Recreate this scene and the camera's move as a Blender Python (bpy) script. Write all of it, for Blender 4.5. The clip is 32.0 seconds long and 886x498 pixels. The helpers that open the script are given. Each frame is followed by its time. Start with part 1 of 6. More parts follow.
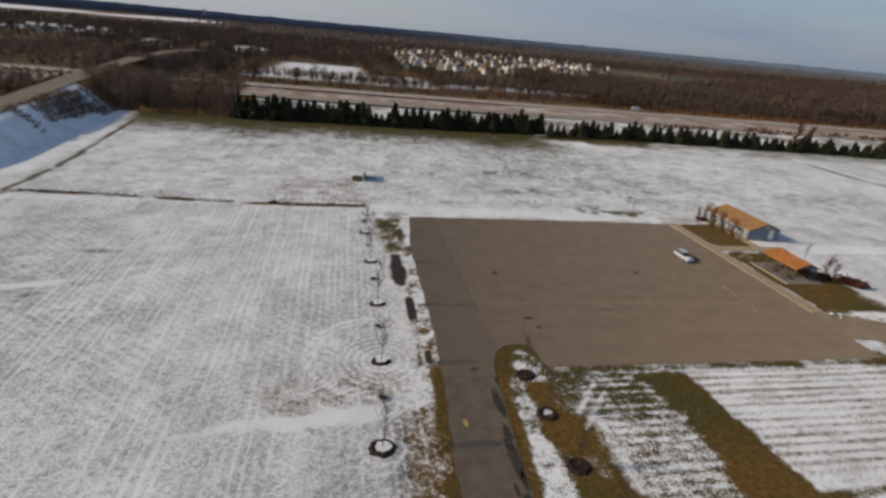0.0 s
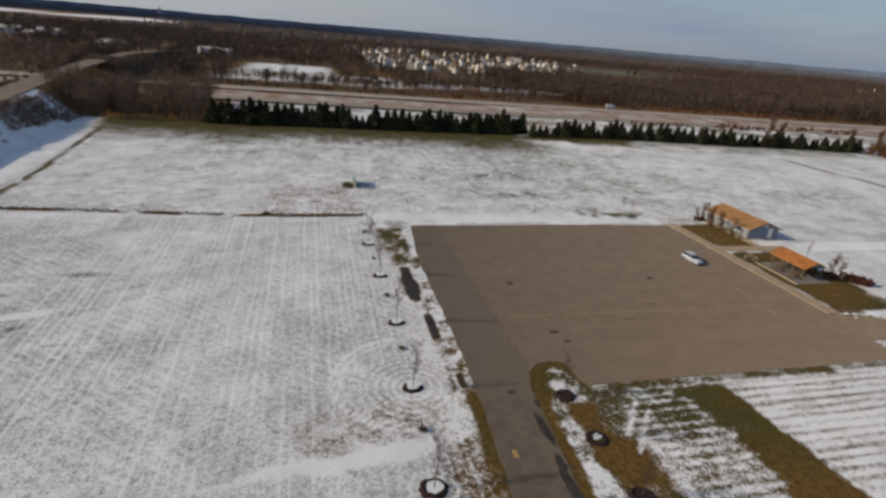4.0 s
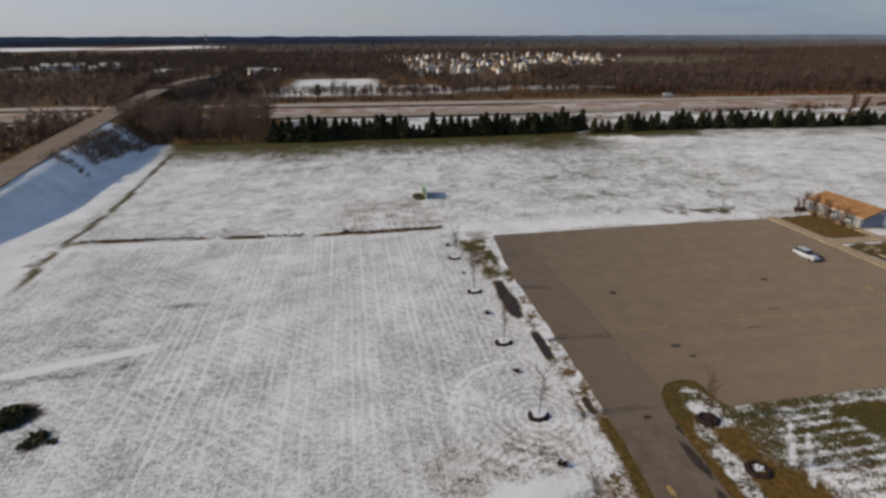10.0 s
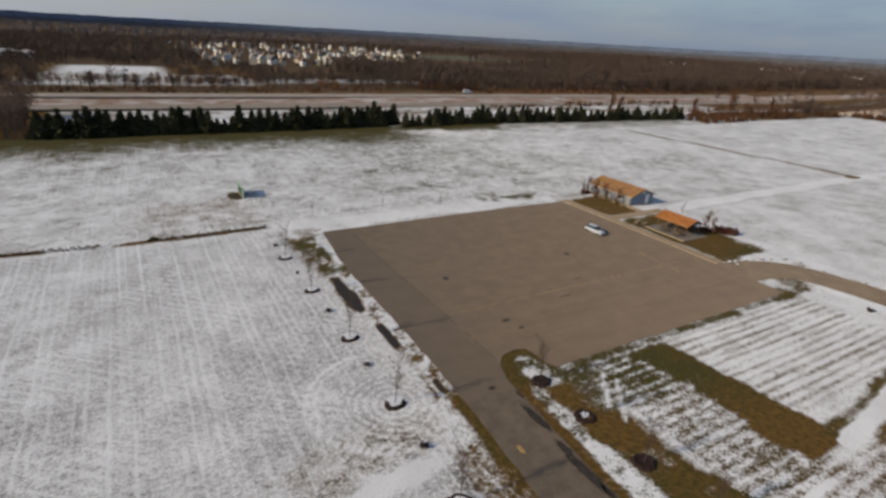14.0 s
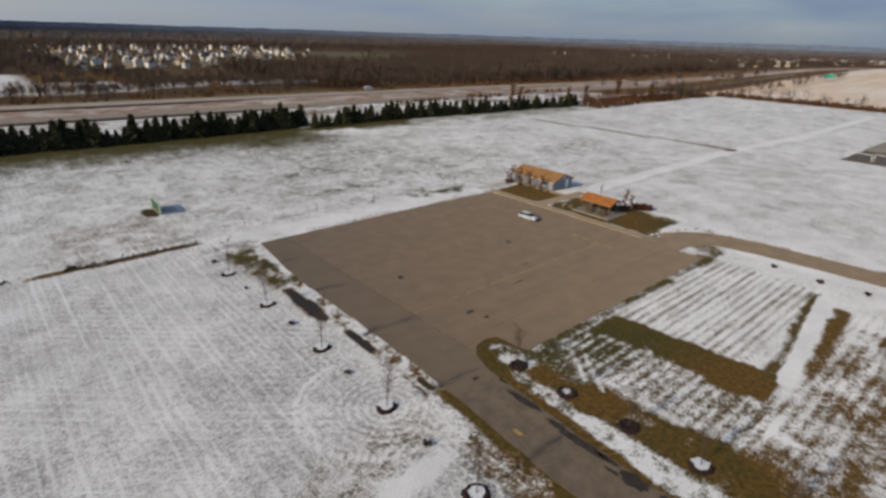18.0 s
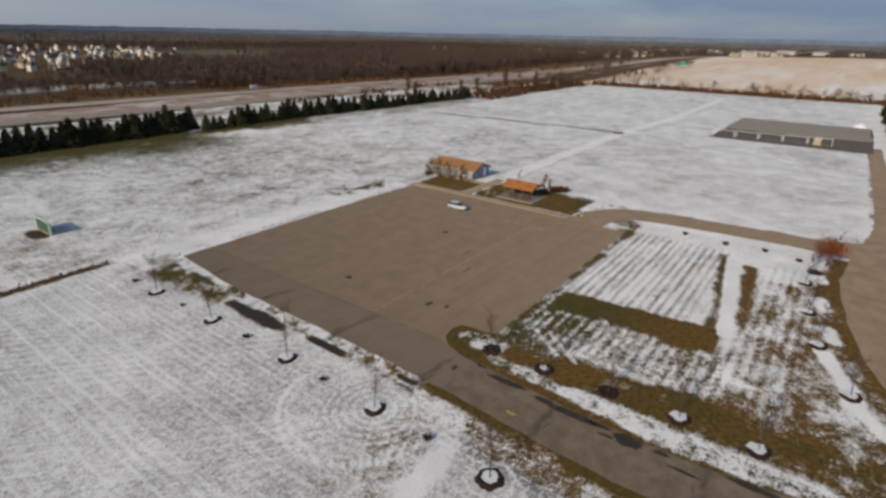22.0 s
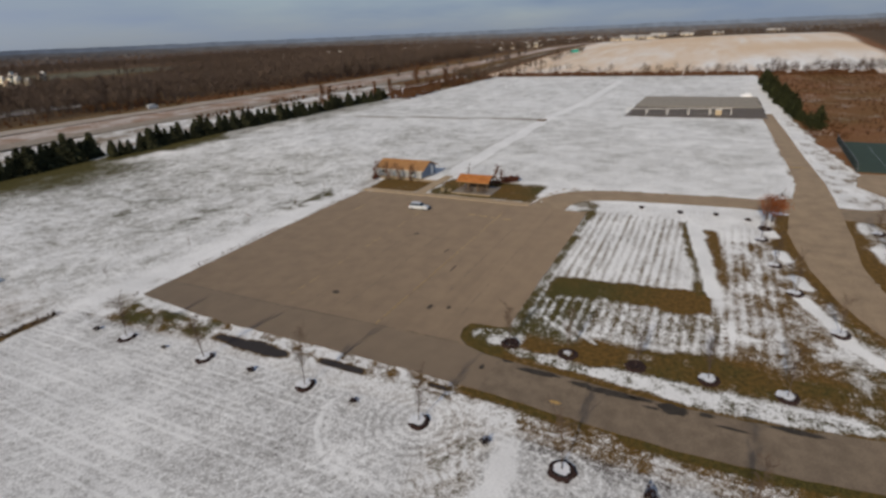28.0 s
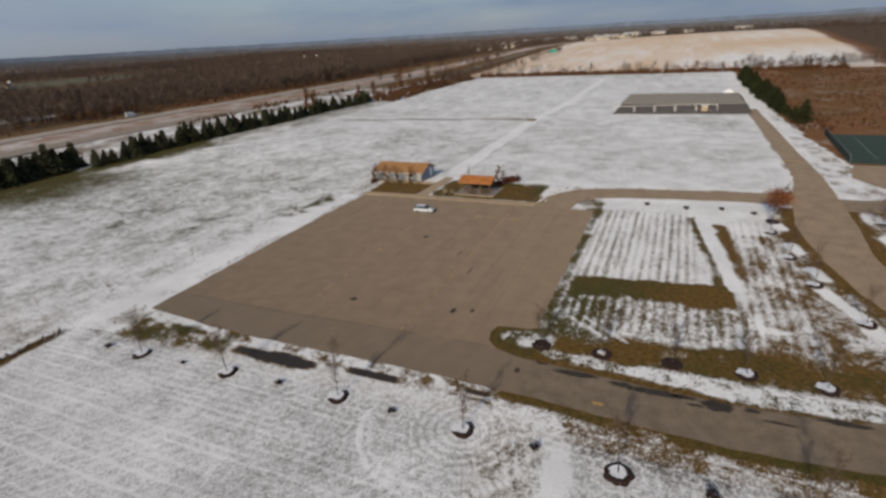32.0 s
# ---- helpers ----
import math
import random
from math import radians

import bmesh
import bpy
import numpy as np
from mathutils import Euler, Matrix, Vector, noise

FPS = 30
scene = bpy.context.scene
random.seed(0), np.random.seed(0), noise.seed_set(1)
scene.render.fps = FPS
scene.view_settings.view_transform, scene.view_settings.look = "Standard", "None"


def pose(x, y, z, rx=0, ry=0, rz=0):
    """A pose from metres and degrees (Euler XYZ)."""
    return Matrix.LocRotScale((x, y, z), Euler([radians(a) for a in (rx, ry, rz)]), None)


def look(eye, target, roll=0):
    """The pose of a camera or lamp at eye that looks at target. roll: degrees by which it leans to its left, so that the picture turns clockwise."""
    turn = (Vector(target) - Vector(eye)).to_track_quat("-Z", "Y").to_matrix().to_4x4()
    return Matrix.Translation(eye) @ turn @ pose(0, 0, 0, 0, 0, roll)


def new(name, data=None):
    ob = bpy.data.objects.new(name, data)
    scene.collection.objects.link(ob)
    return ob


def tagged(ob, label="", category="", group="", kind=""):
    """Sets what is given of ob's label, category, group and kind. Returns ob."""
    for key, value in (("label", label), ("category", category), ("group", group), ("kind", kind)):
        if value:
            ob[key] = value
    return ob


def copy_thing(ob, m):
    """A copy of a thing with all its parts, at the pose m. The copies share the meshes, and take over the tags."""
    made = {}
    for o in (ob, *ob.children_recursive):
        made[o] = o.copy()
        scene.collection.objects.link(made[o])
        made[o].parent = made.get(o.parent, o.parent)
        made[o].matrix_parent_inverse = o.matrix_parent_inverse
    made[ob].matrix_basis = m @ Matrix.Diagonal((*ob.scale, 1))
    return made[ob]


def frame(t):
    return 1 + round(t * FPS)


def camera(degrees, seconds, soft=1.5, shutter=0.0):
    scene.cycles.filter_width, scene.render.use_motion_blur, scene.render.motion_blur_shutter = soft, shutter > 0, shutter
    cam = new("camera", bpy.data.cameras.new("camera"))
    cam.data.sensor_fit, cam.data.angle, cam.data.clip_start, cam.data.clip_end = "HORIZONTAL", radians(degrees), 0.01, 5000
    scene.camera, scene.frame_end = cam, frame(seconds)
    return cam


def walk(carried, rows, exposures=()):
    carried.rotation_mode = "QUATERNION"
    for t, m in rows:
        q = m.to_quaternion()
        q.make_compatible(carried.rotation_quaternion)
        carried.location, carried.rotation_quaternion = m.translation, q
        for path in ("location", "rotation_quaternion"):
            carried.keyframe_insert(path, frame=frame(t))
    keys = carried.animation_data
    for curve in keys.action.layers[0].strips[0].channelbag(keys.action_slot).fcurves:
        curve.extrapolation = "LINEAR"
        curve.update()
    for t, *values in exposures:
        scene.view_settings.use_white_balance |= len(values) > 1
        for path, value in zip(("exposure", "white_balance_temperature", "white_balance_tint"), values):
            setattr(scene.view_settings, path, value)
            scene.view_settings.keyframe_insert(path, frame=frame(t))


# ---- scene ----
cam = camera(79.57, 32.0, soft=2.85)
PATH = [
    (0, (-4.50, -51.09, 34.81), (6.63, 3.43, 12.38), 5.29),
    (0.5, (-5.22, -50.46, 34.88), (6.16, 4.00, 12.41), 5.74),
    (1, (-6.01, -49.83, 34.92), (6.89, 4.30, 12.47), 5.95),
    (1.5, (-6.75, -49.18, 34.95), (7.76, 4.55, 12.54), 5.69),
    (2, (-7.47, -48.45, 34.93), (7.54, 5.15, 12.53), 5.21),
    (2.5, (-8.18, -47.82, 34.99), (6.62, 5.85, 12.61), 4.90),
    (4.5, (-11.07, -45.03, 34.69), (3.20, 8.84, 12.45), 5.12),
    (5, (-11.72, -44.29, 34.57), (0.00, 10.17, 12.26), 5.27),
    (5.5, (-12.48, -43.55, 34.48), (-3.00, 11.31, 12.11), 5.44),
    (6, (-13.25, -42.94, 34.46), (-4.75, 12.09, 12.11), 3.96),
    (6.5, (-14.02, -42.35, 34.56), (-5.01, 12.62, 12.26), 5.35),
    (7, (-14.82, -41.75, 34.65), (-5.86, 13.21, 12.33), 5.19),
    (7.5, (-15.57, -41.17, 34.65), (-7.33, 13.91, 12.33), 3.36),
    (7.6, (-15.70, -41.07, 34.62), (-8.34, 14.19, 12.44), 0.82),
    (7.7, (-15.83, -40.97, 34.59), (-8.88, 14.35, 12.42), -0.44),
    (7.8, (-15.95, -40.87, 34.56), (-11.16, 14.74, 12.54), -6.14),
    (7.9, (-16.06, -40.78, 34.53), (-13.26, 15.11, 12.87), -11.71),
    (8, (-16.17, -40.69, 34.50), (-14.57, 15.31, 13.01), -15.18),
    (8.2, (-16.30, -40.58, 34.51), (-14.79, 15.42, 13.02), -15.49),
    (8.3, (-16.36, -40.53, 34.52), (-13.73, 15.34, 12.81), -12.67),
    (8.5, (-16.46, -40.45, 34.54), (-10.38, 14.92, 12.25), -4.01),
    (9, (-16.48, -40.40, 34.65), (-8.80, 14.76, 12.33), -0.19),
    (9.5, (-16.47, -40.41, 34.67), (-8.23, 14.70, 12.41), -0.19),
    (10, (-16.50, -40.44, 34.67), (-7.02, 14.48, 12.44), -0.15),
    (10.5, (-16.50, -40.49, 34.74), (-5.72, 14.16, 12.43), 0.41),
    (11, (-16.54, -40.54, 34.73), (-3.06, 13.52, 12.48), 4.24),
    (11.5, (-16.69, -40.53, 34.69), (-0.50, 12.80, 12.48), 4.96),
    (12, (-17.01, -40.42, 34.63), (2.93, 11.61, 12.39), 4.70),
    (12.5, (-17.39, -40.31, 34.57), (6.04, 10.23, 12.29), 4.18),
    (13, (-17.92, -40.16, 34.64), (8.54, 8.82, 12.25), 3.55),
    (13.5, (-18.50, -39.96, 34.61), (9.33, 8.28, 12.29), 3.23),
    (15.5, (-21.31, -38.74, 34.80), (9.92, 7.31, 12.36), 3.04),
    (16, (-22.06, -38.24, 34.81), (10.69, 6.74, 12.36), 2.40),
    (16.5, (-22.89, -37.72, 34.82), (11.33, 6.16, 12.39), 1.99),
    (17, (-23.71, -37.18, 34.89), (11.95, 5.55, 12.48), 1.92),
    (17.5, (-24.53, -36.66, 34.94), (12.21, 5.16, 12.56), 1.82),
    (18, (-25.25, -36.11, 34.95), (11.81, 5.44, 12.57), 1.78),
    (18.5, (-25.98, -35.50, 34.94), (11.10, 6.01, 12.52), 1.76),
    (19, (-26.73, -34.83, 34.84), (11.10, 6.00, 12.45), 2.25),
    (19.5, (-27.43, -34.10, 34.65), (12.09, 5.10, 12.27), 2.69),
    (20, (-28.08, -33.27, 34.47), (13.22, 4.02, 12.04), 1.69),
    (20.5, (-28.70, -32.50, 34.34), (13.81, 3.37, 11.84), 1.08),
    (21, (-29.30, -31.73, 34.17), (14.41, 2.70, 11.73), 1.34),
    (21.5, (-29.86, -30.89, 34.09), (14.71, 2.40, 11.60), 1.22),
    (22, (-30.42, -30.09, 34.02), (14.52, 2.71, 11.55), 1.14),
    (22.5, (-30.96, -29.20, 33.94), (14.32, 3.08, 11.41), 0.42),
    (23, (-31.52, -28.33, 33.74), (14.95, 2.26, 11.27), 0.30),
    (23.5, (-31.97, -27.43, 33.60), (16.06, 0.58, 11.07), 0.04),
    (24, (-32.47, -26.53, 33.50), (17.03, -1.21, 10.95), -0.58),
    (24.5, (-32.93, -25.58, 33.43), (16.95, -0.98, 10.92), -1.36),
    (26.5, (-33.97, -22.83, 33.60), (15.82, 1.89, 11.02), -1.86),
    (27, (-34.16, -22.12, 33.55), (15.60, 2.67, 10.99), -2.17),
    (27.5, (-34.32, -21.37, 33.49), (15.39, 3.54, 10.95), -2.56),
    (28, (-34.55, -20.57, 33.52), (15.21, 4.27, 11.01), -2.51),
    (28.5, (-34.76, -19.75, 33.66), (15.08, 4.88, 11.08), -2.29),
    (29, (-35.00, -18.92, 33.73), (14.91, 5.60, 11.21), -2.55),
    (29.1, (-35.03, -18.78, 33.73), (14.88, 5.83, 11.29), -3.26),
    (29.2, (-35.06, -18.64, 33.74), (14.02, 7.78, 11.52), -8.80),
    (29.3, (-35.08, -18.50, 33.75), (13.13, 9.75, 11.88), -14.01),
    (29.4, (-35.11, -18.36, 33.75), (12.21, 11.79, 12.49), -20.30),
    (29.5, (-35.13, -18.23, 33.76), (11.98, 12.36, 12.67), -21.57),
    (29.7, (-35.17, -18.00, 33.77), (13.80, 8.63, 11.59), -10.41),
    (29.8, (-35.19, -17.89, 33.78), (14.40, 7.38, 11.38), -6.74),
    (30, (-35.23, -17.68, 33.79), (15.02, 6.12, 11.24), -3.69),
    (30.5, (-35.30, -17.17, 33.75), (15.43, 5.57, 11.17), -3.33),
    (31, (-35.44, -16.60, 33.64), (15.32, 6.11, 11.09), -3.21),
    (31.5, (-35.57, -15.91, 33.53), (15.16, 6.88, 11.02), -3.36),
    (32, (-35.75, -15.19, 33.46), (15.00, 7.65, 11.05), -3.40),
]
walk(cam, [(t, look(eye, target, roll)) for t, eye, target, roll in PATH])

# ---- light ----
SUN_ELEVATION, SUN_FROM = 27.0, (-1.0, 0.06)      # low winter sun in the west (-x)
world = bpy.data.worlds.new("world")
scene.world = world
world.use_nodes = True
wn = world.node_tree.nodes
wl = world.node_tree.links
wn.clear()
w_out = wn.new("ShaderNodeOutputWorld")
w_bg = wn.new("ShaderNodeBackground")
w_sky = wn.new("ShaderNodeTexSky")
w_sky.sky_type, w_sky.sun_disc = "NISHITA", False
w_sky.sun_elevation = radians(SUN_ELEVATION)
w_sky.sun_rotation = math.atan2(SUN_FROM[0], SUN_FROM[1])
w_sky.air_density, w_sky.dust_density, w_sky.ozone_density = 1.0, 0.9, 1.6
w_coord = wn.new("ShaderNodeTexCoord")
w_map = wn.new("ShaderNodeMapping")
w_map.inputs["Scale"].default_value = (1.3, 1.3, 7.0)
w_noise = wn.new("ShaderNodeTexNoise")
w_noise.inputs["Scale"].default_value = 1.6
w_noise.inputs["Detail"].default_value = 6.0
w_noise.inputs["Roughness"].default_value = 0.55
w_ramp = wn.new("ShaderNodeMapRange")
w_ramp.inputs["From Min"].default_value, w_ramp.inputs["From Max"].default_value = 0.30, 0.62
w_ramp.inputs["To Min"].default_value, w_ramp.inputs["To Max"].default_value = 0.60, 0.97
w_mix = wn.new("ShaderNodeMix")
w_mix.data_type = "RGBA"
w_side = wn.new("ShaderNodeMix")                          # thin cloud, brighter towards the sun
w_side.data_type = "RGBA"
w_side.inputs[6].default_value = (4.6, 4.95, 5.6, 1)
w_side.inputs[7].default_value = (1.85, 2.5, 3.75, 1)
w_turn = wn.new("ShaderNodeMapRange")
w_turn.interpolation_type = "SMOOTHSTEP"
for w_s, w_v in zip(w_turn.inputs[1:5], (-0.55, 1.10, 0.0, 1.0)):
    w_s.default_value = w_v
wl.new(w_coord.outputs["Generated"], w_map.inputs["Vector"])
wl.new(w_map.outputs["Vector"], w_noise.inputs["Vector"])
wl.new(w_noise.outputs["Fac"], w_ramp.inputs["Value"])
w_sep = wn.new("ShaderNodeSeparateXYZ")
w_high = wn.new("ShaderNodeMapRange")
w_high.interpolation_type = "SMOOTHSTEP"
for w_s, w_v in zip(w_high.inputs[1:5], (0.03, 0.26, 1.0, 0.08)):
    w_s.default_value = w_v
w_veil = wn.new("ShaderNodeMath")
w_veil.operation = "MULTIPLY"
wl.new(w_coord.outputs["Generated"], w_sep.inputs[0])
wl.new(w_sep.outputs["Z"], w_high.inputs["Value"])
wl.new(w_sep.outputs["X"], w_turn.inputs["Value"])
wl.new(w_turn.outputs["Result"], w_side.inputs[0])
wl.new(w_side.outputs[2], w_mix.inputs[7])
wl.new(w_ramp.outputs["Result"], w_veil.inputs[0])
wl.new(w_high.outputs["Result"], w_veil.inputs[1])
wl.new(w_veil.outputs[0], w_mix.inputs[0])
wl.new(w_sky.outputs["Color"], w_mix.inputs[6])
wl.new(w_mix.outputs[2], w_bg.inputs["Color"])
w_bg.inputs["Strength"].default_value = 0.094
wl.new(w_bg.outputs["Background"], w_out.inputs["Surface"])

sun = new("sun", bpy.data.lights.new("sun", "SUN"))
sun.data.energy, sun.data.angle, sun.data.color = 3.0, radians(1.2), (1.0, 0.85, 0.63)
sun_away = Vector((-SUN_FROM[0], -SUN_FROM[1], -math.tan(radians(SUN_ELEVATION)) * math.hypot(*SUN_FROM)))
sun.matrix_world = look((0, 0, 60), Vector((0, 0, 60)) + sun_away)
scene.view_settings.exposure = 0.0


# ---- node helpers ----
class Net:
    """A small writer of node materials."""

    def __init__(self, name):
        self.m = bpy.data.materials.new(name)
        self.m.use_nodes = True
        self.t = self.m.node_tree
        self.bsdf = self.t.nodes["Principled BSDF"]
        self.matt = 0.0
        self.pos = self.t.nodes.new("ShaderNodeNewGeometry").outputs["Position"]

    def put(self, socket, value):
        if hasattr(value, "is_output"):
            self.t.links.new(value, socket)
        elif isinstance(value, (tuple, list)) and len(value) == 3 and socket.type == "RGBA":
            socket.default_value = (*value, 1)
        else:
            socket.default_value = value

    def math(self, op, a, b=0.0, c=0.0, clamp=False):
        n = self.t.nodes.new("ShaderNodeMath")
        n.operation, n.use_clamp = op, clamp
        for s, v in zip(n.inputs, (a, b, c)):
            self.put(s, v)
        return n.outputs[0]

    def add(self, a, b):
        return self.math("ADD", a, b)

    def mul(self, a, b):
        return self.math("MULTIPLY", a, b)

    def noise(self, scale, detail=3.0, rough=0.55, stretch=None, vector=None, out="Fac"):
        n = self.t.nodes.new("ShaderNodeTexNoise")
        v = vector or self.pos
        if stretch:
            mp = self.t.nodes.new("ShaderNodeMapping")
            mp.inputs["Scale"].default_value = stretch
            self.t.links.new(v, mp.inputs["Vector"])
            v = mp.outputs["Vector"]
        self.t.links.new(v, n.inputs["Vector"])
        n.inputs["Scale"].default_value = scale
        n.inputs["Detail"].default_value = detail
        n.inputs["Roughness"].default_value = rough
        return n.outputs[out]

    def ramp(self, v, a, b, lo=0.0, hi=1.0, smooth=True):
        n = self.t.nodes.new("ShaderNodeMapRange")
        n.interpolation_type = "SMOOTHSTEP" if smooth else "LINEAR"
        for s, x in zip(n.inputs, (v, a, b, lo, hi)):
            self.put(s, x)
        return n.outputs[0]

    def mix(self, f, a, b):
        n = self.t.nodes.new("ShaderNodeMix")
        n.data_type = "RGBA"
        self.put(n.inputs[0], f)
        self.put(n.inputs[6], a)
        self.put(n.inputs[7], b)
        return n.outputs[2]

    def attr(self, name):
        n = self.t.nodes.new("ShaderNodeAttribute")
        n.attribute_name = name
        return n.outputs["Fac"]

    def axes(self):
        n = self.t.nodes.new("ShaderNodeSeparateXYZ")
        self.t.links.new(self.pos, n.inputs[0])
        return n.outputs

    def island(self):
        return self.t.nodes.new("ShaderNodeNewGeometry").outputs["Random Per Island"]

    def random(self):
        return self.t.nodes.new("ShaderNodeObjectInfo").outputs["Random"]

    def local(self):
        return self.t.nodes.new("ShaderNodeTexCoord").outputs["Object"]

    def bump(self, height, strength=0.3, distance=0.05):
        n = self.t.nodes.new("ShaderNodeBump")
        n.inputs["Strength"].default_value = strength
        n.inputs["Distance"].default_value = distance
        self.put(n.inputs["Height"], height)
        self.t.links.new(n.outputs[0], self.bsdf.inputs["Normal"])

    def done(self, color, rough=0.8, metal=0.0, spec=0.3):
        self.put(self.bsdf.inputs["Base Color"], color)
        self.put(self.bsdf.inputs["Roughness"], rough)
        self.put(self.bsdf.inputs["Metallic"], metal)
        self.put(self.bsdf.inputs["Specular IOR Level"], spec)
        self.put(self.bsdf.inputs["Diffuse Roughness"], self.matt)
        return self.m


def plain(name, color, rough=0.7, metal=0.0, vary=0.25, scale=2.0, spec=0.3, matt=0.0):
    """A surface of one colour with grain and wear at two scales."""
    n = Net(name)
    dark = tuple(c * (1 - vary) for c in color)
    light = tuple(min(1, c * (1 + vary)) for c in color)
    v = n.add(n.mul(n.noise(scale, 4), 0.6), n.mul(n.noise(scale * 9, 3), 0.4))
    n.bump(n.noise(scale * 12, 3), 0.15, 0.02)
    n.matt = matt
    return n.done(n.mix(n.ramp(v, 0.3, 0.7), dark, light), rough, metal, spec)


def per_piece(name, dark, light, rough=0.9, spec=0.1, grain=3.0):
    """Foliage and twigs: each piece and each plant a little different."""
    n = Net(name)
    v = n.add(n.mul(n.island(), 0.6), n.mul(n.random(), 0.4))
    v = n.add(n.mul(v, 0.7), n.mul(n.noise(grain, 2), 0.3))
    return n.done(n.mix(n.ramp(v, 0.2, 0.8), dark, light), rough, 0.0, spec)


# ---- materials ----
def ground_material():
    n = Net("snowy_grass")
    cover, tone, row_x, row_y, fine = n.attr("cover"), n.attr("tone"), n.attr("row_x"), n.attr("row_y"), n.attr("fine")
    arc, arc_w = n.attr("arc"), n.attr("arc_w")
    x, y, z = n.axes()
    clump = n.noise(1.7, 4, 0.6)
    tuft = n.noise(4.2, 4, 0.7)
    drift = n.noise(0.14, 4, 0.55)
    patch = n.noise(0.42, 4, 0.6)
    wob = n.mul(n.add(n.noise(0.12, 2), -0.5), 0.8)
    # mowing rows, running north (vary with x) or east (vary with y), and in rings round the trees
    sx = n.math("SINE", n.mul(n.add(x, wob), 2 * math.pi / 0.96))
    line_x = n.mul(n.ramp(sx, -0.2, 1.0), n.ramp(n.noise(1.0, 2, 0.5, (0.9, 0.03, 1)), 0.42, 0.66))
    across = n.math("SINE", n.mul(n.add(n.add(n.mul(x, 0.64), n.mul(y, 0.77)), n.mul(wob, 0.8)), 2 * math.pi / 1.25))
    line_x = n.add(line_x, n.mul(n.mul(n.ramp(across, 0.1, 1.0), n.ramp(n.noise(0.09, 2), 0.45, 0.6)), 0.55))
    streak_x = n.add(n.mul(n.noise(1.0, 4, 0.65, (1.3, 0.045, 1)), 1.4), -0.7)
    sy = n.math("SINE", n.mul(n.add(y, n.mul(wob, 0.45)), 2 * math.pi / 1.22))
    streak_y = n.add(n.mul(n.noise(1.0, 4, 0.65, (0.06, 0.95, 1)), 1.7), -0.85)
    ring = n.math("SINE", n.mul(n.add(arc, n.mul(wob, 0.15)), 2 * math.pi / 0.92))
    v = n.add(cover, n.mul(fine, n.add(n.mul(n.add(clump, -0.5), 1.0), n.mul(n.add(tuft, -0.5), 1.5))))
    v = n.add(v, n.mul(n.add(drift, -0.5), 0.24))
    v = n.add(v, n.mul(fine, n.mul(n.add(patch, -0.5), 0.55)))
    v = n.add(v, n.mul(row_x, n.add(n.mul(line_x, 0.25), n.mul(streak_x, 0.24))))
    v = n.add(v, n.mul(row_y, n.add(n.mul(sy, n.ramp(patch, 0.3, 0.7, 0.10, 0.36)), n.mul(streak_y, 0.72))))
    v = n.add(v, n.mul(arc_w, n.mul(ring, n.mul(n.ramp(clump, 0.3, 0.65), 0.13))))
    blur = n.ramp(fine, 0.64, 1.0, 0.37, 0.33)
    snow = n.ramp(v, n.math("SUBTRACT", 0.51, blur), n.add(0.51, blur))
    green = n.mix(n.ramp(tuft, 0.3, 0.7), (0.030, 0.029, 0.008), (0.100, 0.082, 0.019))
    brown = n.mix(n.ramp(clump, 0.3, 0.7), (0.080, 0.046, 0.012), (0.170, 0.096, 0.022))
    rust = n.mix(n.ramp(clump, 0.3, 0.7), (0.115, 0.050, 0.019), (0.260, 0.122, 0.048))
    grass = n.mix(n.ramp(n.add(tone, n.mul(n.add(clump, -0.5), 0.6)), 0.2, 0.8), green, brown)
    grass = n.mix(n.ramp(tone, 1.25, 1.75), grass, rust)
    straw = n.mix(n.ramp(clump, 0.3, 0.7), (0.60, 0.44, 0.30), (0.74, 0.58, 0.43))
    grass = n.mix(n.ramp(tone, 2.25, 2.75), grass, straw)
    soil = n.mix(clump, (0.024, 0.021, 0.022), (0.056, 0.049, 0.050))
    grass = n.mix(n.ramp(n.attr("soil"), 0.3, 0.7), grass, soil)
    white = n.mix(n.ramp(n.add(n.mul(drift, 0.5), n.mul(tuft, 0.5)), 0.3, 0.7), (0.70, 0.698, 0.702), (0.93, 0.926, 0.926))
    n.matt = 0.08
    n.bump(n.add(n.mul(snow, 0.6), n.mul(tuft, 0.5)), 0.28, 0.08)
    return n.done(n.mix(snow, grass, white), n.ramp(snow, 0, 1, 0.95, 0.6), 0.0, 0.2)


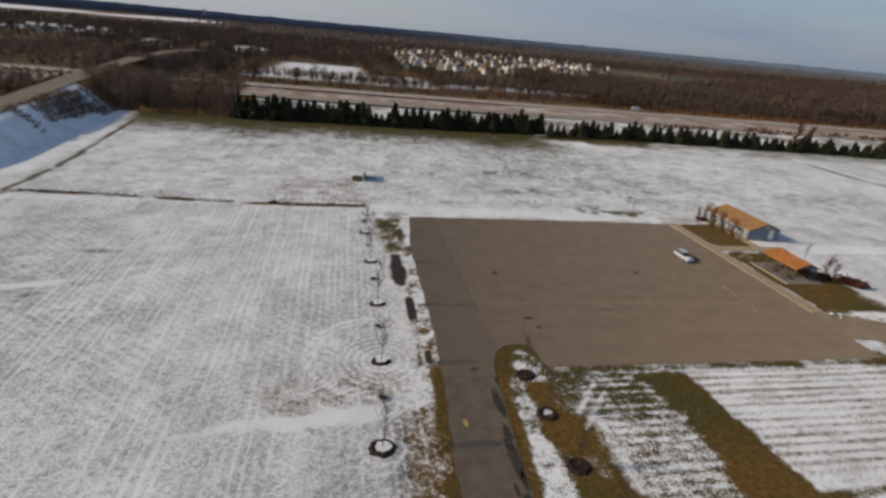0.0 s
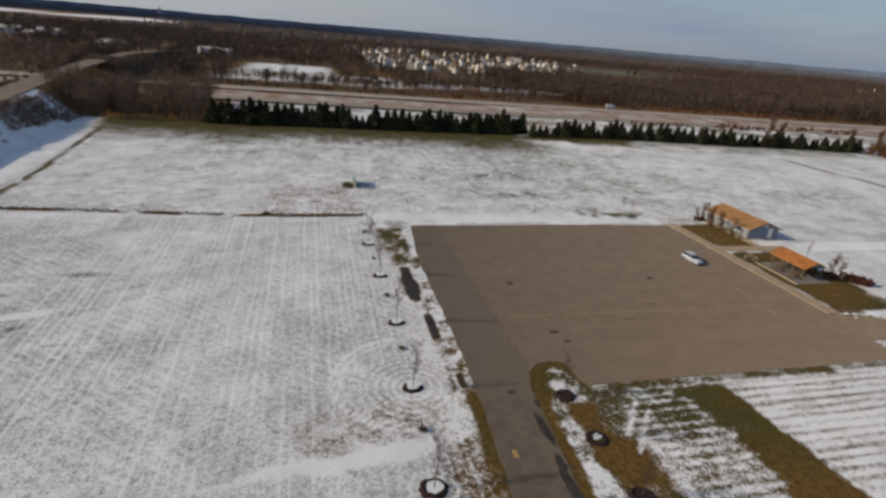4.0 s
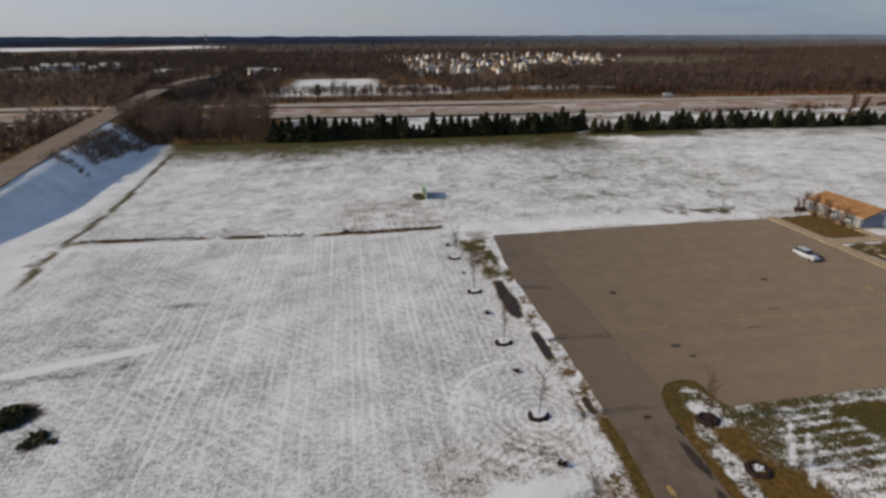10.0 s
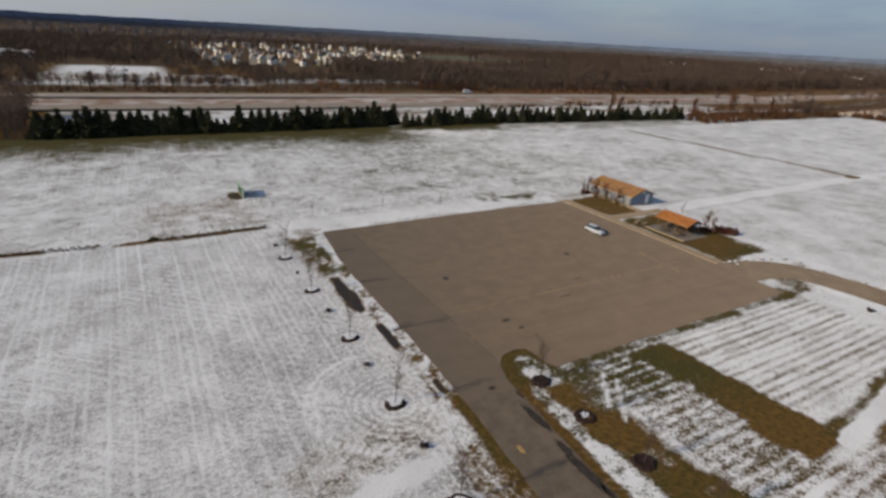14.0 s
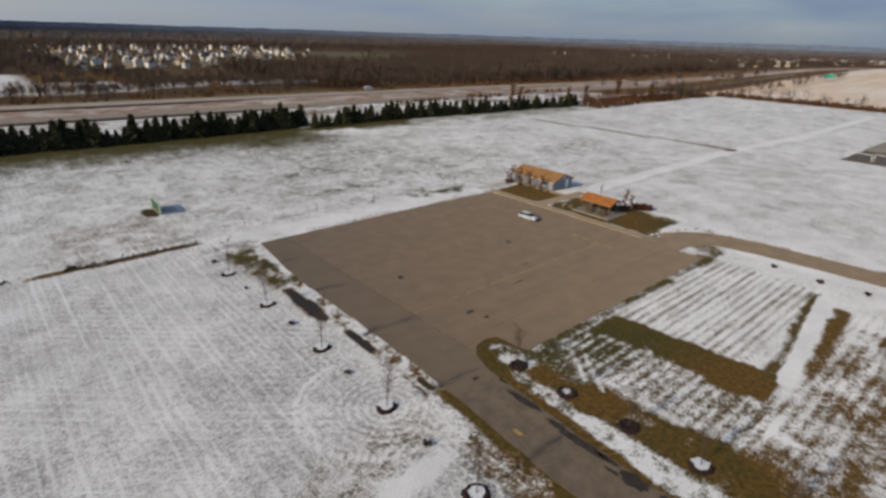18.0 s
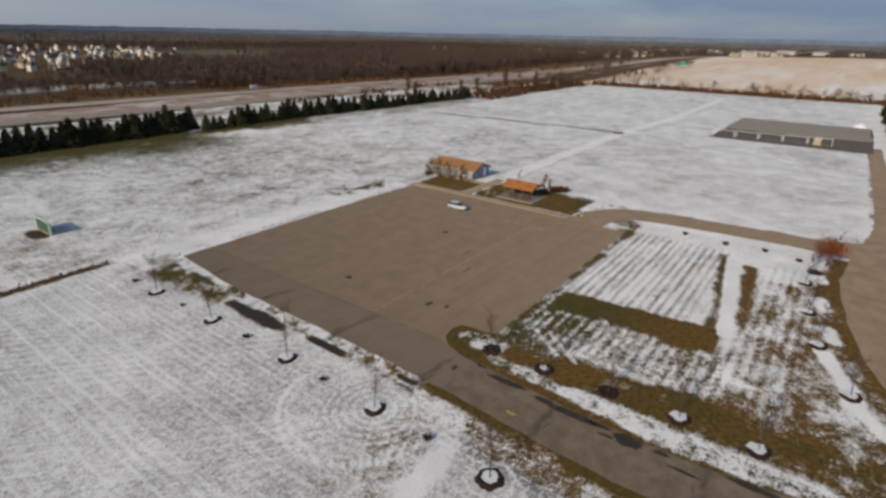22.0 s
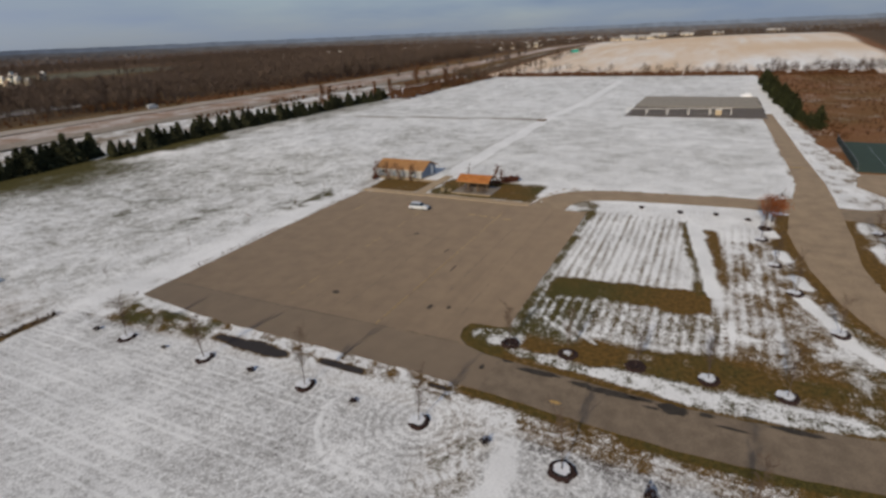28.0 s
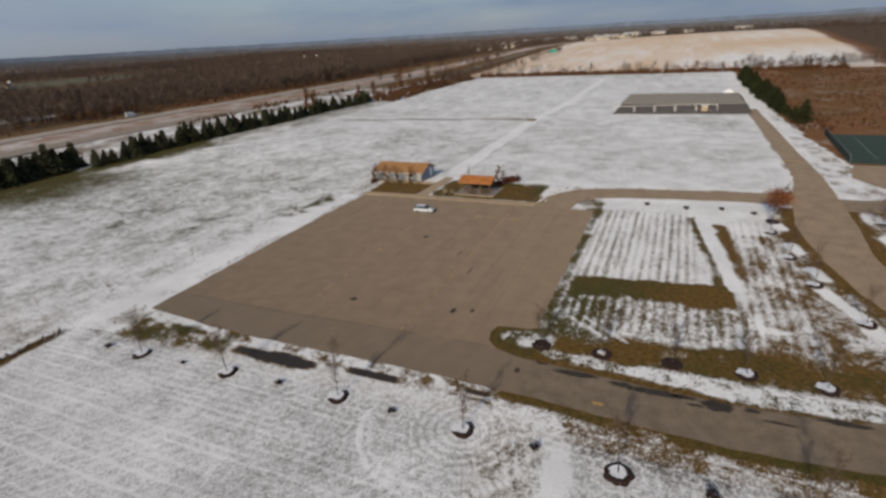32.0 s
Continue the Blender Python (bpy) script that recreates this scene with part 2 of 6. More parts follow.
def asphalt_material():
    n = Net("worn_asphalt")
    x, y, z = n.axes()
    grain = n.noise(9.0, 4, 0.7)
    blot = n.noise(0.35, 5, 0.6)
    lane = n.noise(1.0, 4, 0.6, (0.03, 0.55, 1))
    c = n.mix(n.ramp(blot, 0.3, 0.7), (0.153, 0.117, 0.088), (0.192, 0.147, 0.109))
    c = n.mix(n.ramp(lane, 0.35, 0.72, 0.0, 0.30), c, (0.200, 0.154, 0.113))
    c = n.mix(n.ramp(n.noise(0.9, 6, 0.7), 0.60, 0.74, 0.0, 0.25), c, (0.085, 0.07, 0.058))
    c = n.mix(n.ramp(grain, 0.3, 0.75, 0.0, 0.30), c, (0.095, 0.077, 0.060))
    c = n.mix(n.mul(n.ramp(y, 10.2, 9.8), 0.25), c, n.mix(n.ramp(n.noise(1.0, 3, 0.6, (0.05, 0.9, 1)), 0.35, 0.65), (0.165, 0.127, 0.094), (0.205, 0.157, 0.115)))
    c = n.mix(n.mul(n.ramp(x, 13.9, 13.5), 0.60), c, n.mix(blot, (0.116, 0.094, 0.076), (0.155, 0.124, 0.098)))
    n.matt = 1.0
    n.bump(grain, 0.3, 0.01)
    return n.done(c, 0.85, 0.0, 0.25)


M_GROUND = ground_material()
M_ASPHALT = asphalt_material()
M_ROAD = plain("grey_asphalt", (0.138, 0.110, 0.086), 0.85, 0, 0.24, 0.6, 0.25, 1.0)
M_LOOP = plain("brown_asphalt", (0.174, 0.136, 0.101), 0.85, 0, 0.22, 0.35, 0.25, 1.0)
M_GRAVEL = plain("pale_gravel", (0.31, 0.275, 0.23), 0.95, 0, 0.22, 0.8)
M_DARKLOT = plain("dark_asphalt", (0.135, 0.112, 0.095), 0.85, 0, 0.25, 0.6)
M_CONCRETE = plain("concrete", (0.40, 0.30, 0.195), 0.85, 0, 0.18, 0.9)
M_HIGHWAY = plain("highway_asphalt", (0.295, 0.245, 0.198), 0.85, 0, 0.2, 0.3)
M_SALTED = plain("snow_dusted_asphalt", (0.39, 0.33, 0.275), 0.85, 0, 0.16, 0.12)
M_COUNTY = plain("county_asphalt", (0.20, 0.155, 0.115), 0.85, 0, 0.2, 0.2)
M_YELLOW = plain("faded_yellow_paint", (0.36, 0.25, 0.10), 0.8, 0, 0.35, 1.5)
M_CRACK = plain("tar", (0.098, 0.078, 0.060), 0.8, 0, 0.3, 1.0)
M_WET = plain("wet_asphalt", (0.052, 0.044, 0.037), 0.85, 0, 0.3, 0.8, 0.15)
M_PINE = per_piece("pine_needles", (0.032, 0.034, 0.019), (0.078, 0.080, 0.042))
M_CEDAR = per_piece("cedar_leaves", (0.018, 0.022, 0.010), (0.048, 0.052, 0.022))
M_JUNIPER = per_piece("juniper_leaves", (0.042, 0.040, 0.020), (0.105, 0.092, 0.046))
M_TRUNK = plain("bark", (0.075, 0.055, 0.042), 0.95, 0, 0.35, 3.0)
M_TWIG = per_piece("bare_twigs", (0.060, 0.041, 0.031), (0.135, 0.095, 0.070))
M_TWIG_WARM = per_piece("russet_twigs", (0.075, 0.036, 0.020), (0.17, 0.085, 0.042))
# lighter copy of the twigs, with haze and low sun put into the colour
M_TWIG_WEST = per_piece("lightened_grey_brown_twigs", (0.145, 0.100, 0.073), (0.245, 0.172, 0.125))
M_TWIG_FAR = per_piece("far_twigs", (0.076, 0.055, 0.044), (0.115, 0.083, 0.066))
M_RUSSET = per_piece("russet_shoots", (0.085, 0.040, 0.026), (0.20, 0.105, 0.065))
M_OAK = per_piece("rust_oak_leaves", (0.16, 0.045, 0.015), (0.36, 0.13, 0.05))
M_MULCH = plain("dark_mulch", (0.030, 0.016, 0.014), 0.95, 0, 0.5, 4.0)
M_SNOW = plain("snow", (0.80, 0.80, 0.82), 0.6, 0, 0.06, 3.0)


# ---- mesh helpers ----
def mesh_from(name, verts, faces, material, smooth=False):
    me = bpy.data.meshes.new(name)
    me.from_pydata([tuple(v) for v in verts], [], [tuple(f) for f in faces])
    me.materials.append(material)
    if smooth:
        me.polygons.foreach_set("use_smooth", [True] * len(me.polygons))
    me.update()
    return me


def triangles(name, pts, material):
    """Loose triangles from an array of shape (n, 3, 3)."""
    pts = np.asarray(pts, dtype=np.float32).reshape(-1, 3)
    me = bpy.data.meshes.new(name)
    count = len(pts) // 3
    me.vertices.add(len(pts))
    me.vertices.foreach_set("co", pts.ravel())
    me.loops.add(len(pts))
    me.loops.foreach_set("vertex_index", np.arange(len(pts), dtype=np.int32))
    me.polygons.add(count)
    me.polygons.foreach_set("loop_start", np.arange(0, 3 * count, 3, dtype=np.int32))
    me.update(calc_edges=True)
    me.materials.append(material)
    return me


def empty(name, x, y, z, label, category, group="", kind="", turn=0):
    ob = new(name)
    ob.matrix_world = pose(x, y, z, 0, 0, turn)
    ob.empty_display_size = 0.2
    return tagged(ob, label, category, group, kind)


def child(name, me, parent, label=""):
    ob = new(name, me)
    ob.parent = parent
    return tagged(ob, label) if label else ob


def part(name, bm, material, parent, label=""):
    me = bpy.data.meshes.new(name)
    bm.to_mesh(me)
    bm.free()
    me.materials.append(material)
    return child(name, me, parent, label)


def box(bm, x0, x1, y0, y1, z0, z1, bevel=0.0):
    made = bmesh.ops.create_cube(bm, size=1.0, matrix=Matrix.Translation(((x0 + x1) / 2, (y0 + y1) / 2, (z0 + z1) / 2)) @ Matrix.Diagonal((x1 - x0, y1 - y0, z1 - z0, 1)))
    if bevel:
        edges = list({e for v in made["verts"] for e in v.link_edges})
        bmesh.ops.bevel(bm, geom=edges, offset=bevel, segments=1, affect="EDGES", profile=0.5)
    return bm


def boxed(x0, x1, y0, y1, z0, z1, bevel=0.0):
    return box(bmesh.new(), x0, x1, y0, y1, z0, z1, bevel)


def rod(bm, a, b, r0, r1=None, sides=6):
    a, b = Vector(a), Vector(b)
    turn = (b - a).to_track_quat("Z", "Y").to_matrix().to_4x4()
    bmesh.ops.create_cone(bm, cap_ends=True, segments=sides, radius1=r0, radius2=r0 if r1 is None else r1, depth=(b - a).length, matrix=Matrix.Translation((a + b) / 2) @ turn)
    return bm


def rodded(a, b, r0, r1=None, sides=6):
    return rod(bmesh.new(), a, b, r0, r1, sides)


# ---- the lie of the land ----
rng = np.random.default_rng(7)


def step(v, a, b):
    t = np.clip((np.asarray(v, float) - a) / (b - a), 0, 1)
    return t * t * (3 - 2 * t)


LATTICE = rng.random((256, 256))


def value_noise(x, y, size):
    """Smooth noise from 0 to 1 with that many metres to a cell."""
    u, v = np.asarray(x, float) / size + 91.3, np.asarray(y, float) / size + 37.7
    i, j = np.floor(u).astype(int), np.floor(v).astype(int)
    f, g = u - i, v - j
    f, g = f * f * (3 - 2 * f), g * g * (3 - 2 * g)
    a, b = LATTICE[i % 256, j % 256], LATTICE[(i + 1) % 256, j % 256]
    c, d = LATTICE[i % 256, (j + 1) % 256], LATTICE[(i + 1) % 256, (j + 1) % 256]
    return (a * (1 - f) + b * f) * (1 - g) + (c * (1 - f) + d * f) * g


def rough_noise(x, y, size):
    return 0.5 * value_noise(x, y, size) + 0.3 * value_noise(x, y, size / 2.3) + 0.2 * value_noise(x, y, size / 5.1)


def county_x(y):
    """Centre line of the county road that climbs to its bridge."""
    return -95.0 - 0.105 * (np.asarray(y, float) - 76)


def county_z(y):
    return np.interp(np.asarray(y, float), [-160, -40, 10, 40, 76, 100, 145, 200, 245, 300, 380, 470], [0.3, 0.6, 1.3, 2.7, 4.2, 5.0, 6.3, 7.6, 8.2, 8.2, 6.5, 3.0])


def highway_y(x):
    return 247.0 - 0.055 * np.asarray(x, float)


def height(x, y):
    x, y = np.asarray(x, float), np.asarray(y, float)
    z = -1.6 * step(y, 52, 92) * (1 - step(x, 50, 120))
    z = z * (1 - 0.6 * step(y, 170, 230))
    z = z + 0.12 * (value_noise(x, y, 22) - 0.5) * step(np.hypot(x - 40, y - 15), 70, 110)
    off = np.abs(x - county_x(y))
    under = 1 - step(np.abs(y - highway_y(x)), 20, 32)
    bank = (1 - step(off, 4.6, 9.0 + 1.4 * county_z(y))) * (1 - under)
    z = z * (1 - bank) + county_z(y) * bank
    z = z + 13 * np.exp(-(((x - 900) / 360) ** 2 + ((y + 60) / 330) ** 2)) * step(x, 385, 560)
    far = step(np.hypot(x, y), 500, 1500)
    z = z + far * (5 * (value_noise(x, y, 420) - 0.5))
    return z


def h(x, y):
    return float(height(x, y))


def spaced(points):
    """Grid lines: runs of (from, to, step)."""
    out = [np.arange(a, b - 1e-6, s) for a, b, s in points]
    return np.concatenate([*out, [points[-1][1]]])


def within(x, y, x0, x1, y0, y1, soft=1.5):
    """1 inside a rectangle, 0 outside, with soft sides."""
    return step(x, x0 - soft, x0 + soft) * (1 - step(x, x1 - soft, x1 + soft)) * step(y, y0 - soft, y0 + soft) * (1 - step(y, y1 - soft, y1 + soft))


def spot(x, y, cx, cy, rx, ry):
    return 1 - step(np.hypot((x - cx) / rx, (y - cy) / ry), 0.7, 1.1)


def build_ground():
    xs = spaced([(-4700, -1500, 200), (-1500, -500, 60), (-500, -160, 12), (-160, -90, 2.5), (-90, -24, 1.0), (-24, 80, 0.5), (80, 130, 1.0), (130, 260, 2.5), (260, 500, 8), (500, 1500, 40), (1500, 4700, 200)])
    ys = spaced([(-4700, -1500, 200), (-1500, -300, 60), (-300, -90, 8), (-90, -62, 2), (-62, 62, 0.5), (62, 170, 1.0), (170, 300, 3), (300, 600, 10), (600, 1500, 40), (1500, 4700, 200)])
    X, Y = np.meshgrid(xs, ys, indexing="ij")
    Z = height(X, Y) - 0.015
    nx, ny = X.shape
    me = bpy.data.meshes.new("ground")
    co = np.stack([X, Y, Z], -1).reshape(-1, 3).astype(np.float32)
    me.vertices.add(len(co))
    me.vertices.foreach_set("co", co.ravel())
    i, j = np.meshgrid(np.arange(nx - 1), np.arange(ny - 1), indexing="ij")
    a = (i * ny + j).ravel()
    quads = np.stack([a, a + ny, a + ny + 1, a + 1], -1).astype(np.int32)
    me.loops.add(quads.size)
    me.loops.foreach_set("vertex_index", quads.ravel())
    me.polygons.add(len(quads))
    me.polygons.foreach_set("loop_start", np.arange(0, quads.size, 4, dtype=np.int32))
    me.polygons.foreach_set("use_smooth", np.ones(len(quads), dtype=bool))
    me.update(calc_edges=True)
    n1 = rough_noise(X, Y + 20, 1.3)
    n8, n3, n25 = rough_noise(X, Y, 8), rough_noise(X + 50, Y, 3), rough_noise(X, Y + 90, 25)
    # cover: how much snow lies; tone: 0 green, 1 straw brown, 1.5-2 rust, 3 stubble, 4 bare soil
    cover = 0.86 + 0.25 * (n25 - 0.5) + 0.0 * X
    tone = 0.35 + 0.5 * n25
    fine = np.full_like(X, 0.62)
    row_x = np.zeros_like(X)
    row_y = np.zeros_like(X)
    soil = np.zeros_like(X)

    def lay(mask, c=None, t=None, f=None):
        for layer, value in ((cover, c), (tone, t), (fine, f)):
            if value is not None:
                layer += (value - layer) * mask

    # west field with its mowing rows
    west = within(X, Y, -66, 4, -200, 56, 2)
    slant = rough_noise(0.17 * (0.82 * X + 0.57 * Y), 0.62 * (0.82 * Y - 0.57 * X), 1.0)
    lay(west, 0.635 - 0.03 * step(-X, 16, 34) * (1 - step(Y, 14, 32)) + 0.20 * (n8 - 0.5) + 0.16 * (n25 - 0.5) + 0.26 * (slant - 0.5) * step(-X, 12, 30) * (1 - step(Y, 30, 48)), 1.0, 0.62 + 0.12 * step(-X, 16, 34) * (1 - step(Y, 14, 32)))
    np.maximum(soil, 0.58 * west, out=soil)
    row_x += 0.80 * west * (0.35 + 0.9 * n25)
    north = within(X, Y, -74, 62, 58, 146, 3)
    lay(north, 0.65 + 0.14 * (n8 - 0.5) + 0.18 * (n25 - 0.5) + 0.22 * (n3 - 0.5) + 0.40 * (n1 - 0.5), 0.35, 0.70)
    row_x += 0.55 * within(X, Y, -70, 40, 92, 150, 8) * (0.4 + 0.9 * n25) + 0.5 * within(X, Y, -30, -4, 57, 84, 3)
    lay(within(X, Y, -22, 2, 60, 82, 6), 0.56 + 0.5 * (n3 - 0.5), 0.9, 0.85)
    # snow very even on the eastern pitches
    lay(within(X, Y, 86, 380, -39, 138, 4), 0.69 + 0.20 * (n25 - 0.5) + 0.18 * (n8 - 0.5) + 0.22 * (n3 - 0.5), 0.20, 0.50)
    lay(within(X, Y, 58, 150, 52, 142, 6), 0.66 + 0.16 * (n8 - 0.5) + 0.24 * (n25 - 0.5) + 0.24 * (n3 - 0.5) + 0.30 * (n1 - 0.5), 0.25, 0.66)
    lay(within(X, Y, 30, 84, 62, 150, 8) * step(0.5 * n8 + 0.5 * n3, 0.50, 0.68), 0.44 + 0.4 * (n1 - 0.5), 0.1, 0.8)
    # thin green shows through the snow towards the conifers
    lay(0.45 * within(X, Y, -50, 76, 112, 158, 12), 0.55 + 0.4 * (n3 - 0.5) + 0.5 * (n1 - 0.5), 0.05, 0.8)
    # bare green turf along the foot of the conifers
    foot = 163.0 + 0.012 * (X + 44)
    deep = np.clip((foot - Y + 9.0 * (n8 - 0.5) + 5.0 * (n3 - 0.5)) / (32.0 + 7.0 * spot(X, Y, -36, 140, 9, 30) + 8.0 * step(X, 35, 55)), -0.2, 1)
    belt = np.clip(1 - deep, 0, 1.2) ** 1.0 * (0.55 + 0.8 * n8) * step(X, -84, -74) * (1 - step(X, 66, 84)) * step(Y, 116, 126) * (1 - step(Y, 168, 171))
    foot2 = 157.5 - 0.085 * (X - 79)
    deep2 = np.clip((foot2 - Y + 9.0 * (n8 - 0.5) + 5.0 * (n3 - 0.5)) / (9.0 + 9.0 * spot(X, Y, 106, 140, 16, 40)), -0.2, 1)
    belt2 = (1 - deep2) * step(X, 64, 84) * (1 - 0.6 * step(X, 112, 128)) * (1 - step(X, 170, 230)) * step(Y, 110, 120) * (1 - step(Y, 161, 165))
    lay(np.clip(1.30 * np.maximum(belt, belt2) + 0.5 * (n1 - 0.5) * np.maximum(belt, belt2), 0, 1), 0.0 + 0.3 * (n3 - 0.5), 0.0, 0.75)
    lay(within(X, Y, 120, 260, 134, 152, 5) * step(n8, 0.2, 0.7), 0.42, 0.15, 0.7)
    # a drift across the mowing rows, bare blots beside it, turf under the junipers
    f = np.clip((X + 56) / 14.4, 0, 1)
    lay(0.9 * (1 - step(np.abs(Y - 16.2 - 3.7 * f + 1.0 * (n3 - 0.5)), 0.25, 1.1)) * within(X, Y, -56, -41.5, 14, 22, 1.0), 1.2, 0.5, 0.3)
    for px, py, rx, ry in ((-48.4, 21.6, 2.8, 0.9), (-44.4, 16.4, 2.6, 1.0), (-49.6, 15.2, 2.0, 0.7), (-40.5, 30.5, 4.0, 0.8)):
        lay(0.6 * spot(X, Y, px, py, rx, ry) * step(n3, 0.3, 0.7), 0.2, 0.5, 0.8)
    for px, py, rx, ry in ((-51.2, 8.6, 2.6, 2.2), (-56.2, 9.8, 1.7, 1.4), (-47.0, 4.4, 0.8, 1.0), (-58.4, 17.0, 1.0, 0.7)):
        lay(spot(X, Y, px, py, rx, ry), -0.4, 0.15, 0.3)
    # dead weeds between the two fields, and the ditch under the bank
    edge_y = 56.5 + 3.5 * step(-X, 20, 66)
    weeds = (1 - step(np.abs(Y - edge_y - 1.2 * (n3 - 0.5)), 0.5, 1.3)) * step(X, -70, -66) * (1 - step(X, -4, 3)) * step(0.5 * n8 + 0.5 * n3, 0.38, 0.54)
    lay(weeds, 0.05, 1.15, 0.5)
    ditch_x = -67.0 - 0.078 * (Y - 41)
    ditch = (1 - step(np.abs(X - ditch_x + 0.8 * (n3 - 0.5)), 0.2, 0.9)) * step(n8, 0.2, 0.45) * step(Y, 36, 46) * (1 - step(Y, 146, 152))
    lay(ditch, 0.0, 0.35, 0.5)
    np.maximum(soil, 0.42 * ditch, out=soil)
    lay(spot(X, Y, -69.4, 52.5, 2.4, 4) * step(n3, 0.4, 0.62), 0.25, 1.0, 0.6)
    # its wet southern end, wider towards the south, and a dead grass strip beside the road bank
    cut_x = np.interp(Y, [-60, 9.7, 16, 23.7, 30], [-47, -63.2, -64.9, -66.9, -68.4])
    cut = (1 - step(np.abs(X - cut_x + 0.5 * (n3 - 0.5)), np.interp(Y, [5, 24], [0.9, 0.25]), np.interp(Y, [5, 24], [1.35, 0.6]))) * step(Y, -60, -55) * (1 - step(Y, 23.5, 25.5))
    lay(cut, -0.5, 0.8, 0.3)
    np.maximum(soil, 0.52 * cut, out=soil)
    lay((1 - step(np.abs(X - cut_x - 1.0), 0.5, 1.1)) * step(n1, 0.35, 0.6) * step(Y, -60, -55) * (1 - step(Y, 27, 31)), 0.30, 0.6, 0.9)
    strip_x = np.interp(Y, [-60, 10, 15, 27, 33], [-58, -72.4, -73.0, -76.0, -77.5])
    strip = (1 - step(np.abs(X - strip_x + 0.9 * (n3 - 0.5)), 0.35, 1.1)) * step(Y, -60, -55) * (1 - step(Y, 27, 30))
    lay(strip, 0.05 + 0.6 * (n3 - 0.5), 0.75, 0.8)
    lay(spot(X, Y, -78.5, 32, 3.2, 3.0) * step(n3, 0.3, 0.6), 0.40, 1.8, 0.9)
    # bare green and brown verge west of the car park and the road
    verge = within(X, Y, 3.3 + 1.2 * n3, 9, -9, 31, 0.8)
    lay(verge, 0.60 + 1.3 * (n3 - 0.5), 0.75, 1.0)
    lay(within(X, Y, 1.0 + 0.12 * (49 - Y) * (Y > 32), 8.6, 32, 50, 1.5), 0.16 + 1.2 * (n3 - 0.5) + 1.2 * (n1 - 0.5), 0.25 + 1.3 * (n3 - 0.35), 1.0)
    dark_turf = within(X, Y, 1.0, 8.6, 33, 50, 1.2) * step(n3, 0.52, 0.66)
    np.maximum(soil, 0.7 * dark_turf, out=soil)
    lay(within(X, Y, 6.4, 8.6, 35, 49, 0.5), 0.72 + 0.9 * (n3 - 0.5), 0.3, 0.8)
    lay(within(X, Y, -1, 14, 49.5, 53.5, 0.6), 0.75 + 1.2 * (n3 - 0.55), 0.6, 0.7)
    lay(within(X, Y, 20, 66, 50.8, 53.4, 0.5), 0.95, 0.5, 0.4)
    lay(within(X, Y, 20, 68, 50.2, 51.0, 0.3), 0.55 + 1.3 * (n3 - 0.5), 0.5, 0.6)
    lay(spot(X, Y, 58, 58.5, 10, 4.5) * step(n3 + 0.5 * (n8 - 0.5), 0.42, 0.66), 0.15, 0.25, 0.9)
    lay(within(X, Y, 4.9 + 0.9 * (n3 - 0.5), 7.4, -4, 32, 0.4), 0.52 + 1.5 * (n1 - 0.5) + 0.5 * (n3 - 0.5), 0.95, 1.0)
    south = within(X, Y, 3.0, 6.6, -60, -6, 0.7)
    soil *= 1 - within(X, Y, 2.0, 9, -60, 52, 1.0)
    lay(south, 0.40 + 0.7 * (n3 - 0.5) + 1.0 * (n1 - 0.5) + 0.5 * (n8 - 0.5), 0.65, 1.3)
    lay(within(X, Y, 0.2, 4, -60, -9, 1.2) * step(n8, 0.3, 0.55), 0.36 + 0.9 * (n1 - 0.5), 0.95, 0.9)
    taper = np.interp(X, [-24, -12, -5, 0], [0.1, 0.9, 1.3, 0.8])
    lay((1 - step(np.abs(Y + 9.2 - 0.10 * (X + 4) + 1.6 * (n3 - 0.5) + 1.0 * (n1 - 0.5)), 0.4 * taper, 1.3 * taper)) * within(X, Y, -21, 0.2, -16, -4, 1.2) * (0.95 - 0.75 * step(-X, 8, 20)), 1.02, 0.5, 0.5)
    bald = np.clip(1.25 - np.hypot((X + 5.5) / 7.5, (Y + 5.0 - 0.12 * (X + 5)) / 3.2) + 0.8 * (n3 - 0.5), 0, 0.85)
    lay(bald * step(n1, 0.25, 0.7), 0.34, 0.25, 1.0)
    soil *= 1 - 0.8 * bald
    road_w = np.interp(Y, [-46, -36, -30, -22, -13, -4, 12], [8.7, 6.5, 5.7, 5.25, 5.85, 6.6, 7.0])
    lay((1 - step(np.abs(X - road_w + 0.45 + 0.5 * (n3 - 0.5)), 0.55, 1.05)) * step(Y, -58, -50) * (1 - step(Y, -3, 1)), -0.05 + 0.6 * (n3 - 0.5), 0.45 + 0.5 * (n8 - 0.5), 0.6)
    lay(spot(X, Y, 3.0, -15.5, 2.6, 5.0) * step(0.6 * n3 + 0.4 * n1, 0.38, 0.60), 0.30 + 0.5 * (n1 - 0.5), 0.85, 1.15)
    # wet black soil by the kerb
    for cx, cy, rx, ry in ((4.1, 24.4, 1.25, 6.0), (4.7, 12.6, 0.8, 3.6), (5.6, 0.6, 0.35, 1.2)):
        wet = 1 - step(np.hypot((X - cx) / rx, (Y - cy) / ry) + 0.6 * (n3 - 0.5), 0.75, 1.05)
        lay(wet, -0.6, 1.0, 0.2)
        np.maximum(soil, wet, out=soil)
    # lawn between the road, the car park and the loop
    plot = within(X, Y, 14, 74, -36, -2, 0.5)
    lay(plot, 0.78, 0.6, 0.8)
    east_edge = np.interp(Y, [-55, -46, -36, -30, -22, -13, -4, 1], [19.2, 15.2, 12.7, 11.85, 11.35, 11.85, 12.55, 13.6])
    snow_l = east_edge + np.interp(Y, [-27, -22, -17, -12, -7, -2], [0.4, 0.6, 1.1, 1.35, 1.35, 1.7])
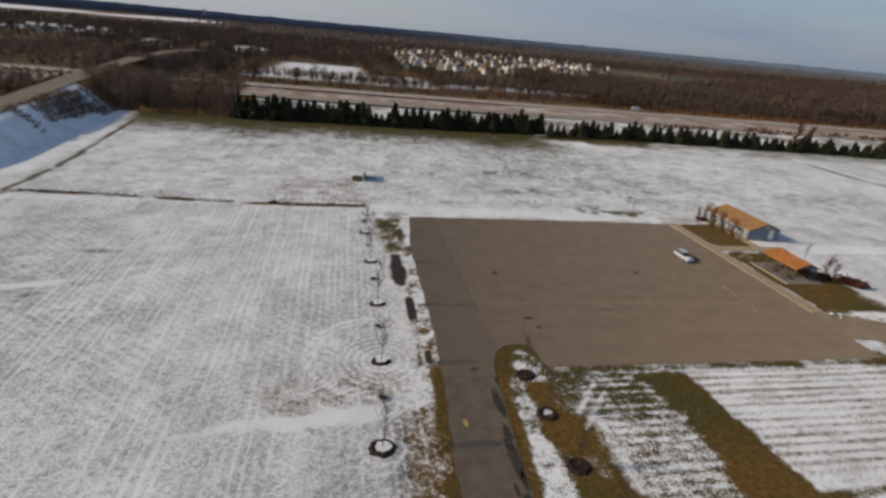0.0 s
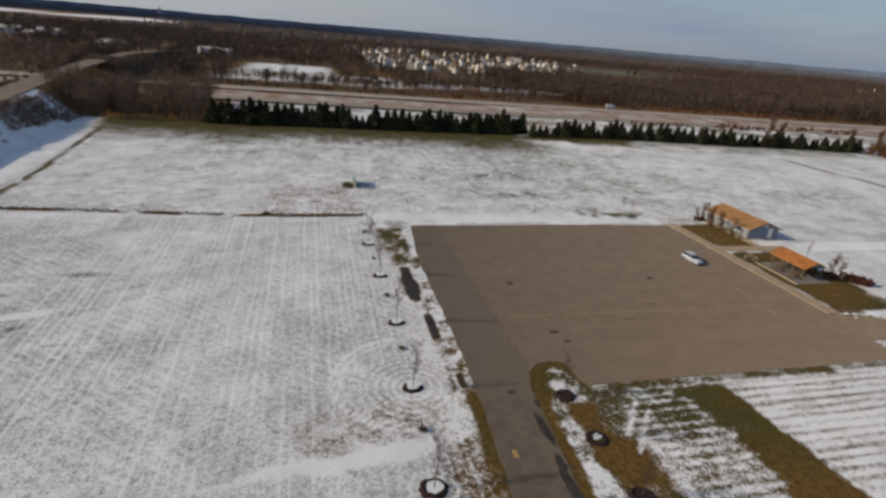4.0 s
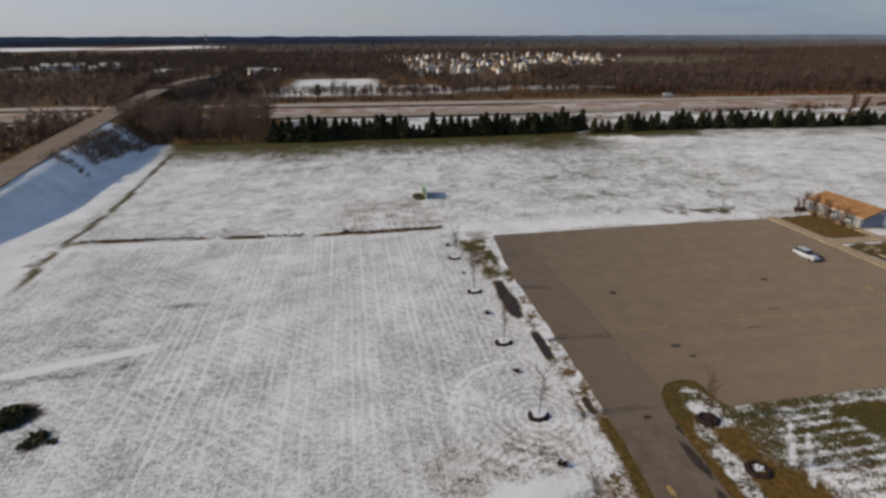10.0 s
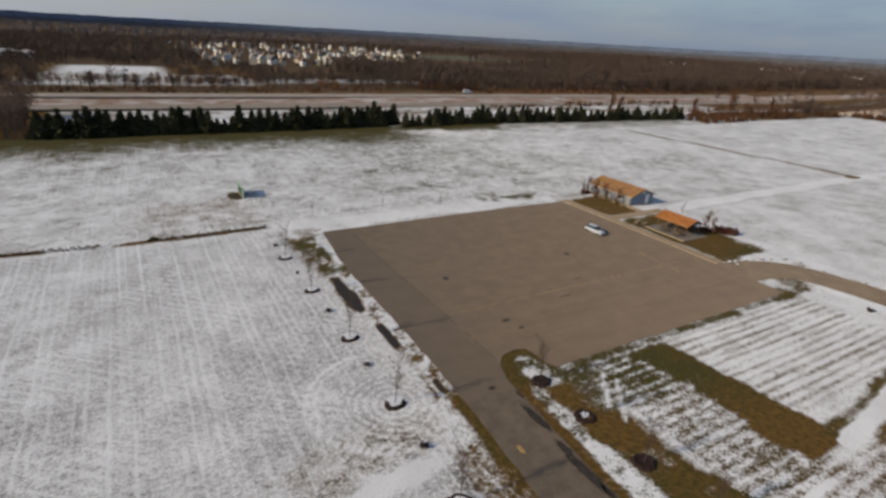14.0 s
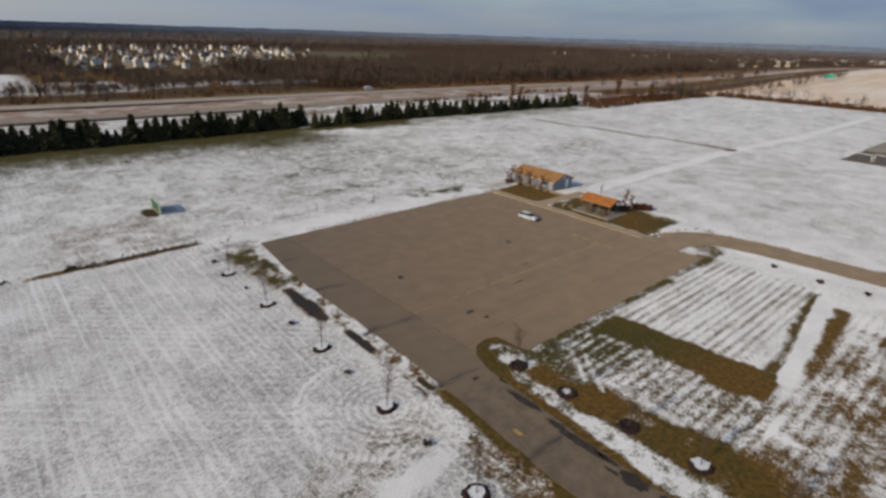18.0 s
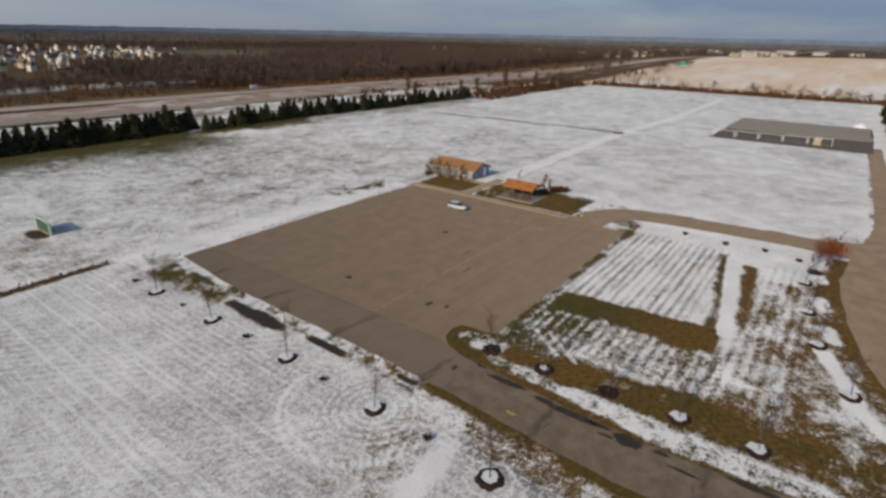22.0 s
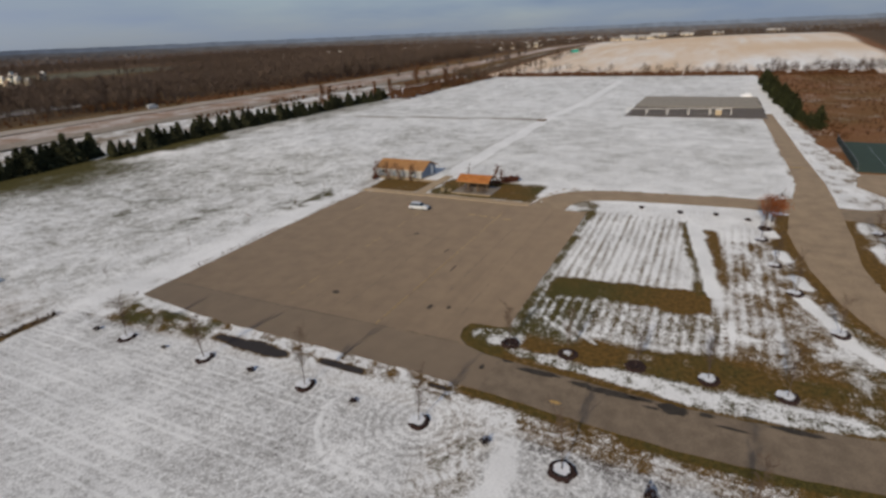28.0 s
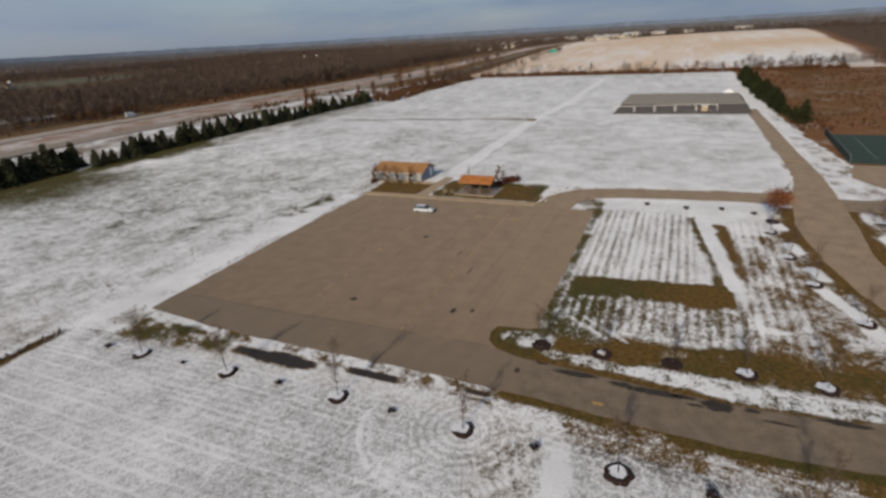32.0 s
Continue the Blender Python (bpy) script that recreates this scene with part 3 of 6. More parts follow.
    lay(within(X, Y, east_edge, np.interp(Y, [-50, -30, -18, -15, -12, -4], [18.0, 15.6, 15.6, 15.8, 15.1, 15.0]) + 0.9 * (n3 - 0.5), -60, -4, 0.35), 0.54 + 0.22 * step(-Y, 12, 17) + 0.5 * (n3 - 0.5) + 1.3 * (n1 - 0.5), 0.35, 1.4)
    lay(within(X, Y, 10.0, snow_l + 0.5 * (n3 - 0.5), -60, 1.0, 0.25), 0.02 + 0.5 * (n1 - 0.5), 0.75, 0.6)
    lay(within(X, Y, 15.4, 20.6 + 0.55 * np.clip(-20 - Y, 0, 16) + 1.6 * (n3 - 0.5), -42, -4.5, 0.6), 0.06 + 0.5 * (n3 - 0.45) + 0.7 * (n1 - 0.5) + 0.4 * (n8 - 0.5), 0.55 + 0.8 * (n8 - 0.4), 0.9)
    lay(spot(X, Y, 17.4, -12.4, 2.8, 3.8) + spot(X, Y, 17.6, -6.6, 2.6, 1.6), -0.1 + 0.4 * (n1 - 0.5), 0.75, 0.7)
    lay(within(X, Y, 14.4, 19.4, -4.5, 2.8, 0.6), 0.44 + 0.5 * (n3 - 0.5) + 1.5 * (n1 - 0.5), 0.35, 1.4)
    lay(step(np.hypot((X - 16.8) / 2.4, (Y + 1.2) / 3.6), 0.62, 0.84) * within(X, Y, 12.0, 20.0, -3.5, 5, 0.4), 0.0 + 0.5 * (n1 - 0.5), 0.45, 0.5)
    stripes = within(X + 2 * (n3 - 0.5), Y + 3 * (n8 - 0.5), 21.5, 32.5, -27, -4, 1.6)
    lay(stripes, 0.42 + 0.10 * step(-Y, 12, 18) + 0.4 * (n3 - 0.5) + 0.7 * (n1 - 0.5) + 0.5 * (n8 - 0.5), 0.55, 1.35)
    lay(within(X, Y, 18.5, 30, -10.5 + 3 * (n8 - 0.5), -2.2, 1.5), 0.27 + 0.5 * (n3 - 0.5) + 0.7 * (n1 - 0.5), 0.3, 1.3)
    row_y += 0.40 * within(X, Y, 24, 30, -10, -3.5, 1.5)
    row_y += (0.30 + 0.5 * n8) * stripes
    slope_x = X + 0.09 * (Y + 5)
    lay(within(slope_x, Y, 29.4 + 2.4 * (n3 - 0.5), 36.2 + 2.0 * (n3 - 0.5), -24.2, -4.0 + 2 * (n3 - 0.5), 0.5), -0.15 + 0.8 * (n3 - 0.5), 0.35 + 0.5 * step(-Y, 10, 22) + 0.5 * (n8 - 0.5), 0.9)
    mown = within(X, Y, 36.2 + 0.09 * (-5 - Y) + 2.0 * (n3 - 0.5), 67.5 + 1.5 * (n3 - 0.5), -19.8, -3.6, 0.7)
    lay(mown, 0.70 + 0.25 * (n3 - 0.5) + 0.25 * (n1 - 0.5), 0.6, 0.75)
    row_y += 0.75 * mown
    lay(within(X, Y, 20, 72, -3.4 + 1.0 * (n3 - 0.5), -1.9, 0.4), 0.24 + 1.2 * (n3 - 0.5), 0.35, 0.9)
    lay(within(X, Y, 64, 74, -2.6, 4.0, 0.8), 0.50 + 1.2 * (n3 - 0.5), 0.5, 0.9)
    lane = Y + 21.1 + 0.115 * (65 - X)
    lay(within(X, lane + 0.9 * (n3 - 0.5), 36, 66.0, 0.8, 2.0, 0.5), 0.12 + 0.7 * (n3 - 0.5), 0.45, 0.7)
    half = 0.60 + 0.018 * np.clip(X - 36, 0, 30)
    lay(within(X, lane + 0.5 * (n3 - 0.5), 36.2, 65.5, -half, half, 0.3), 1.3, 0.5, 0.12)
    # two crossing wheel tracks, packed white
    for ax, ay, bx, by in ((23.6, -5.2, 19.7, -10.1), (24.2, -6.7, 19.4, -12.5)):
        f = np.clip(((X - ax) * (bx - ax) + (Y - ay) * (by - ay)) / ((bx - ax) ** 2 + (by - ay) ** 2), 0, 1)
        lay(0.8 * (1 - step(np.hypot(X - ax - f * (bx - ax), Y - ay - f * (by - ay)), 0.05, 0.4)), 0.90, 0.4, 0.6)
    lay(within(X, lane + 1.4 * (n3 - 0.5), 38, 63, -3.4, -1.4, 0.6), 0.00 + 0.9 * (n3 - 0.5), 0.9, 0.8)
    lay(within(X, Y, 21, 60, -39, -26, 1.4), 0.62 + 0.6 * (n8 - 0.5) + 0.4 * (n3 - 0.5) + 0.7 * (n1 - 0.5) - 0.25 * step(-X, -28, -21), 1.0, 1.0)
    row_y += 0.40 * within(X, Y, 24, 66, -33, -25.5, 1.5)
    for px, py, rx, ry in ((49, -28.4, 5, 1.2), (44, -32, 4, 2.0), (57, -30.5, 5, 1.6), (35, -32, 3, 2), (30, -29, 3, 2)):
        lay(spot(X, Y, px, py, rx, ry) * step(n3, 0.3, 0.7), 0.2, 1.0, 1.0)
    lay(within(X, Y, 24, 70, -37.5, -32.2, 1.0), 0.30 + 1.0 * (n3 - 0.5) + 0.8 * (n1 - 0.5), 0.95, 0.95)
    lay(within(X, Y, 15.8, 36, -54, -36, 1.5), 0.30 + 0.8 * (n3 - 0.5) + 1.0 * (n1 - 0.5) + 0.5 * (n8 - 0.5), 0.55, 0.95)
    kerb = np.interp(X, [24, 34, 41, 47, 55, 65, 75], [-47, -41.3, -38.8, -37.6, -36.4, -35.2, -36.0])
    lay(within(X, Y, 22, 76, kerb - 1.0, kerb + 1.7 + 2.0 * (n3 - 0.5), 0.5), 0.05 + 0.7 * (n3 - 0.5), 1.15, 0.8)
    for ax, ay, bx, by, wide in ((40, -34.6, 31, -38.0, 0.9), (29.8, -37.6, 25.5, -41.2, 0.9), (56, -33.4, 53, -34.2, 0.9), (46.5, -34.7, 43.5, -35.6, 0.9), (66, -32.6, 63.5, -33.2, 0.9)):
        f = np.clip(((X - ax) * (bx - ax) + (Y - ay) * (by - ay)) / ((bx - ax) ** 2 + (by - ay) ** 2), 0, 1)
        lay(1 - step(np.hypot(X - ax - f * (bx - ax), Y - ay - f * (by - ay)) + 1.2 * (n3 - 0.5), wide * 0.6, wide * 1.3), 1.05, 0.9, 0.4)
    # beds and lawn by the buildings
    lay(within(X, Y, 69, 78.6, 37.4, 50.5 + 2 * (n3 - 0.5), 0.5), 0.0 + 0.9 * (n3 - 0.55), 0.6 + 0.7 * (n8 - 0.4), 0.8)
    lay(within(X + 2.2 * (n3 - 0.5), Y + 2.4 * (n3 - 0.5), 69, 82.5, 10.0, 34.6, 1.0), 0.0 + 0.5 * step(X, 79, 84) + 0.9 * (n3 - 0.55), 0.2 + 0.9 * (n8 - 0.2), 0.8)
    lay(within(X, Y, 66, 76, 50.5, 55, 0.8), 0.55, 0.5, 0.8)
    lay(within(X, Y, 74, 77.5, 3, 9.5, 0.8), 0.7, 0.7, 1.0)
    # foot track to the far pitches and the drain that crosses it
    off_track = np.abs(Y - np.interp(X, [90, 178, 240, 340], [36.5, 37.4, 32.6, 32.7]) + 1.6 * (n8 - 0.5))
    along = step(X, 86, 92) * (1 - step(X, 335, 360))
    lay(0.45 * (1 - step(off_track, 2.2, 3.6)) * along, 0.50, 1.0, 0.5)
    lay((1 - step(off_track, 1.3, 2.6)) * along, 1.4, 0.5, 0.1)
    drain = (1 - step(np.abs(X - (178.4 - 0.075 * (Y - 38))), 0.6, 1.6)) * step(Y, 36, 40) * (1 - step(Y, 120, 132))
    lay(drain, 0.25, 0.9, 0.5)
    lay(spot(X, Y, 176.5, 38, 4, 2), 0.0, 1.3, 0.4)
    # verges of the drive and the loop
    drive_e = np.interp(Y, [-39.6, -36, -32, -27, -16, -5, 7], [91, 86.4, 84.8, 84.8, 84.1, 82.9, 80.2])
    lay((1 - step(np.abs(X - drive_e - 0.2), 0.3, 0.9)) * step(Y, -40, -38) * (1 - step(Y, 6, 8)) * step(n3, 0.42, 0.6), 0.2, 1.1, 0.6)
    lay(within(X, Y, 88, 190, -40.6, -39.4, 0.4) * step(n3, 0.4, 0.6), 0.3, 1.1, 0.6)
    lay(within(X, Y, 14, 82, -78, -44.2, 1.0), 0.40 + 1.3 * (n3 - 0.5) + 0.9 * (n8 - 0.5), 0.75 + 0.5 * (n8 - 0.5), 1.0)
    kerb_s = np.interp(X, [22, 32, 40, 46, 56, 72, 80], [-55, -47.6, -46.2, -45.2, -44.2, -44.2, -46])
    lay(within(X, Y, 24, 78, kerb_s - 2.2 + 1.2 * (n3 - 0.5), kerb_s + 1.0, 0.5), 0.02 + 0.6 * (n3 - 0.5), 1.15, 0.8)
    lay(within(X, Y, 83, 112, -54, -44.6, 0.8), 0.80 + 0.9 * (n3 - 0.5), 0.9, 0.7)
    # rust-brown rough meadow, and stubble fields on the far rise
    bank_y = np.interp(X, [95, 112, 144, 189, 384], [-53.6, -52.8, -49.7, -47.5, -45.0])
    lay(step(X, 100, 108) * step(bank_y - Y + 3 * (n3 - 0.5), 0.0, 1.5) * (1 - step(X, 385, 400)), 0.10 + 0.7 * (n8 - 0.5), 1.55 + 0.7 * (n25 - 0.45), 0.7)
    lay(within(X, Y, 88, 190, bank_y, -45.5, 0.5), 0.72 + 1.3 * (n3 - 0.5), 0.9, 0.8)
    right_y = -150 - 0.07 * (X - 392) + 10 * (n25 - 0.5)
    dull = step(X, 384, 392) * (1 - step(Y, 150, 260))
    lay(dull, 0.0, 1.4, 0.4)
    np.maximum(soil, 0.5 * dull, out=soil)
    stubble = step(X, 384, 392) * (1 - step(Y, 135 + 0.02 * X, 150 + 0.02 * X)) * (1 - step(X, 980, 1040)) * step(Y - right_y, 0, 25)
    soil *= 1 - stubble
    lay(stubble, 0.43 + 0.8 * (rough_noise(X, Y, 170) - 0.5) + 0.5 * (rough_noise(X, 6 * Y, 60) - 0.5), 3.0, 0.2)
    lay(step(X, 379, 383) * (1 - step(X, 386, 390)) * (1 - step(Y, 120, 135)), 0.0, 1.6, 0.4)
    # beyond the conifers: verge, woods floor, pale fields
    hy = highway_y(X)
    lay(step(Y, 168, 171) * (1 - step(Y, hy - 36, hy - 30)), 0.50 + 0.9 * (n8 - 0.5) + 0.3 * (n25 - 0.5), 1.0, 0.7)
    lay(within(X, Y, -150, -46, 168, 300, 3), 0.0, 1.4, 0.6)
    lay(1 - step(np.abs(Y - hy), 26, 34), 0.20 + 0.5 * (n8 - 0.5), 1.1, 0.5)
    lay(1 - step(np.abs(Y - hy + 4), 14, 17), 0.36 + 0.5 * (n8 - 0.5), 2.35, 0.4)
    lay((1 - step(np.abs(Y - hy - 26.5), 0.6, 2.0)) * step(n25, 0.35, 0.5), 0.9, 1.0, 0.4)
    floor_n = step(Y, highway_y(X) + 34, highway_y(X) + 44)
    lay(floor_n, -0.1, 1.4, 0.4)
    np.maximum(soil, 0.48 * floor_n, out=soil)
    lay(step(Y, hy + 27, hy + 30) * (1 - step(Y, hy + 34, hy + 42)), 0.05, 1.3, 0.5)
    lay(within(X, Y, 205, 340, hy + 34, hy + 56, 3), 0.05, 1.75, 0.5)
    soil *= 1 - within(X, Y, 205, 340, hy + 34, hy + 56, 3)
    lay(step(X, 300, 330) * step(Y, 150, 200) * (1 - step(np.abs(Y - highway_y(X)), 30, 22)), 0.0, 1.5, 0.4)
    soil *= 1 - within(X, Y, -75, 60, 318, 475, 12)
    lay(within(X, Y, 284, 384, 134, 160, 4), 0.10 + 0.5 * (n8 - 0.5), 1.4, 0.7)
    lay(within(X, Y, -60, 10, 345, 475, 12), 0.85, 1.2, 0.7)
    lay(within(X, Y, -75, 60, 318, 400, 10), 0.55 + 0.9 * (n25 - 0.5), 1.2, 0.9)
    lay(within(X, Y, 60, 190, 330, 370, 10), 0.5, 1.3, 0.7)
    lay(within(X, Y, 300, 640, 690, 900, 20), 0.26, 0.0, 0.3)
    soil *= 1 - within(X, Y, 300, 640, 690, 900, 20)
    for px, py, rx, ry in ((-640, 2150, 230, 420), (-1060, 2050, 240, 430)):
        pale = spot(X, Y, px, py, rx, ry)
        soil *= 1 - pale
        lay(pale, 0.80, 2.7, 0.3)
    lay(within(X, Y, -460, -330, 700, 800, 20), 1.0, 2.6, 0.3)
    lay(step(county_x(Y) - 4.6 - X, 0, 1.5) * (1 - step(Y, 215, 225)), 0.05 + 0.9 * (n25 - 0.5), 1.3, 0.6)
    np.maximum(soil, 0.40 * step(county_x(Y) - 4.6 - X, 0, 1.5) * (1 - step(Y, 205, 215)), out=soil)
    lay(step(county_x(Y) - 3 - X, 0, 1.5) * step(X, county_x(Y) - 16, county_x(Y) - 12) * (1 - step(Y, 215, 225)), 0.02, 1.3, 0.5)
    lay(spot(X, Y, -136, 153, 6, 4) + spot(X, Y, -118, 120, 4, 2), 0.85, 1.0, 0.6)
    beyond = within(X, Y, -140, -82, 218, 430, 5)
    lay(beyond, 0.0, 1.4, 0.6)
    mud = spot(X, Y, -0.8, 83.6, 1.7, 3.7)
    lay(mud, -0.3, 0.3, 0.4)
    np.maximum(soil, 0.5 * mud, out=soil)
    # mower rings round the planted trees
    arc, arc_w = np.zeros_like(X), np.zeros_like(X)
    for cx, cy, reach, deep in ((0, 0, 6.5, 1.0), (0.3, 13.7, 3.2, 0.6), (0, 28, 3.0, 0.6), (-0.45, 41, 2.5, 0.4), (-0.7, -13.6, 4.0, 0.55), (-0.7, -20.4, 4.0, 0.5), (-0.6, -27.2, 4.0, 0.5), (0, 7.4, 3.0, 0.5)):
        r = np.hypot(X - cx, Y - cy)
        w = deep * (1 - step(r, reach * 0.6, reach))
        better = w > arc_w
        arc, arc_w = np.where(better, r, arc), np.where(better, w, arc_w)
    row_x *= 1 - arc_w
    bow = np.hypot(X + 0.2, Y - 1.5)
    lay(0.55 * (1 - step(np.abs(bow - 8.1), 0.03, 0.24)) * (1 - step(X, -1.5, 0.5)), 1.2, 0.5, 0.3)
    lay(0.4 * (1 - step(np.abs(bow - 7.2), 0.03, 0.22)) * (1 - step(X, -1.0, 0.5)), 1.1, 0.5, 0.4)
    for name, layer in (("cover", cover), ("tone", tone), ("row_x", row_x), ("row_y", row_y), ("fine", fine), ("soil", soil), ("arc", arc), ("arc_w", arc_w)):
        at = me.attributes.new(name, "FLOAT", "POINT")
        at.data.foreach_set("value", layer.astype(np.float32).ravel())
    me.materials.append(M_GROUND)
    return tagged(new("ground", me), "patchy snow over mown turf and dead grass", "ground", kind="structure")


build_ground()


# ---- paving ----
def slab(name, outline, z, thick, material, label, category, follow=False):
    """A flat piece of paving with a closed outline and real sides."""
    n = len(outline)
    top = [(x, y, (h(x, y) if follow else 0) + z) for x, y in outline]
    low = [(x, y, v - thick) for x, y, v in top]
    faces = [tuple(range(n))] + [(i, i + n, (i + 1) % n + n, (i + 1) % n) for i in range(n)]
    me = mesh_from(name, top + low, faces, material)
    return tagged(new(name, me), label, category, kind="structure")


def smooth_line(points, per=8):
    """A smooth line through points (Catmull-Rom)."""
    p = [np.array(q, float) for q in points]
    p = [2 * p[0] - p[1], *p, 2 * p[-1] - p[-2]]
    out = []
    for a, b, c, d in zip(p, p[1:], p[2:], p[3:]):
        for k in range(per):
            t = k / per
            out.append(0.5 * (2 * b + (c - a) * t + (2 * a - 5 * b + 4 * c - d) * t * t + (3 * b - 3 * c + d - a) * t ** 3))
    return out + [p[-2]]


def ribbon(name, line, widths, z, thick, material, label, category, heights=None, wobble=0.0):
    """A road along a line of points, with ragged sides."""
    rnd = random.Random(name)
    verts, faces = [], []
    n = len(line)
    for k in range(n):
        a, b = line[max(k - 1, 0)], line[min(k + 1, n - 1)]
        d = np.array([b[0] - a[0], b[1] - a[1]])
        d = d / np.hypot(*d)
        side = np.array([-d[1], d[0]])
        w = np.interp(k / (n - 1), np.linspace(0, 1, len(widths)), widths) / 2
        for s in (-1, 1):
            q = np.array(line[k][:2]) + side * s * (w + rnd.uniform(-wobble, wobble))
            zz = heights[k] if heights is not None else h(*q)
            verts += [(q[0], q[1], zz + z), (q[0], q[1], zz + z - thick)]
    for k in range(n - 1):
        a, b = 4 * k, 4 * k + 4
        faces += [(a, b, b + 2, a + 2), (a + 1, a, a + 0, a + 1)[:0] or (a, a + 1, b + 1, b), (a + 2, b + 2, b + 3, a + 3)]
    me = mesh_from(name, verts, faces, material)
    return tagged(new(name, me), label, category, kind="structure")


def ragged(points, each=1.6, amount=0.14, seed=3):
    """An outline with many small uneven steps between its corners."""
    rnd = random.Random(seed)
    out = []
    for (ax, ay), (bx, by) in zip(points, points[1:] + points[:1]):
        d = math.hypot(bx - ax, by - ay)
        m = max(1, int(d / each))
        for k in range(m):
            j = rnd.uniform(-amount, amount) if k else 0
            t = k / m
            out.append((ax + (bx - ax) * t - (by - ay) / d * j, ay + (by - ay) * t + (bx - ax) / d * j))
    return out


slab("car_park", ragged([(8.7, 50.3), (7.6, 40), (7.0, 31), (7.0, 15), (6.9, 4), (6.6, -3.2), (12.5, -3.4), (12.9, -1.4), (13.7, 1.0), (15.1, 2.5), (17.0, 2.9), (18.6, 2.5), (18.9, 0.4), (18.9, -1.0), (19.5, -2.2), (40, -2.1), (66.4, -2.1), (66.2, 2.6), (67.2, 9.6), (66.6, 10.0), (66.4, 50.0), (40, 50.6)]), 0.030, 0.3, M_ASPHALT, "wide car park of worn brown-grey asphalt with old lines", "car park")
south_line = smooth_line([(9.9, 3.0), (9.55, -4), (8.85, -13), (8.3, -22), (8.75, -30), (9.6, -36), (12.0, -46), (16, -55), (24, -66)], 6)
ribbon("park_road", south_line, [6.2, 6.0, 6.0, 6.1, 6.2, 6.4, 6.6, 6.8], 0.026, 0.3, M_ROAD, "grey asphalt park road with dark damp edges", "road", wobble=0.10)
drive_line = smooth_line([(63.5, 6.4), (70.5, 5.7), (76.6, 2.2), (79.3, -5.5), (80.5, -16), (81.3, -26), (81.6, -34), (82.6, -41)], 6)
ribbon("connecting_drive", drive_line, [8, 7.4, 7.2, 7.2, 7.0, 6.8, 7.6, 13], 0.022, 0.3, M_LOOP, "narrow asphalt drive with crumbling edges", "road", wobble=0.12)
loop_line = smooth_line([(206, -41.0), (165, -41.9), (142, -42.2), (120, -42.6), (100, -42.8), (82, -41.3), (66, -40.1), (54, -40.1), (46, -41.0), (38, -43.0), (31, -47), (25.5, -55), (22, -70)], 6)
ribbon("loop_road", loop_line, [4.2, 4.3, 4.6, 5.0, 5.6, 8.0, 9.2, 7.2, 6.6, 6.6, 7, 7.5, 8], 0.018, 0.3, M_LOOP, "asphalt loop road round the park", "road", wobble=0.10)
court_line = smooth_line([(80.6, -39.0), (79.8, -45), (80.0, -51), (84, -57), (92, -60.5), (101, -61.5)], 6)
ribbon("court_drive", court_line, [8, 7.6, 7.6, 7.6, 7.6, 7.6], 0.014, 0.3, M_ROAD, "asphalt drive that leads to the games court", "road", wobble=0.10)
slab("court_car_park", ragged([(89.5, -56.5), (95, -53.6), (101, -51.0), (108, -52.2), (113.2, -54.6), (113.2, -84), (89.5, -84)], 2.5, 0.2, 9), 0.022, 0.3, M_LOOP, "brown asphalt parking beside the games court", "car park")
slab("far_car_park", ragged([(192, 9), (258, 8), (258, -41), (193, -41)], 5, 0.3, 4), 0.12, 0.4, M_DARKLOT, "dark asphalt edge of a far car park", "car park", True)
slab("gravel_yard", ragged([(221, 8.6), (259, 7.6), (259, -40.5), (221, -40.5)], 5, 0.3, 5), 0.24, 0.3, M_GRAVEL, "pale gravel parking yard", "yard", True)

# county road on its bank, with a bridge over the highway
cy = np.concatenate([np.arange(-160, 480, 8.0), np.arange(480, 1400, 40.0)])
county = [(float(county_x(v)) + 0.0002 * max(v - 320, 0) ** 2, float(v)) for v in cy]
ribbon("county_road", county, [8.4, 8.4], 0.30, 0.8, M_COUNTY, "worn asphalt county road climbing to a bridge", "road", heights=[float(county_z(v)) + (h(*c) - float(county_z(v))) * float(step(v, 300, 340)) for c, v in zip(county, cy)])
for side, name in ((-24.5, "eastbound_highway"), (17.5, "westbound_highway")):
    line = [(float(v), float(highway_y(v)) + side) for v in np.concatenate([np.arange(-900, 600, 25.0), np.arange(600, 2400, 100.0)])]
    ribbon(name, line, [13.5, 13.5], 0.35, 0.6, M_HIGHWAY if side < 0 else M_SALTED, "pale asphalt carriageway of a divided highway", "highway", heights=[0.0] * len(line))


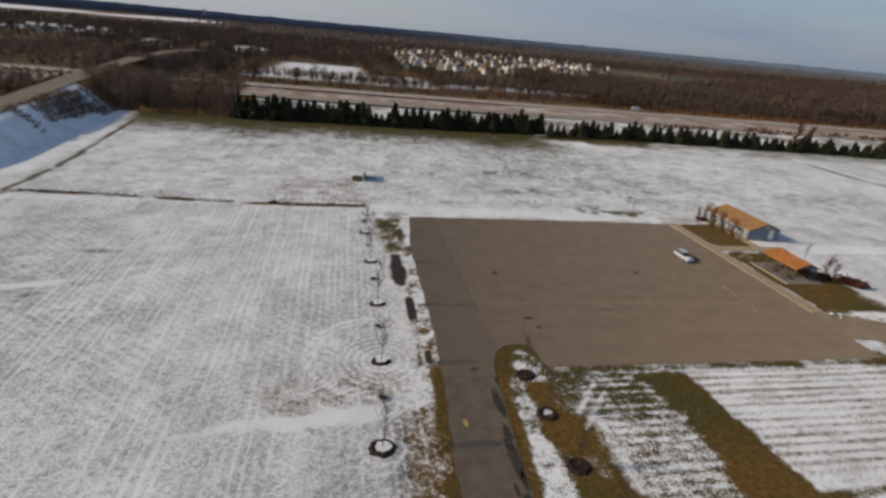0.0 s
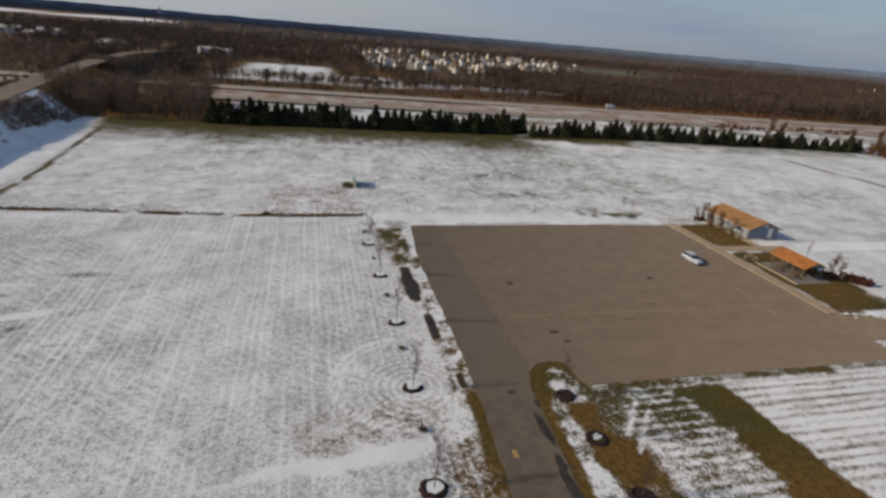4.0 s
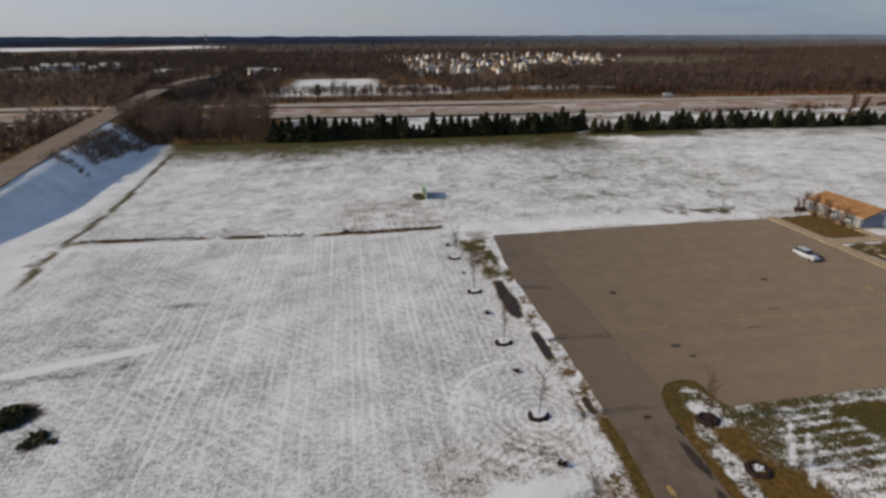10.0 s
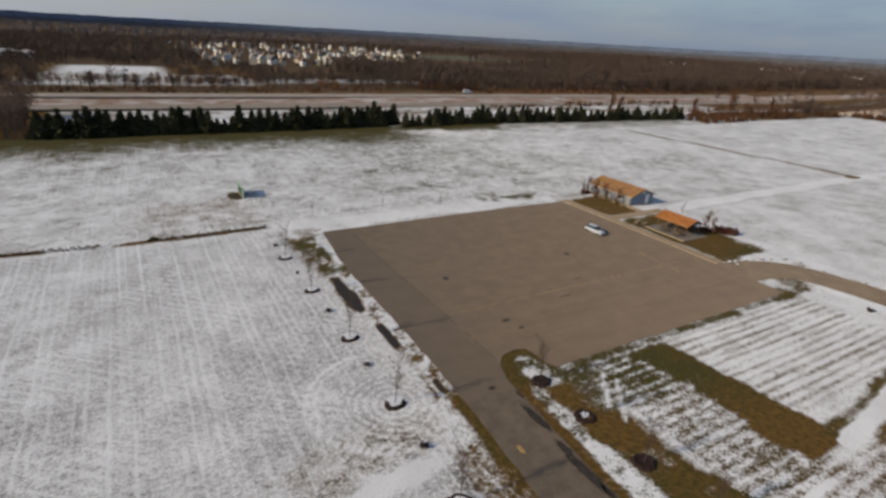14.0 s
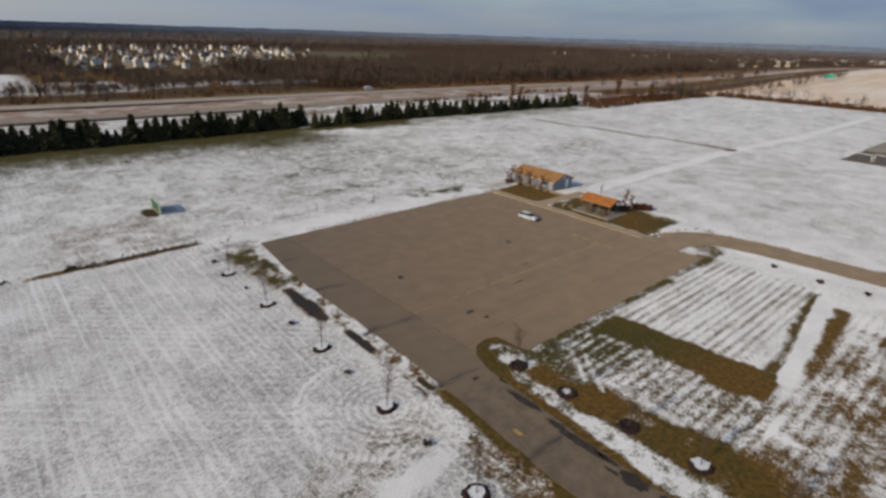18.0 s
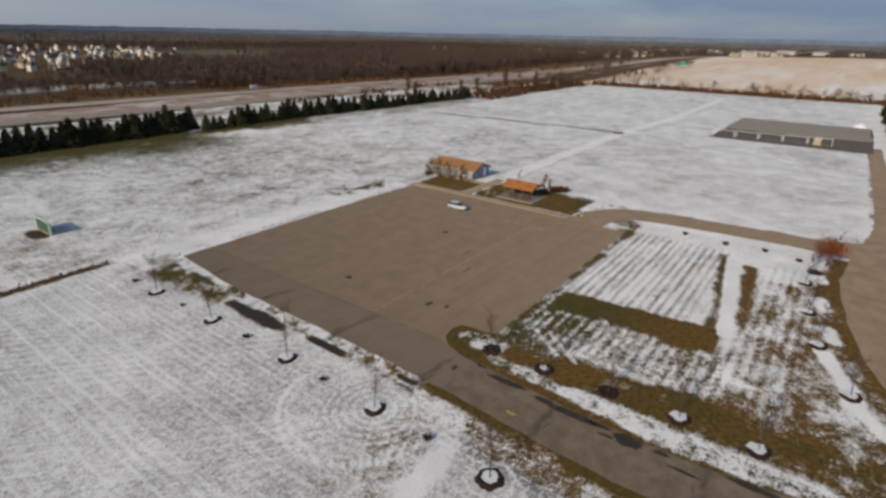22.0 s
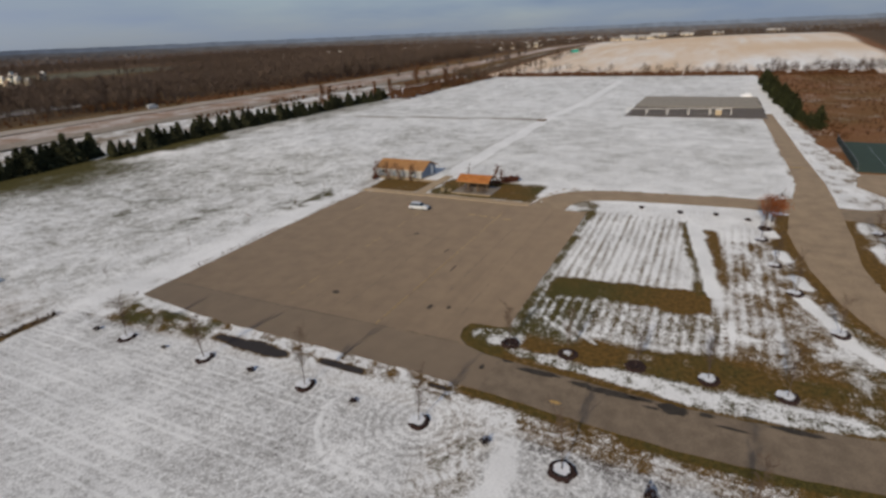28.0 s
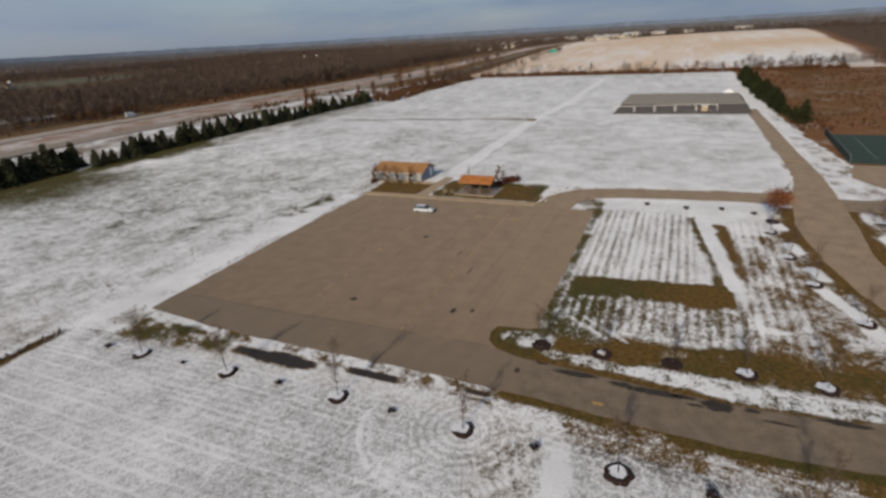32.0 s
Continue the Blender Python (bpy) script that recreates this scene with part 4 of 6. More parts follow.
# ---- plants ----
def grow(seed, tall, spread, trunk_r, levels=3, limbs=7, rise=0.55, first=0.22):
    """Branch pieces of a bare tree: rows of (ax, ay, az, bx, by, bz, ra, rb)."""
    rnd = random.Random(seed)
    out = []

    def shoot(a, d, length, r, level):
        n = 4 if level == 0 else 3
        p, q = Vector(a), Vector(d).normalized()
        for k in range(n):
            q = (q + Vector((rnd.uniform(-1, 1), rnd.uniform(-1, 1), rnd.uniform(-0.4, 0.7))) * (0.06 if level == 0 else 0.2)).normalized()
            e = p + q * length / n
            r1 = r * (1 - (k + 1) / n * 0.75)
            out.append((*p, *e, r * (1 - k / n * 0.75), r1))
            if level < levels:
                many = max(2, round(limbs / n)) if level == 0 else 2
                if level > 0 or (k + 1) / n > first:
                    for _ in range(many):
                        turn = rnd.uniform(0, 2 * math.pi)
                        away = Vector((math.cos(turn), math.sin(turn), rise + rnd.uniform(-0.2, 0.5)))
                        shoot(p + (e - p) * rnd.random(), away * 0.8 + q * 0.5, (tall * spread if level == 0 else length) * rnd.uniform(0.35, 0.62), r1 * 0.55, level + 1)
            p = e

    shoot((0, 0, -0.1), (rnd.uniform(-0.04, 0.04), rnd.uniform(-0.04, 0.04), 1), tall, trunk_r, 0)
    return np.array(out)


def prisms(rows, sides=3, least=0.0):
    """Tapered pieces as triangles."""
    a, b = rows[:, :3], rows[:, 3:6]
    ra, rb = np.maximum(rows[:, 6], least), np.maximum(rows[:, 7], least * 0.6)
    d = b - a
    d = d / np.linalg.norm(d, axis=1)[:, None].clip(1e-6)
    s = np.cross(d, np.where(np.abs(d[:, 2:3]) > 0.9, [[1.0, 0, 0]], [[0, 0, 1.0]]))
    s = s / np.linalg.norm(s, axis=1)[:, None].clip(1e-6)
    t = np.cross(d, s)
    tris = []
    for k in range(sides):
        a0, a1 = 2 * math.pi * k / sides, 2 * math.pi * (k + 1) / sides
        u0, u1 = s * math.cos(a0) + t * math.sin(a0), s * math.cos(a1) + t * math.sin(a1)
        p, q = a + u0 * ra[:, None], a + u1 * ra[:, None]
        v, w = b + u0 * rb[:, None], b + u1 * rb[:, None]
        tris += [np.stack([p, q, w], 1), np.stack([p, w, v], 1)]
    return np.concatenate(tris)


def bare_tree(name, seed, tall, spread, trunk_r, label, levels=3, limbs=8, least=0.012, material=None, group="", first=0.22):
    rows = grow(seed, tall, spread, trunk_r, levels, limbs, first=first)
    ob = empty(name, 0, 0, 0, label, "tree", group)
    child("trunk", triangles("trunk", prisms(rows[:4], 6), M_TRUNK), ob)
    child("crown", triangles("crown", prisms(rows[4:], 3, least), material or M_TWIG), ob)
    return ob


def conifer(name, seed, tall, wide, label, group, material=None, tiers=17, skirt=0.35, taper=0.70):
    """A spruce: a trunk and drooping boughs of many small needle clumps."""
    rnd = np.random.default_rng(seed)
    ob = empty(name, 0, 0, 0, label, "conifer", group)
    part("trunk", rodded((0, 0, -0.3), (0, 0, tall * 0.93), 0.16, 0.03, 7), M_TRUNK, ob)
    tris = []
    for k in range(tiers):
        f = k / (tiers - 1)
        z = skirt + (tall - skirt) * f
        reach = wide * (1 - f) ** taper * rnd.uniform(0.74, 1.14) + 0.12
        boughs = int(18 - 9 * f)
        for j in range(boughs):
            ang = rnd.uniform(0, 2 * math.pi)
            length = reach * rnd.uniform(0.7, 1.15)
            for m in range(7):
                u = (m + rnd.random()) / 7
                c = np.array([math.cos(ang) * length * u, math.sin(ang) * length * u, z - 0.32 * length * u + rnd.uniform(-0.12, 0.12)])
                size = (0.24 + 0.24 * (1 - u)) * (0.6 + 0.55 * (1 - f)) * wide / 2.4
                v = rnd.normal(0, 1, (3, 3)) * size
                v[:, 2] *= 0.75
                tris.append(c + v)
    child("crown", triangles("crown", np.array(tris), material or M_PINE), ob)
    return ob


def shrub(name, seed, wide, tall, label, material, blades=260, category="shrub", group="", squash=1.0):
    """A dense bush of many small leaf or twig pieces with an uneven outline."""
    rnd = np.random.default_rng(seed)
    ob = empty(name, 0, 0, 0, label, category, group)
    stems = [(0, 0, -0.05, *(rnd.uniform(-0.3, 0.3, 2) * wide), tall * rnd.uniform(0.5, 0.9), 0.03, 0.01) for _ in range(7)]
    child("stems", triangles("stems", prisms(np.array(stems)), M_TRUNK), ob)
    lobes = rnd.uniform(-0.33, 0.33, (7, 2)) * wide
    tris = []
    for _ in range(blades):
        lobe = lobes[rnd.integers(0, 7)]
        d = rnd.normal(0, 1, 3)
        d = d / np.linalg.norm(d) * rnd.random() ** 0.4
        c = np.array([lobe[0] + d[0] * wide * 0.27, (lobe[1] + d[1] * wide * 0.27) * squash, tall * (0.5 + 0.46 * d[2])])
        c[2] = max(c[2], 0.05)
        tris.append(c + rnd.normal(0, 0.07 + 0.055 * wide, (3, 3)) * (1, 1, 0.8))
    child("foliage", triangles("foliage", np.array(tris), material), ob)
    return ob


def brush(name, seed, spots, label, material, tall=(1.2, 2.6), twigs=26, kind="stuff", thick=0.035):
    """A thicket of bare stems that nobody could count."""
    rnd = np.random.default_rng(seed)
    spots = np.asarray(spots, float)
    n = len(spots)
    z = height(spots[:, 0], spots[:, 1])
    t = rnd.uniform(*tall, n)
    base = np.repeat(np.c_[spots, z], twigs, 0)
    hi = np.repeat(t, twigs) * rnd.uniform(0.5, 1.05, n * twigs)
    ang = rnd.uniform(0, 2 * math.pi, n * twigs)
    lean = rnd.uniform(0.05, 0.55, n * twigs) * hi
    start = base + np.c_[rnd.normal(0, 0.14, (n * twigs, 2)) * np.repeat(t, twigs)[:, None], rnd.random(n * twigs) * 0.35 * hi]
    top = base + np.c_[np.cos(ang) * lean, np.sin(ang) * lean, hi]
    side = np.c_[rnd.normal(0, 1, (n * twigs, 2)), np.zeros(n * twigs)]
    side = side / np.linalg.norm(side, axis=1)[:, None].clip(1e-6) * (thick * np.repeat(t, twigs) ** 0.6)[:, None]
    me = triangles(name, np.stack([start - side, start + side, top], 1), material)
    return tagged(new(name, me), label, "brush", kind=kind)


def woods(name, seed, spots, label, material, tall=(9, 14), blades=20, width=0.28):
    """Far bare woods: each tree a trunk and a crown of thin rising limbs."""
    rnd = np.random.default_rng(seed)
    spots = np.asarray(spots, float)
    n = len(spots)
    z = height(spots[:, 0], spots[:, 1])
    t = rnd.uniform(*tall, n) * (0.75 + 0.5 * value_noise(spots[:, 0], spots[:, 1], 45))
    base = np.c_[spots, z - 0.2]
    T = np.repeat(t, blades)
    B = np.repeat(base, blades, 0)
    m = n * blades
    d = rnd.normal(0, 1, (m, 3))
    d = d / np.linalg.norm(d, axis=1)[:, None] * (rnd.random((m, 1)) ** 0.4)
    lean = np.repeat(rnd.normal(0, 0.06, (n, 2)), blades, 0)
    tip = B + np.c_[(d[:, :2] * 0.30 + lean) * T[:, None], (0.60 + 0.40 * d[:, 2]) * T]
    out = d + rnd.normal(0, 0.45, (m, 3)) + (0, 0, 0.35)
    out = out / np.linalg.norm(out, axis=1)[:, None]
    start = tip - out * (T * rnd.uniform(0.14, 0.32, m))[:, None]
    side = rnd.normal(0, 1, (m, 3))
    side = side / np.linalg.norm(side, axis=1)[:, None] * (width * np.sqrt(T / 10))[:, None]
    crown = np.stack([start - side, start + side, tip], 1)
    wide = np.c_[np.full(n, 0.02), np.zeros((n, 2))] * t[:, None]
    stem = np.stack([base - wide, base + wide, base + np.c_[np.zeros((n, 2)), t * 0.8]], 1)
    me = triangles(name, np.concatenate([crown, stem]), material)
    return tagged(new(name, me), label, "woods", kind="stuff")


def scatter(seed, count, x0, x1, y0, y1, clump=0.0, size=60, keep=None):
    rnd = np.random.default_rng(seed)
    p = np.c_[rnd.uniform(x0, x1, count), rnd.uniform(y0, y1, count)]
    ok = np.ones(count, bool)
    if clump:
        ok &= value_noise(p[:, 0], p[:, 1], size) > clump
    if keep is not None:
        ok &= keep(p[:, 0], p[:, 1])
    return p[ok]


def put(ob, x, y, turn=0.0, size=1.0, tip=0.0):
    return copy_thing(ob, pose(x, y, h(x, y), tip, 0, turn) @ Matrix.Diagonal((size, size, size, 1)))


def stand(ob, x, y, turn=0.0, size=1.0):
    ob.matrix_world = pose(x, y, h(x, y), 0, 0, turn) @ Matrix.Diagonal((size, size, size, 1))
    return ob


# the long row of spruces before the highway
rnd = random.Random(11)
kinds = [conifer("spruce", 20 + k, tall, wide, "dark green spruce in a windbreak row", "windbreak spruces") for k, (tall, wide) in enumerate(((8.2, 4.1), (7.4, 3.9), (8.9, 4.3), (6.5, 3.8), (7.9, 3.8)))]
places = []
x = -44.0
while x < 78:
    places.append((x, 166.5 + 0.010 * (x + 44) + rnd.uniform(-1.0, 1.0), rnd.uniform(0.80, 1.12)))
    x += rnd.uniform(1.9, 3.1)
x = 79.5
while x < 236:
    places.append((x, 160.5 - 0.085 * (x - 79) + rnd.uniform(-1.2, 1.2), rnd.choice((0.68, 0.75, 0.82, 0.88, 0.95)) * (0.8 if x < 84 else 1.0) * (1 - 0.0012 * (x - 79))))
    x += rnd.uniform(1.8, 3.0)
for k, (px, py, s) in enumerate(places):
    if k < len(kinds):
        stand(kinds[k], px, py, rnd.uniform(0, 360), s)
    else:
        put(kinds[rnd.randrange(len(kinds))], px, py, rnd.uniform(0, 360), s)

# bare trees that stand among the last spruces
for k, (px, py, tall) in enumerate(((200, 164, 10.0), (208, 166, 8.0), (243, 158, 7.5), (286, 153, 12.0), (262, 160, 8.0), (318, 148, 8.5))):
    stand(bare_tree("hedge_tree", 140 + k, tall, 0.50, 0.16, "spreading bare tree at the end of the windbreak", 3, 30, 0.055, M_TWIG_WARM, "bare trees at the windbreak's end", 0.15), px, py)

# dark cedars beside the loop road
cedars = [conifer("cedar", 50 + k, tall, wide, "dense dark cedar beside the loop road", "roadside cedars", M_CEDAR, 13, 0.1, 0.32) for k, (tall, wide) in enumerate(((9.5, 4.4), (10.5, 4.7), (8.5, 4.3)))]
k = 0
x = 172.0
while x < 338:
    py = float(np.interp(x, [172, 199, 246, 338], [-53.0, -50.6, -48.6, -47.6])) + rnd.uniform(-1, 1)
    s = rnd.uniform(0.8, 1.15) * (0.6 if x < 196 else 1.0)
    if k < 3:
        stand(cedars[k], x, py, rnd.uniform(0, 360), s)
    else:
        put(cedars[rnd.randrange(3)], x, py, rnd.uniform(0, 360), s)
    k += 1
    x += rnd.uniform(2.2, 3.2)

# ---- planted saplings with mulch rings ----
def mulch_ring(seed, radius, label, filled, tall=0.28, disc=0.54, rag=0.07):
    """A raised ring of mulch, its bowl full of snow or bare."""
    rnd = random.Random(seed)
    ob = empty("mulch_ring", 0, 0, 0, label, "mulch ring", "mulch rings round the trees")
    n = 28
    profile = [(1.02, -0.02), (0.96, 0.10), (0.86, 0.20), (0.74, tall), (0.62, 0.20), (0.52, 0.12)]
    verts, faces = [], []
    wob = [1 + rnd.uniform(-0.09, 0.09) for _ in range(n)]
    # the snow lies on over the shaded side of the rim
    shade = [filled * max(0.0, math.cos(2 * math.pi * k / n - 0.9)) ** 0.6 for k in range(n)]
    for k in range(n):
        a = 2 * math.pi * k / n
        for r, z in profile:
            s = r * wob[k] * radius * rnd.uniform(0.97, 1.03) * (1 - 0.12 * shade[k])
            verts.append((math.cos(a) * s, math.sin(a) * s * 0.95, z * rnd.uniform(0.8, 1.15) * (1 - 0.92 * min(1, shade[k]))))
    m = len(profile)
    for k in range(n):
        for j in range(m - 1):
            a, b = k * m + j, ((k + 1) % n) * m + j
            faces.append((a, b, b + 1, a + 1))
    child("mulch", mesh_from("mulch", verts, faces, M_MULCH), ob)
    top = [(0, 0, 0.17 + 0.05 * filled)]
    for k in range(n):
        a = 2 * math.pi * k / n
        s = (disc + (1.06 - disc) * min(1, shade[k]) + rnd.uniform(-rag, rag)) * radius * wob[k]
        top.append((math.cos(a) * s, math.sin(a) * s * 0.95, 0.21 - 0.15 * min(1, shade[k])))
    fan = [(0, k + 1, (k + 1) % n + 1) for k in range(n)]
    child("snow" if filled > 0 else "bed", mesh_from("bed", top, fan, M_SNOW if filled > 0 else M_MULCH, True), ob)
    return ob


ring_snow = mulch_ring(1, 1.28, "raised ring of dark mulch with snow inside", 0.25)
ring_half = mulch_ring(2, 1.15, "raised ring of dark mulch half buried in snow", 0.85)
ring_lumps = mulch_ring(4, 1.15, "raised mound of dark mulch with lumps of snow", 0.05, 0.26, 0.36, 0.18)
ring_bare = mulch_ring(3, 1.15, "raised mound of dark bare mulch", 0.0)
sapling = [bare_tree("sapling", 70 + k, 5.2 + 0.4 * k, 0.44, 0.055, "slender bare young tree in a mulch ring", 3, 19, 0.0085, None, "young planted trees", 0.3) for k in range(3)]
TREES = [(-0.45, 41.0, 1), (0.0, 28.0, 1), (0.33, 13.68, 1), (0.0, 0.0, 1), (-0.7, -13.65, 0), (-0.6, -27.2, 0), (-0.4, -40.5, 1),
         (16.0, -3.5, 2), (16.2, -10.1, 3), (16.6, -17.2, 2), (16.9, -24.2, 1), (16.7, -31.0, 1), (61.2, -31.3, 1), (50.5, -32.4, 1), (41.3, -34.1, 1), (31.6, -37.5, 1), (23.9, -43.4, 1), (66.9, -32.2, 2), (69.9, -48.6, 1), (60.3, -48.4, 1), (50.1, -49.2, 1)]
used = {}
for k, (px, py, sort) in enumerate(TREES):
    ring = (ring_snow, ring_half, ring_bare, ring_lumps)[sort]
    place = (pose(px, py, h(px, py) - 0.02, 0, 0, rnd.uniform(-25, 25)) @ Matrix.Diagonal((1, 1, 1, 1)))
    if ring.name in used:
        copy_thing(ring, place)
    else:
        ring.matrix_world = place
        used[ring.name] = 1
    tree = sapling[k % 3]
    where = pose(px, py, h(px, py), 0, 0, rnd.uniform(0, 360))
    size = 1.0 if px < 5 else 0.85
    if k < 3:
        tree.matrix_world = where
    else:
        copy_thing(tree, where @ Matrix.Diagonal((size, size, size, 1)))

# empty rings, drifted over, between the ditch and the county road
for px, py, size in ((-75.0, 31.1, 0.95), (-73.6, 25.6, 1.1), (-72.6, 20.3, 1.05), (-71.0, 14.0, 1.1)):
    copy_thing(ring_half, pose(px, py, h(px, py) - 0.02, 0, 0, 165 + 10 * size) @ Matrix.Diagonal((size, size, size, 1)))

# low dead shrubs in small mulch patches between the saplings
low = shrub("dead_shrub", 5, 0.9, 0.45, "small dark dead shrub in a mulch patch", M_MULCH, 90, "shrub", "low shrubs between the trees")
SMALL = [(-0.6, 46.6, 0.9), (-0.3, 34.4, 0.7), (0.15, 21.0, 1.0), (0.05, 7.4, 0.9), (-0.2, -6.65, 1.1), (-0.75, -20.4, 1.35), (-0.6, -34.0, 1.2), (72.2, -11.4, 1.2), (71.2, -18.5, 1.3), (72.0, -24.6, 1.2), (70.5, -29.8, 1.2)]
for k, (px, py, s) in enumerate(SMALL):
    (stand if k == 0 else put)(low, px, py, 40 * k, s)

# the oak that kept its rust-red leaves
oak = bare_tree("oak_tree", 91, 5.2, 0.50, 0.10, "young oak with rust-red winter leaves", 3, 10, 0.012)
rn = np.random.default_rng(5)
d = rn.normal(0, 1, (1500, 3))
d = d / np.linalg.norm(d, axis=1)[:, None] * rn.random((1500, 1)) ** 0.45 * (2.5, 2.5, 1.8) * (0.8 + 0.4 * rn.random((1500, 1)))
child("leaves", triangles("leaves", (d + (0, 0, 3.2))[:, None, :] + rn.normal(0, 0.12, (1500, 3, 3)), M_OAK), oak)
stand(oak, 71.0, -33.4)

# bushes in the west field
bush = shrub("juniper_bush", 8, 5.2, 0.38, "low dark green juniper thicket in the snow", M_JUNIPER, 1800, "shrub", "", 0.62)
stand(bush, -51.0, 8.7, 14)
put(bush, -56.2, 9.8, 130, 0.62)
bush2 = shrub("juniper_bush", 9, 2.2, 0.22, "small dark creeping bush in the snow", M_JUNIPER, 300)
stand(bush2, -47.2, 4.5, 30)
put(bush2, -58.4, 17.2, 80, 0.9)
put(bush2, -45.4, 4.2, 120, 0.45)
put(bush2, -18.7, 57.0, 10, 0.8)

# young trees and tufts along the north side of the car park
whip = bare_tree("whip_tree", 97, 2.6, 0.5, 0.022, "thin bare whip of a tree beside the car park", 3, 9, 0.006, M_TWIG_WARM, "thin young trees along the car park", 0.25)
for k, (px, py, s) in enumerate(((9.7, 59.6, 0.9), (24.5, 59.0, 0.95), (37.5, 57.6, 1.0), (50.5, 57.0, 0.9), (62, 58, 1.0), (4.0, 68, 0.8))):
    (stand if k == 0 else put)(whip, px, py, 70 * k, s)
tuft = shrub("grass_tuft", 15, 1.1, 0.16, "tuft of dead dark grass in the snow", M_TWIG, 60, "grass tuft", "tufts along the car park edge")
spots = [(3.5 + 1.9 * k + rnd.uniform(-1.2, 1.2), 51.9 + rnd.uniform(-0.9, 1.2)) for k in range(24) if rnd.random() > 0.35]
for k, (px, py) in enumerate(spots):
    (stand if k == 0 else put)(tuft, px, py, rnd.uniform(0, 360), rnd.uniform(0.3, 0.7))
for k in range(14):
    put(tuft, float(np.interp(6 - 3.0 * k, [-39.6, -36, -32, -27, -16, -5, 7], [90, 86.4, 84.8, 84.8, 84.1, 82.9, 80.2])) + rnd.uniform(0.2, 0.8), 6 - 3.0 * k, rnd.uniform(0, 360), rnd.uniform(0.5, 1.2))

# ---- woods and thickets ----
brush("weed_strip", 31, (lambda a: np.c_[a, 56.6 + 3.4 * step(-a, 20, 66) + np.random.default_rng(1).normal(0, 0.45, len(a))][value_noise(a, 0 * a, 3.0) > 0.36])(np.linspace(-66, 0, 330)), "dead brown weeds along the field edge", M_TWIG, (0.25, 0.8), 10, thick=0.06)
brush("kerb_weeds", 39, (lambda a: np.c_[a, 51.3 + np.random.default_rng(11).normal(0, 0.35, len(a))][value_noise(a, 0 * a + 5, 2.2) > 0.42])(np.linspace(3, 66, 330)), "dead dark weeds along the car park's edge", M_TWIG, (0.15, 0.40), 8, thick=0.05)
brush("bank_brush", 32, np.concatenate([scatter(41, 1500, -97, -86, 112, 172, 0.45, 9), scatter(42, 900, -96, -88, 122, 158)]), "leafless brush on the snowy road bank", M_TWIG_WEST, (0.7, 1.9), 16, thick=0.018)
brush("roadside_brush", 33, scatter(43, 2600, -200, -108, -60, 300, 0.40, 20, lambda a, b: (a < county_x(b) - 9) & (b - highway_y(a) > 42) | (a < county_x(b) - 9) & (b - highway_y(a) < -44) & ((b > 158) | (a < -150) | (value_noise(a, b, 9) > 0.74))), "brown leafless brush west of the county road", M_TWIG, (1.5, 4.5), 22, thick=0.06)
brush("bridge_brush", 38, np.concatenate([scatter(83, 700, -134, -92, 266, 296), scatter(84, 700, -126, -88, 276, 400, 0.0, 20, lambda a, b: a > county_x(b) + 5.5)]), "leafless brush on the bank beyond the bridge", M_TWIG_WEST, (1.2, 3.2), 20, thick=0.05)
brush("highway_brush", 34, np.concatenate([scatter(44, 260, 150, 300, 200, 212, 0.5, 14), scatter(45, 1500, -60, 620, 256, 305, 0.35, 20, lambda a, b: b > highway_y(a) + 30)]), "russet brush along the highway", M_TWIG_WARM, (1.0, 3.0), 18, thick=0.08)
brush("east_hedgerow", 35, np.concatenate([np.c_[384 + np.random.default_rng(3).normal(0, 2.6, 900), np.random.default_rng(4).uniform(-110, 132, 900)], scatter(46, 420, 236, 372, 132, 156, 0.32, 12)]), "rust-brown hedgerow between snowy fields", M_TWIG_WARM, (1.4, 4.2), 22, thick=0.10)
brush("meadow_brush", 36, np.concatenate([scatter(47, 3200, 152, 384, -150, -52, 0.3, 18), scatter(48, 260, 158, 215, -60, -50)]), "rust-brown rough meadow growth", M_TWIG_WARM, (0.4, 1.5), 14, thick=0.06)
woods("corner_woods", 51, np.concatenate([scatter(61, 170, -92, -50, 166, 212, 0.34, 9), scatter(62, 60, -98, -78, 168, 208), scatter(90, 46, -106, -88, 176, 218, 0.0, 20, lambda a, b: a > county_x(b) + 5.5)]), "tall bare trees at the field corner", M_TWIG_WEST, (5, 17), 110, 0.060)
woods("west_woods", 52, np.concatenate([scatter(76, 420, -300, -122, 284, 400, 0.0, 20, lambda a, b: a < county_x(b) - 34), scatter(89, 230, -290, -122, 166, 222, 0.1, 20), scatter(85, 110, -210, -112, 40, 205, 0.3, 24, lambda a, b: a < county_x(b) - 9), scatter(63, 4200, -520, -118, -120, 460, 0.30, 40, lambda a, b: (a < county_x(b) - 14) & ((b - highway_y(a) > 31) | (b - highway_y(a) < -62)))]), "bare brown woods west of the county road", M_TWIG_WEST, (7, 12), 50, 0.24)


def north_ok(a, b):
    free = np.abs(b - highway_y(a)) > 42
    free &= ~((a > county_x(b) - 34) & (a < county_x(b) + 22) & (b < 430))
    free &= ~((a > -64) & (a < 12) & (b > 340) & (b < 474))
    free &= ~((a > -75) & (a < 62) & (b > 318) & (b < 400) & (value_noise(a, b, 16) < 0.6))
    free &= ~((a > 50) & (a < 420) & (b > 470) & (b < 960) & (value_noise(a, b, 34) < 0.80))
    free &= ~((a > 290) & (a < 650) & (b > 660) & (b < 900))
    return free


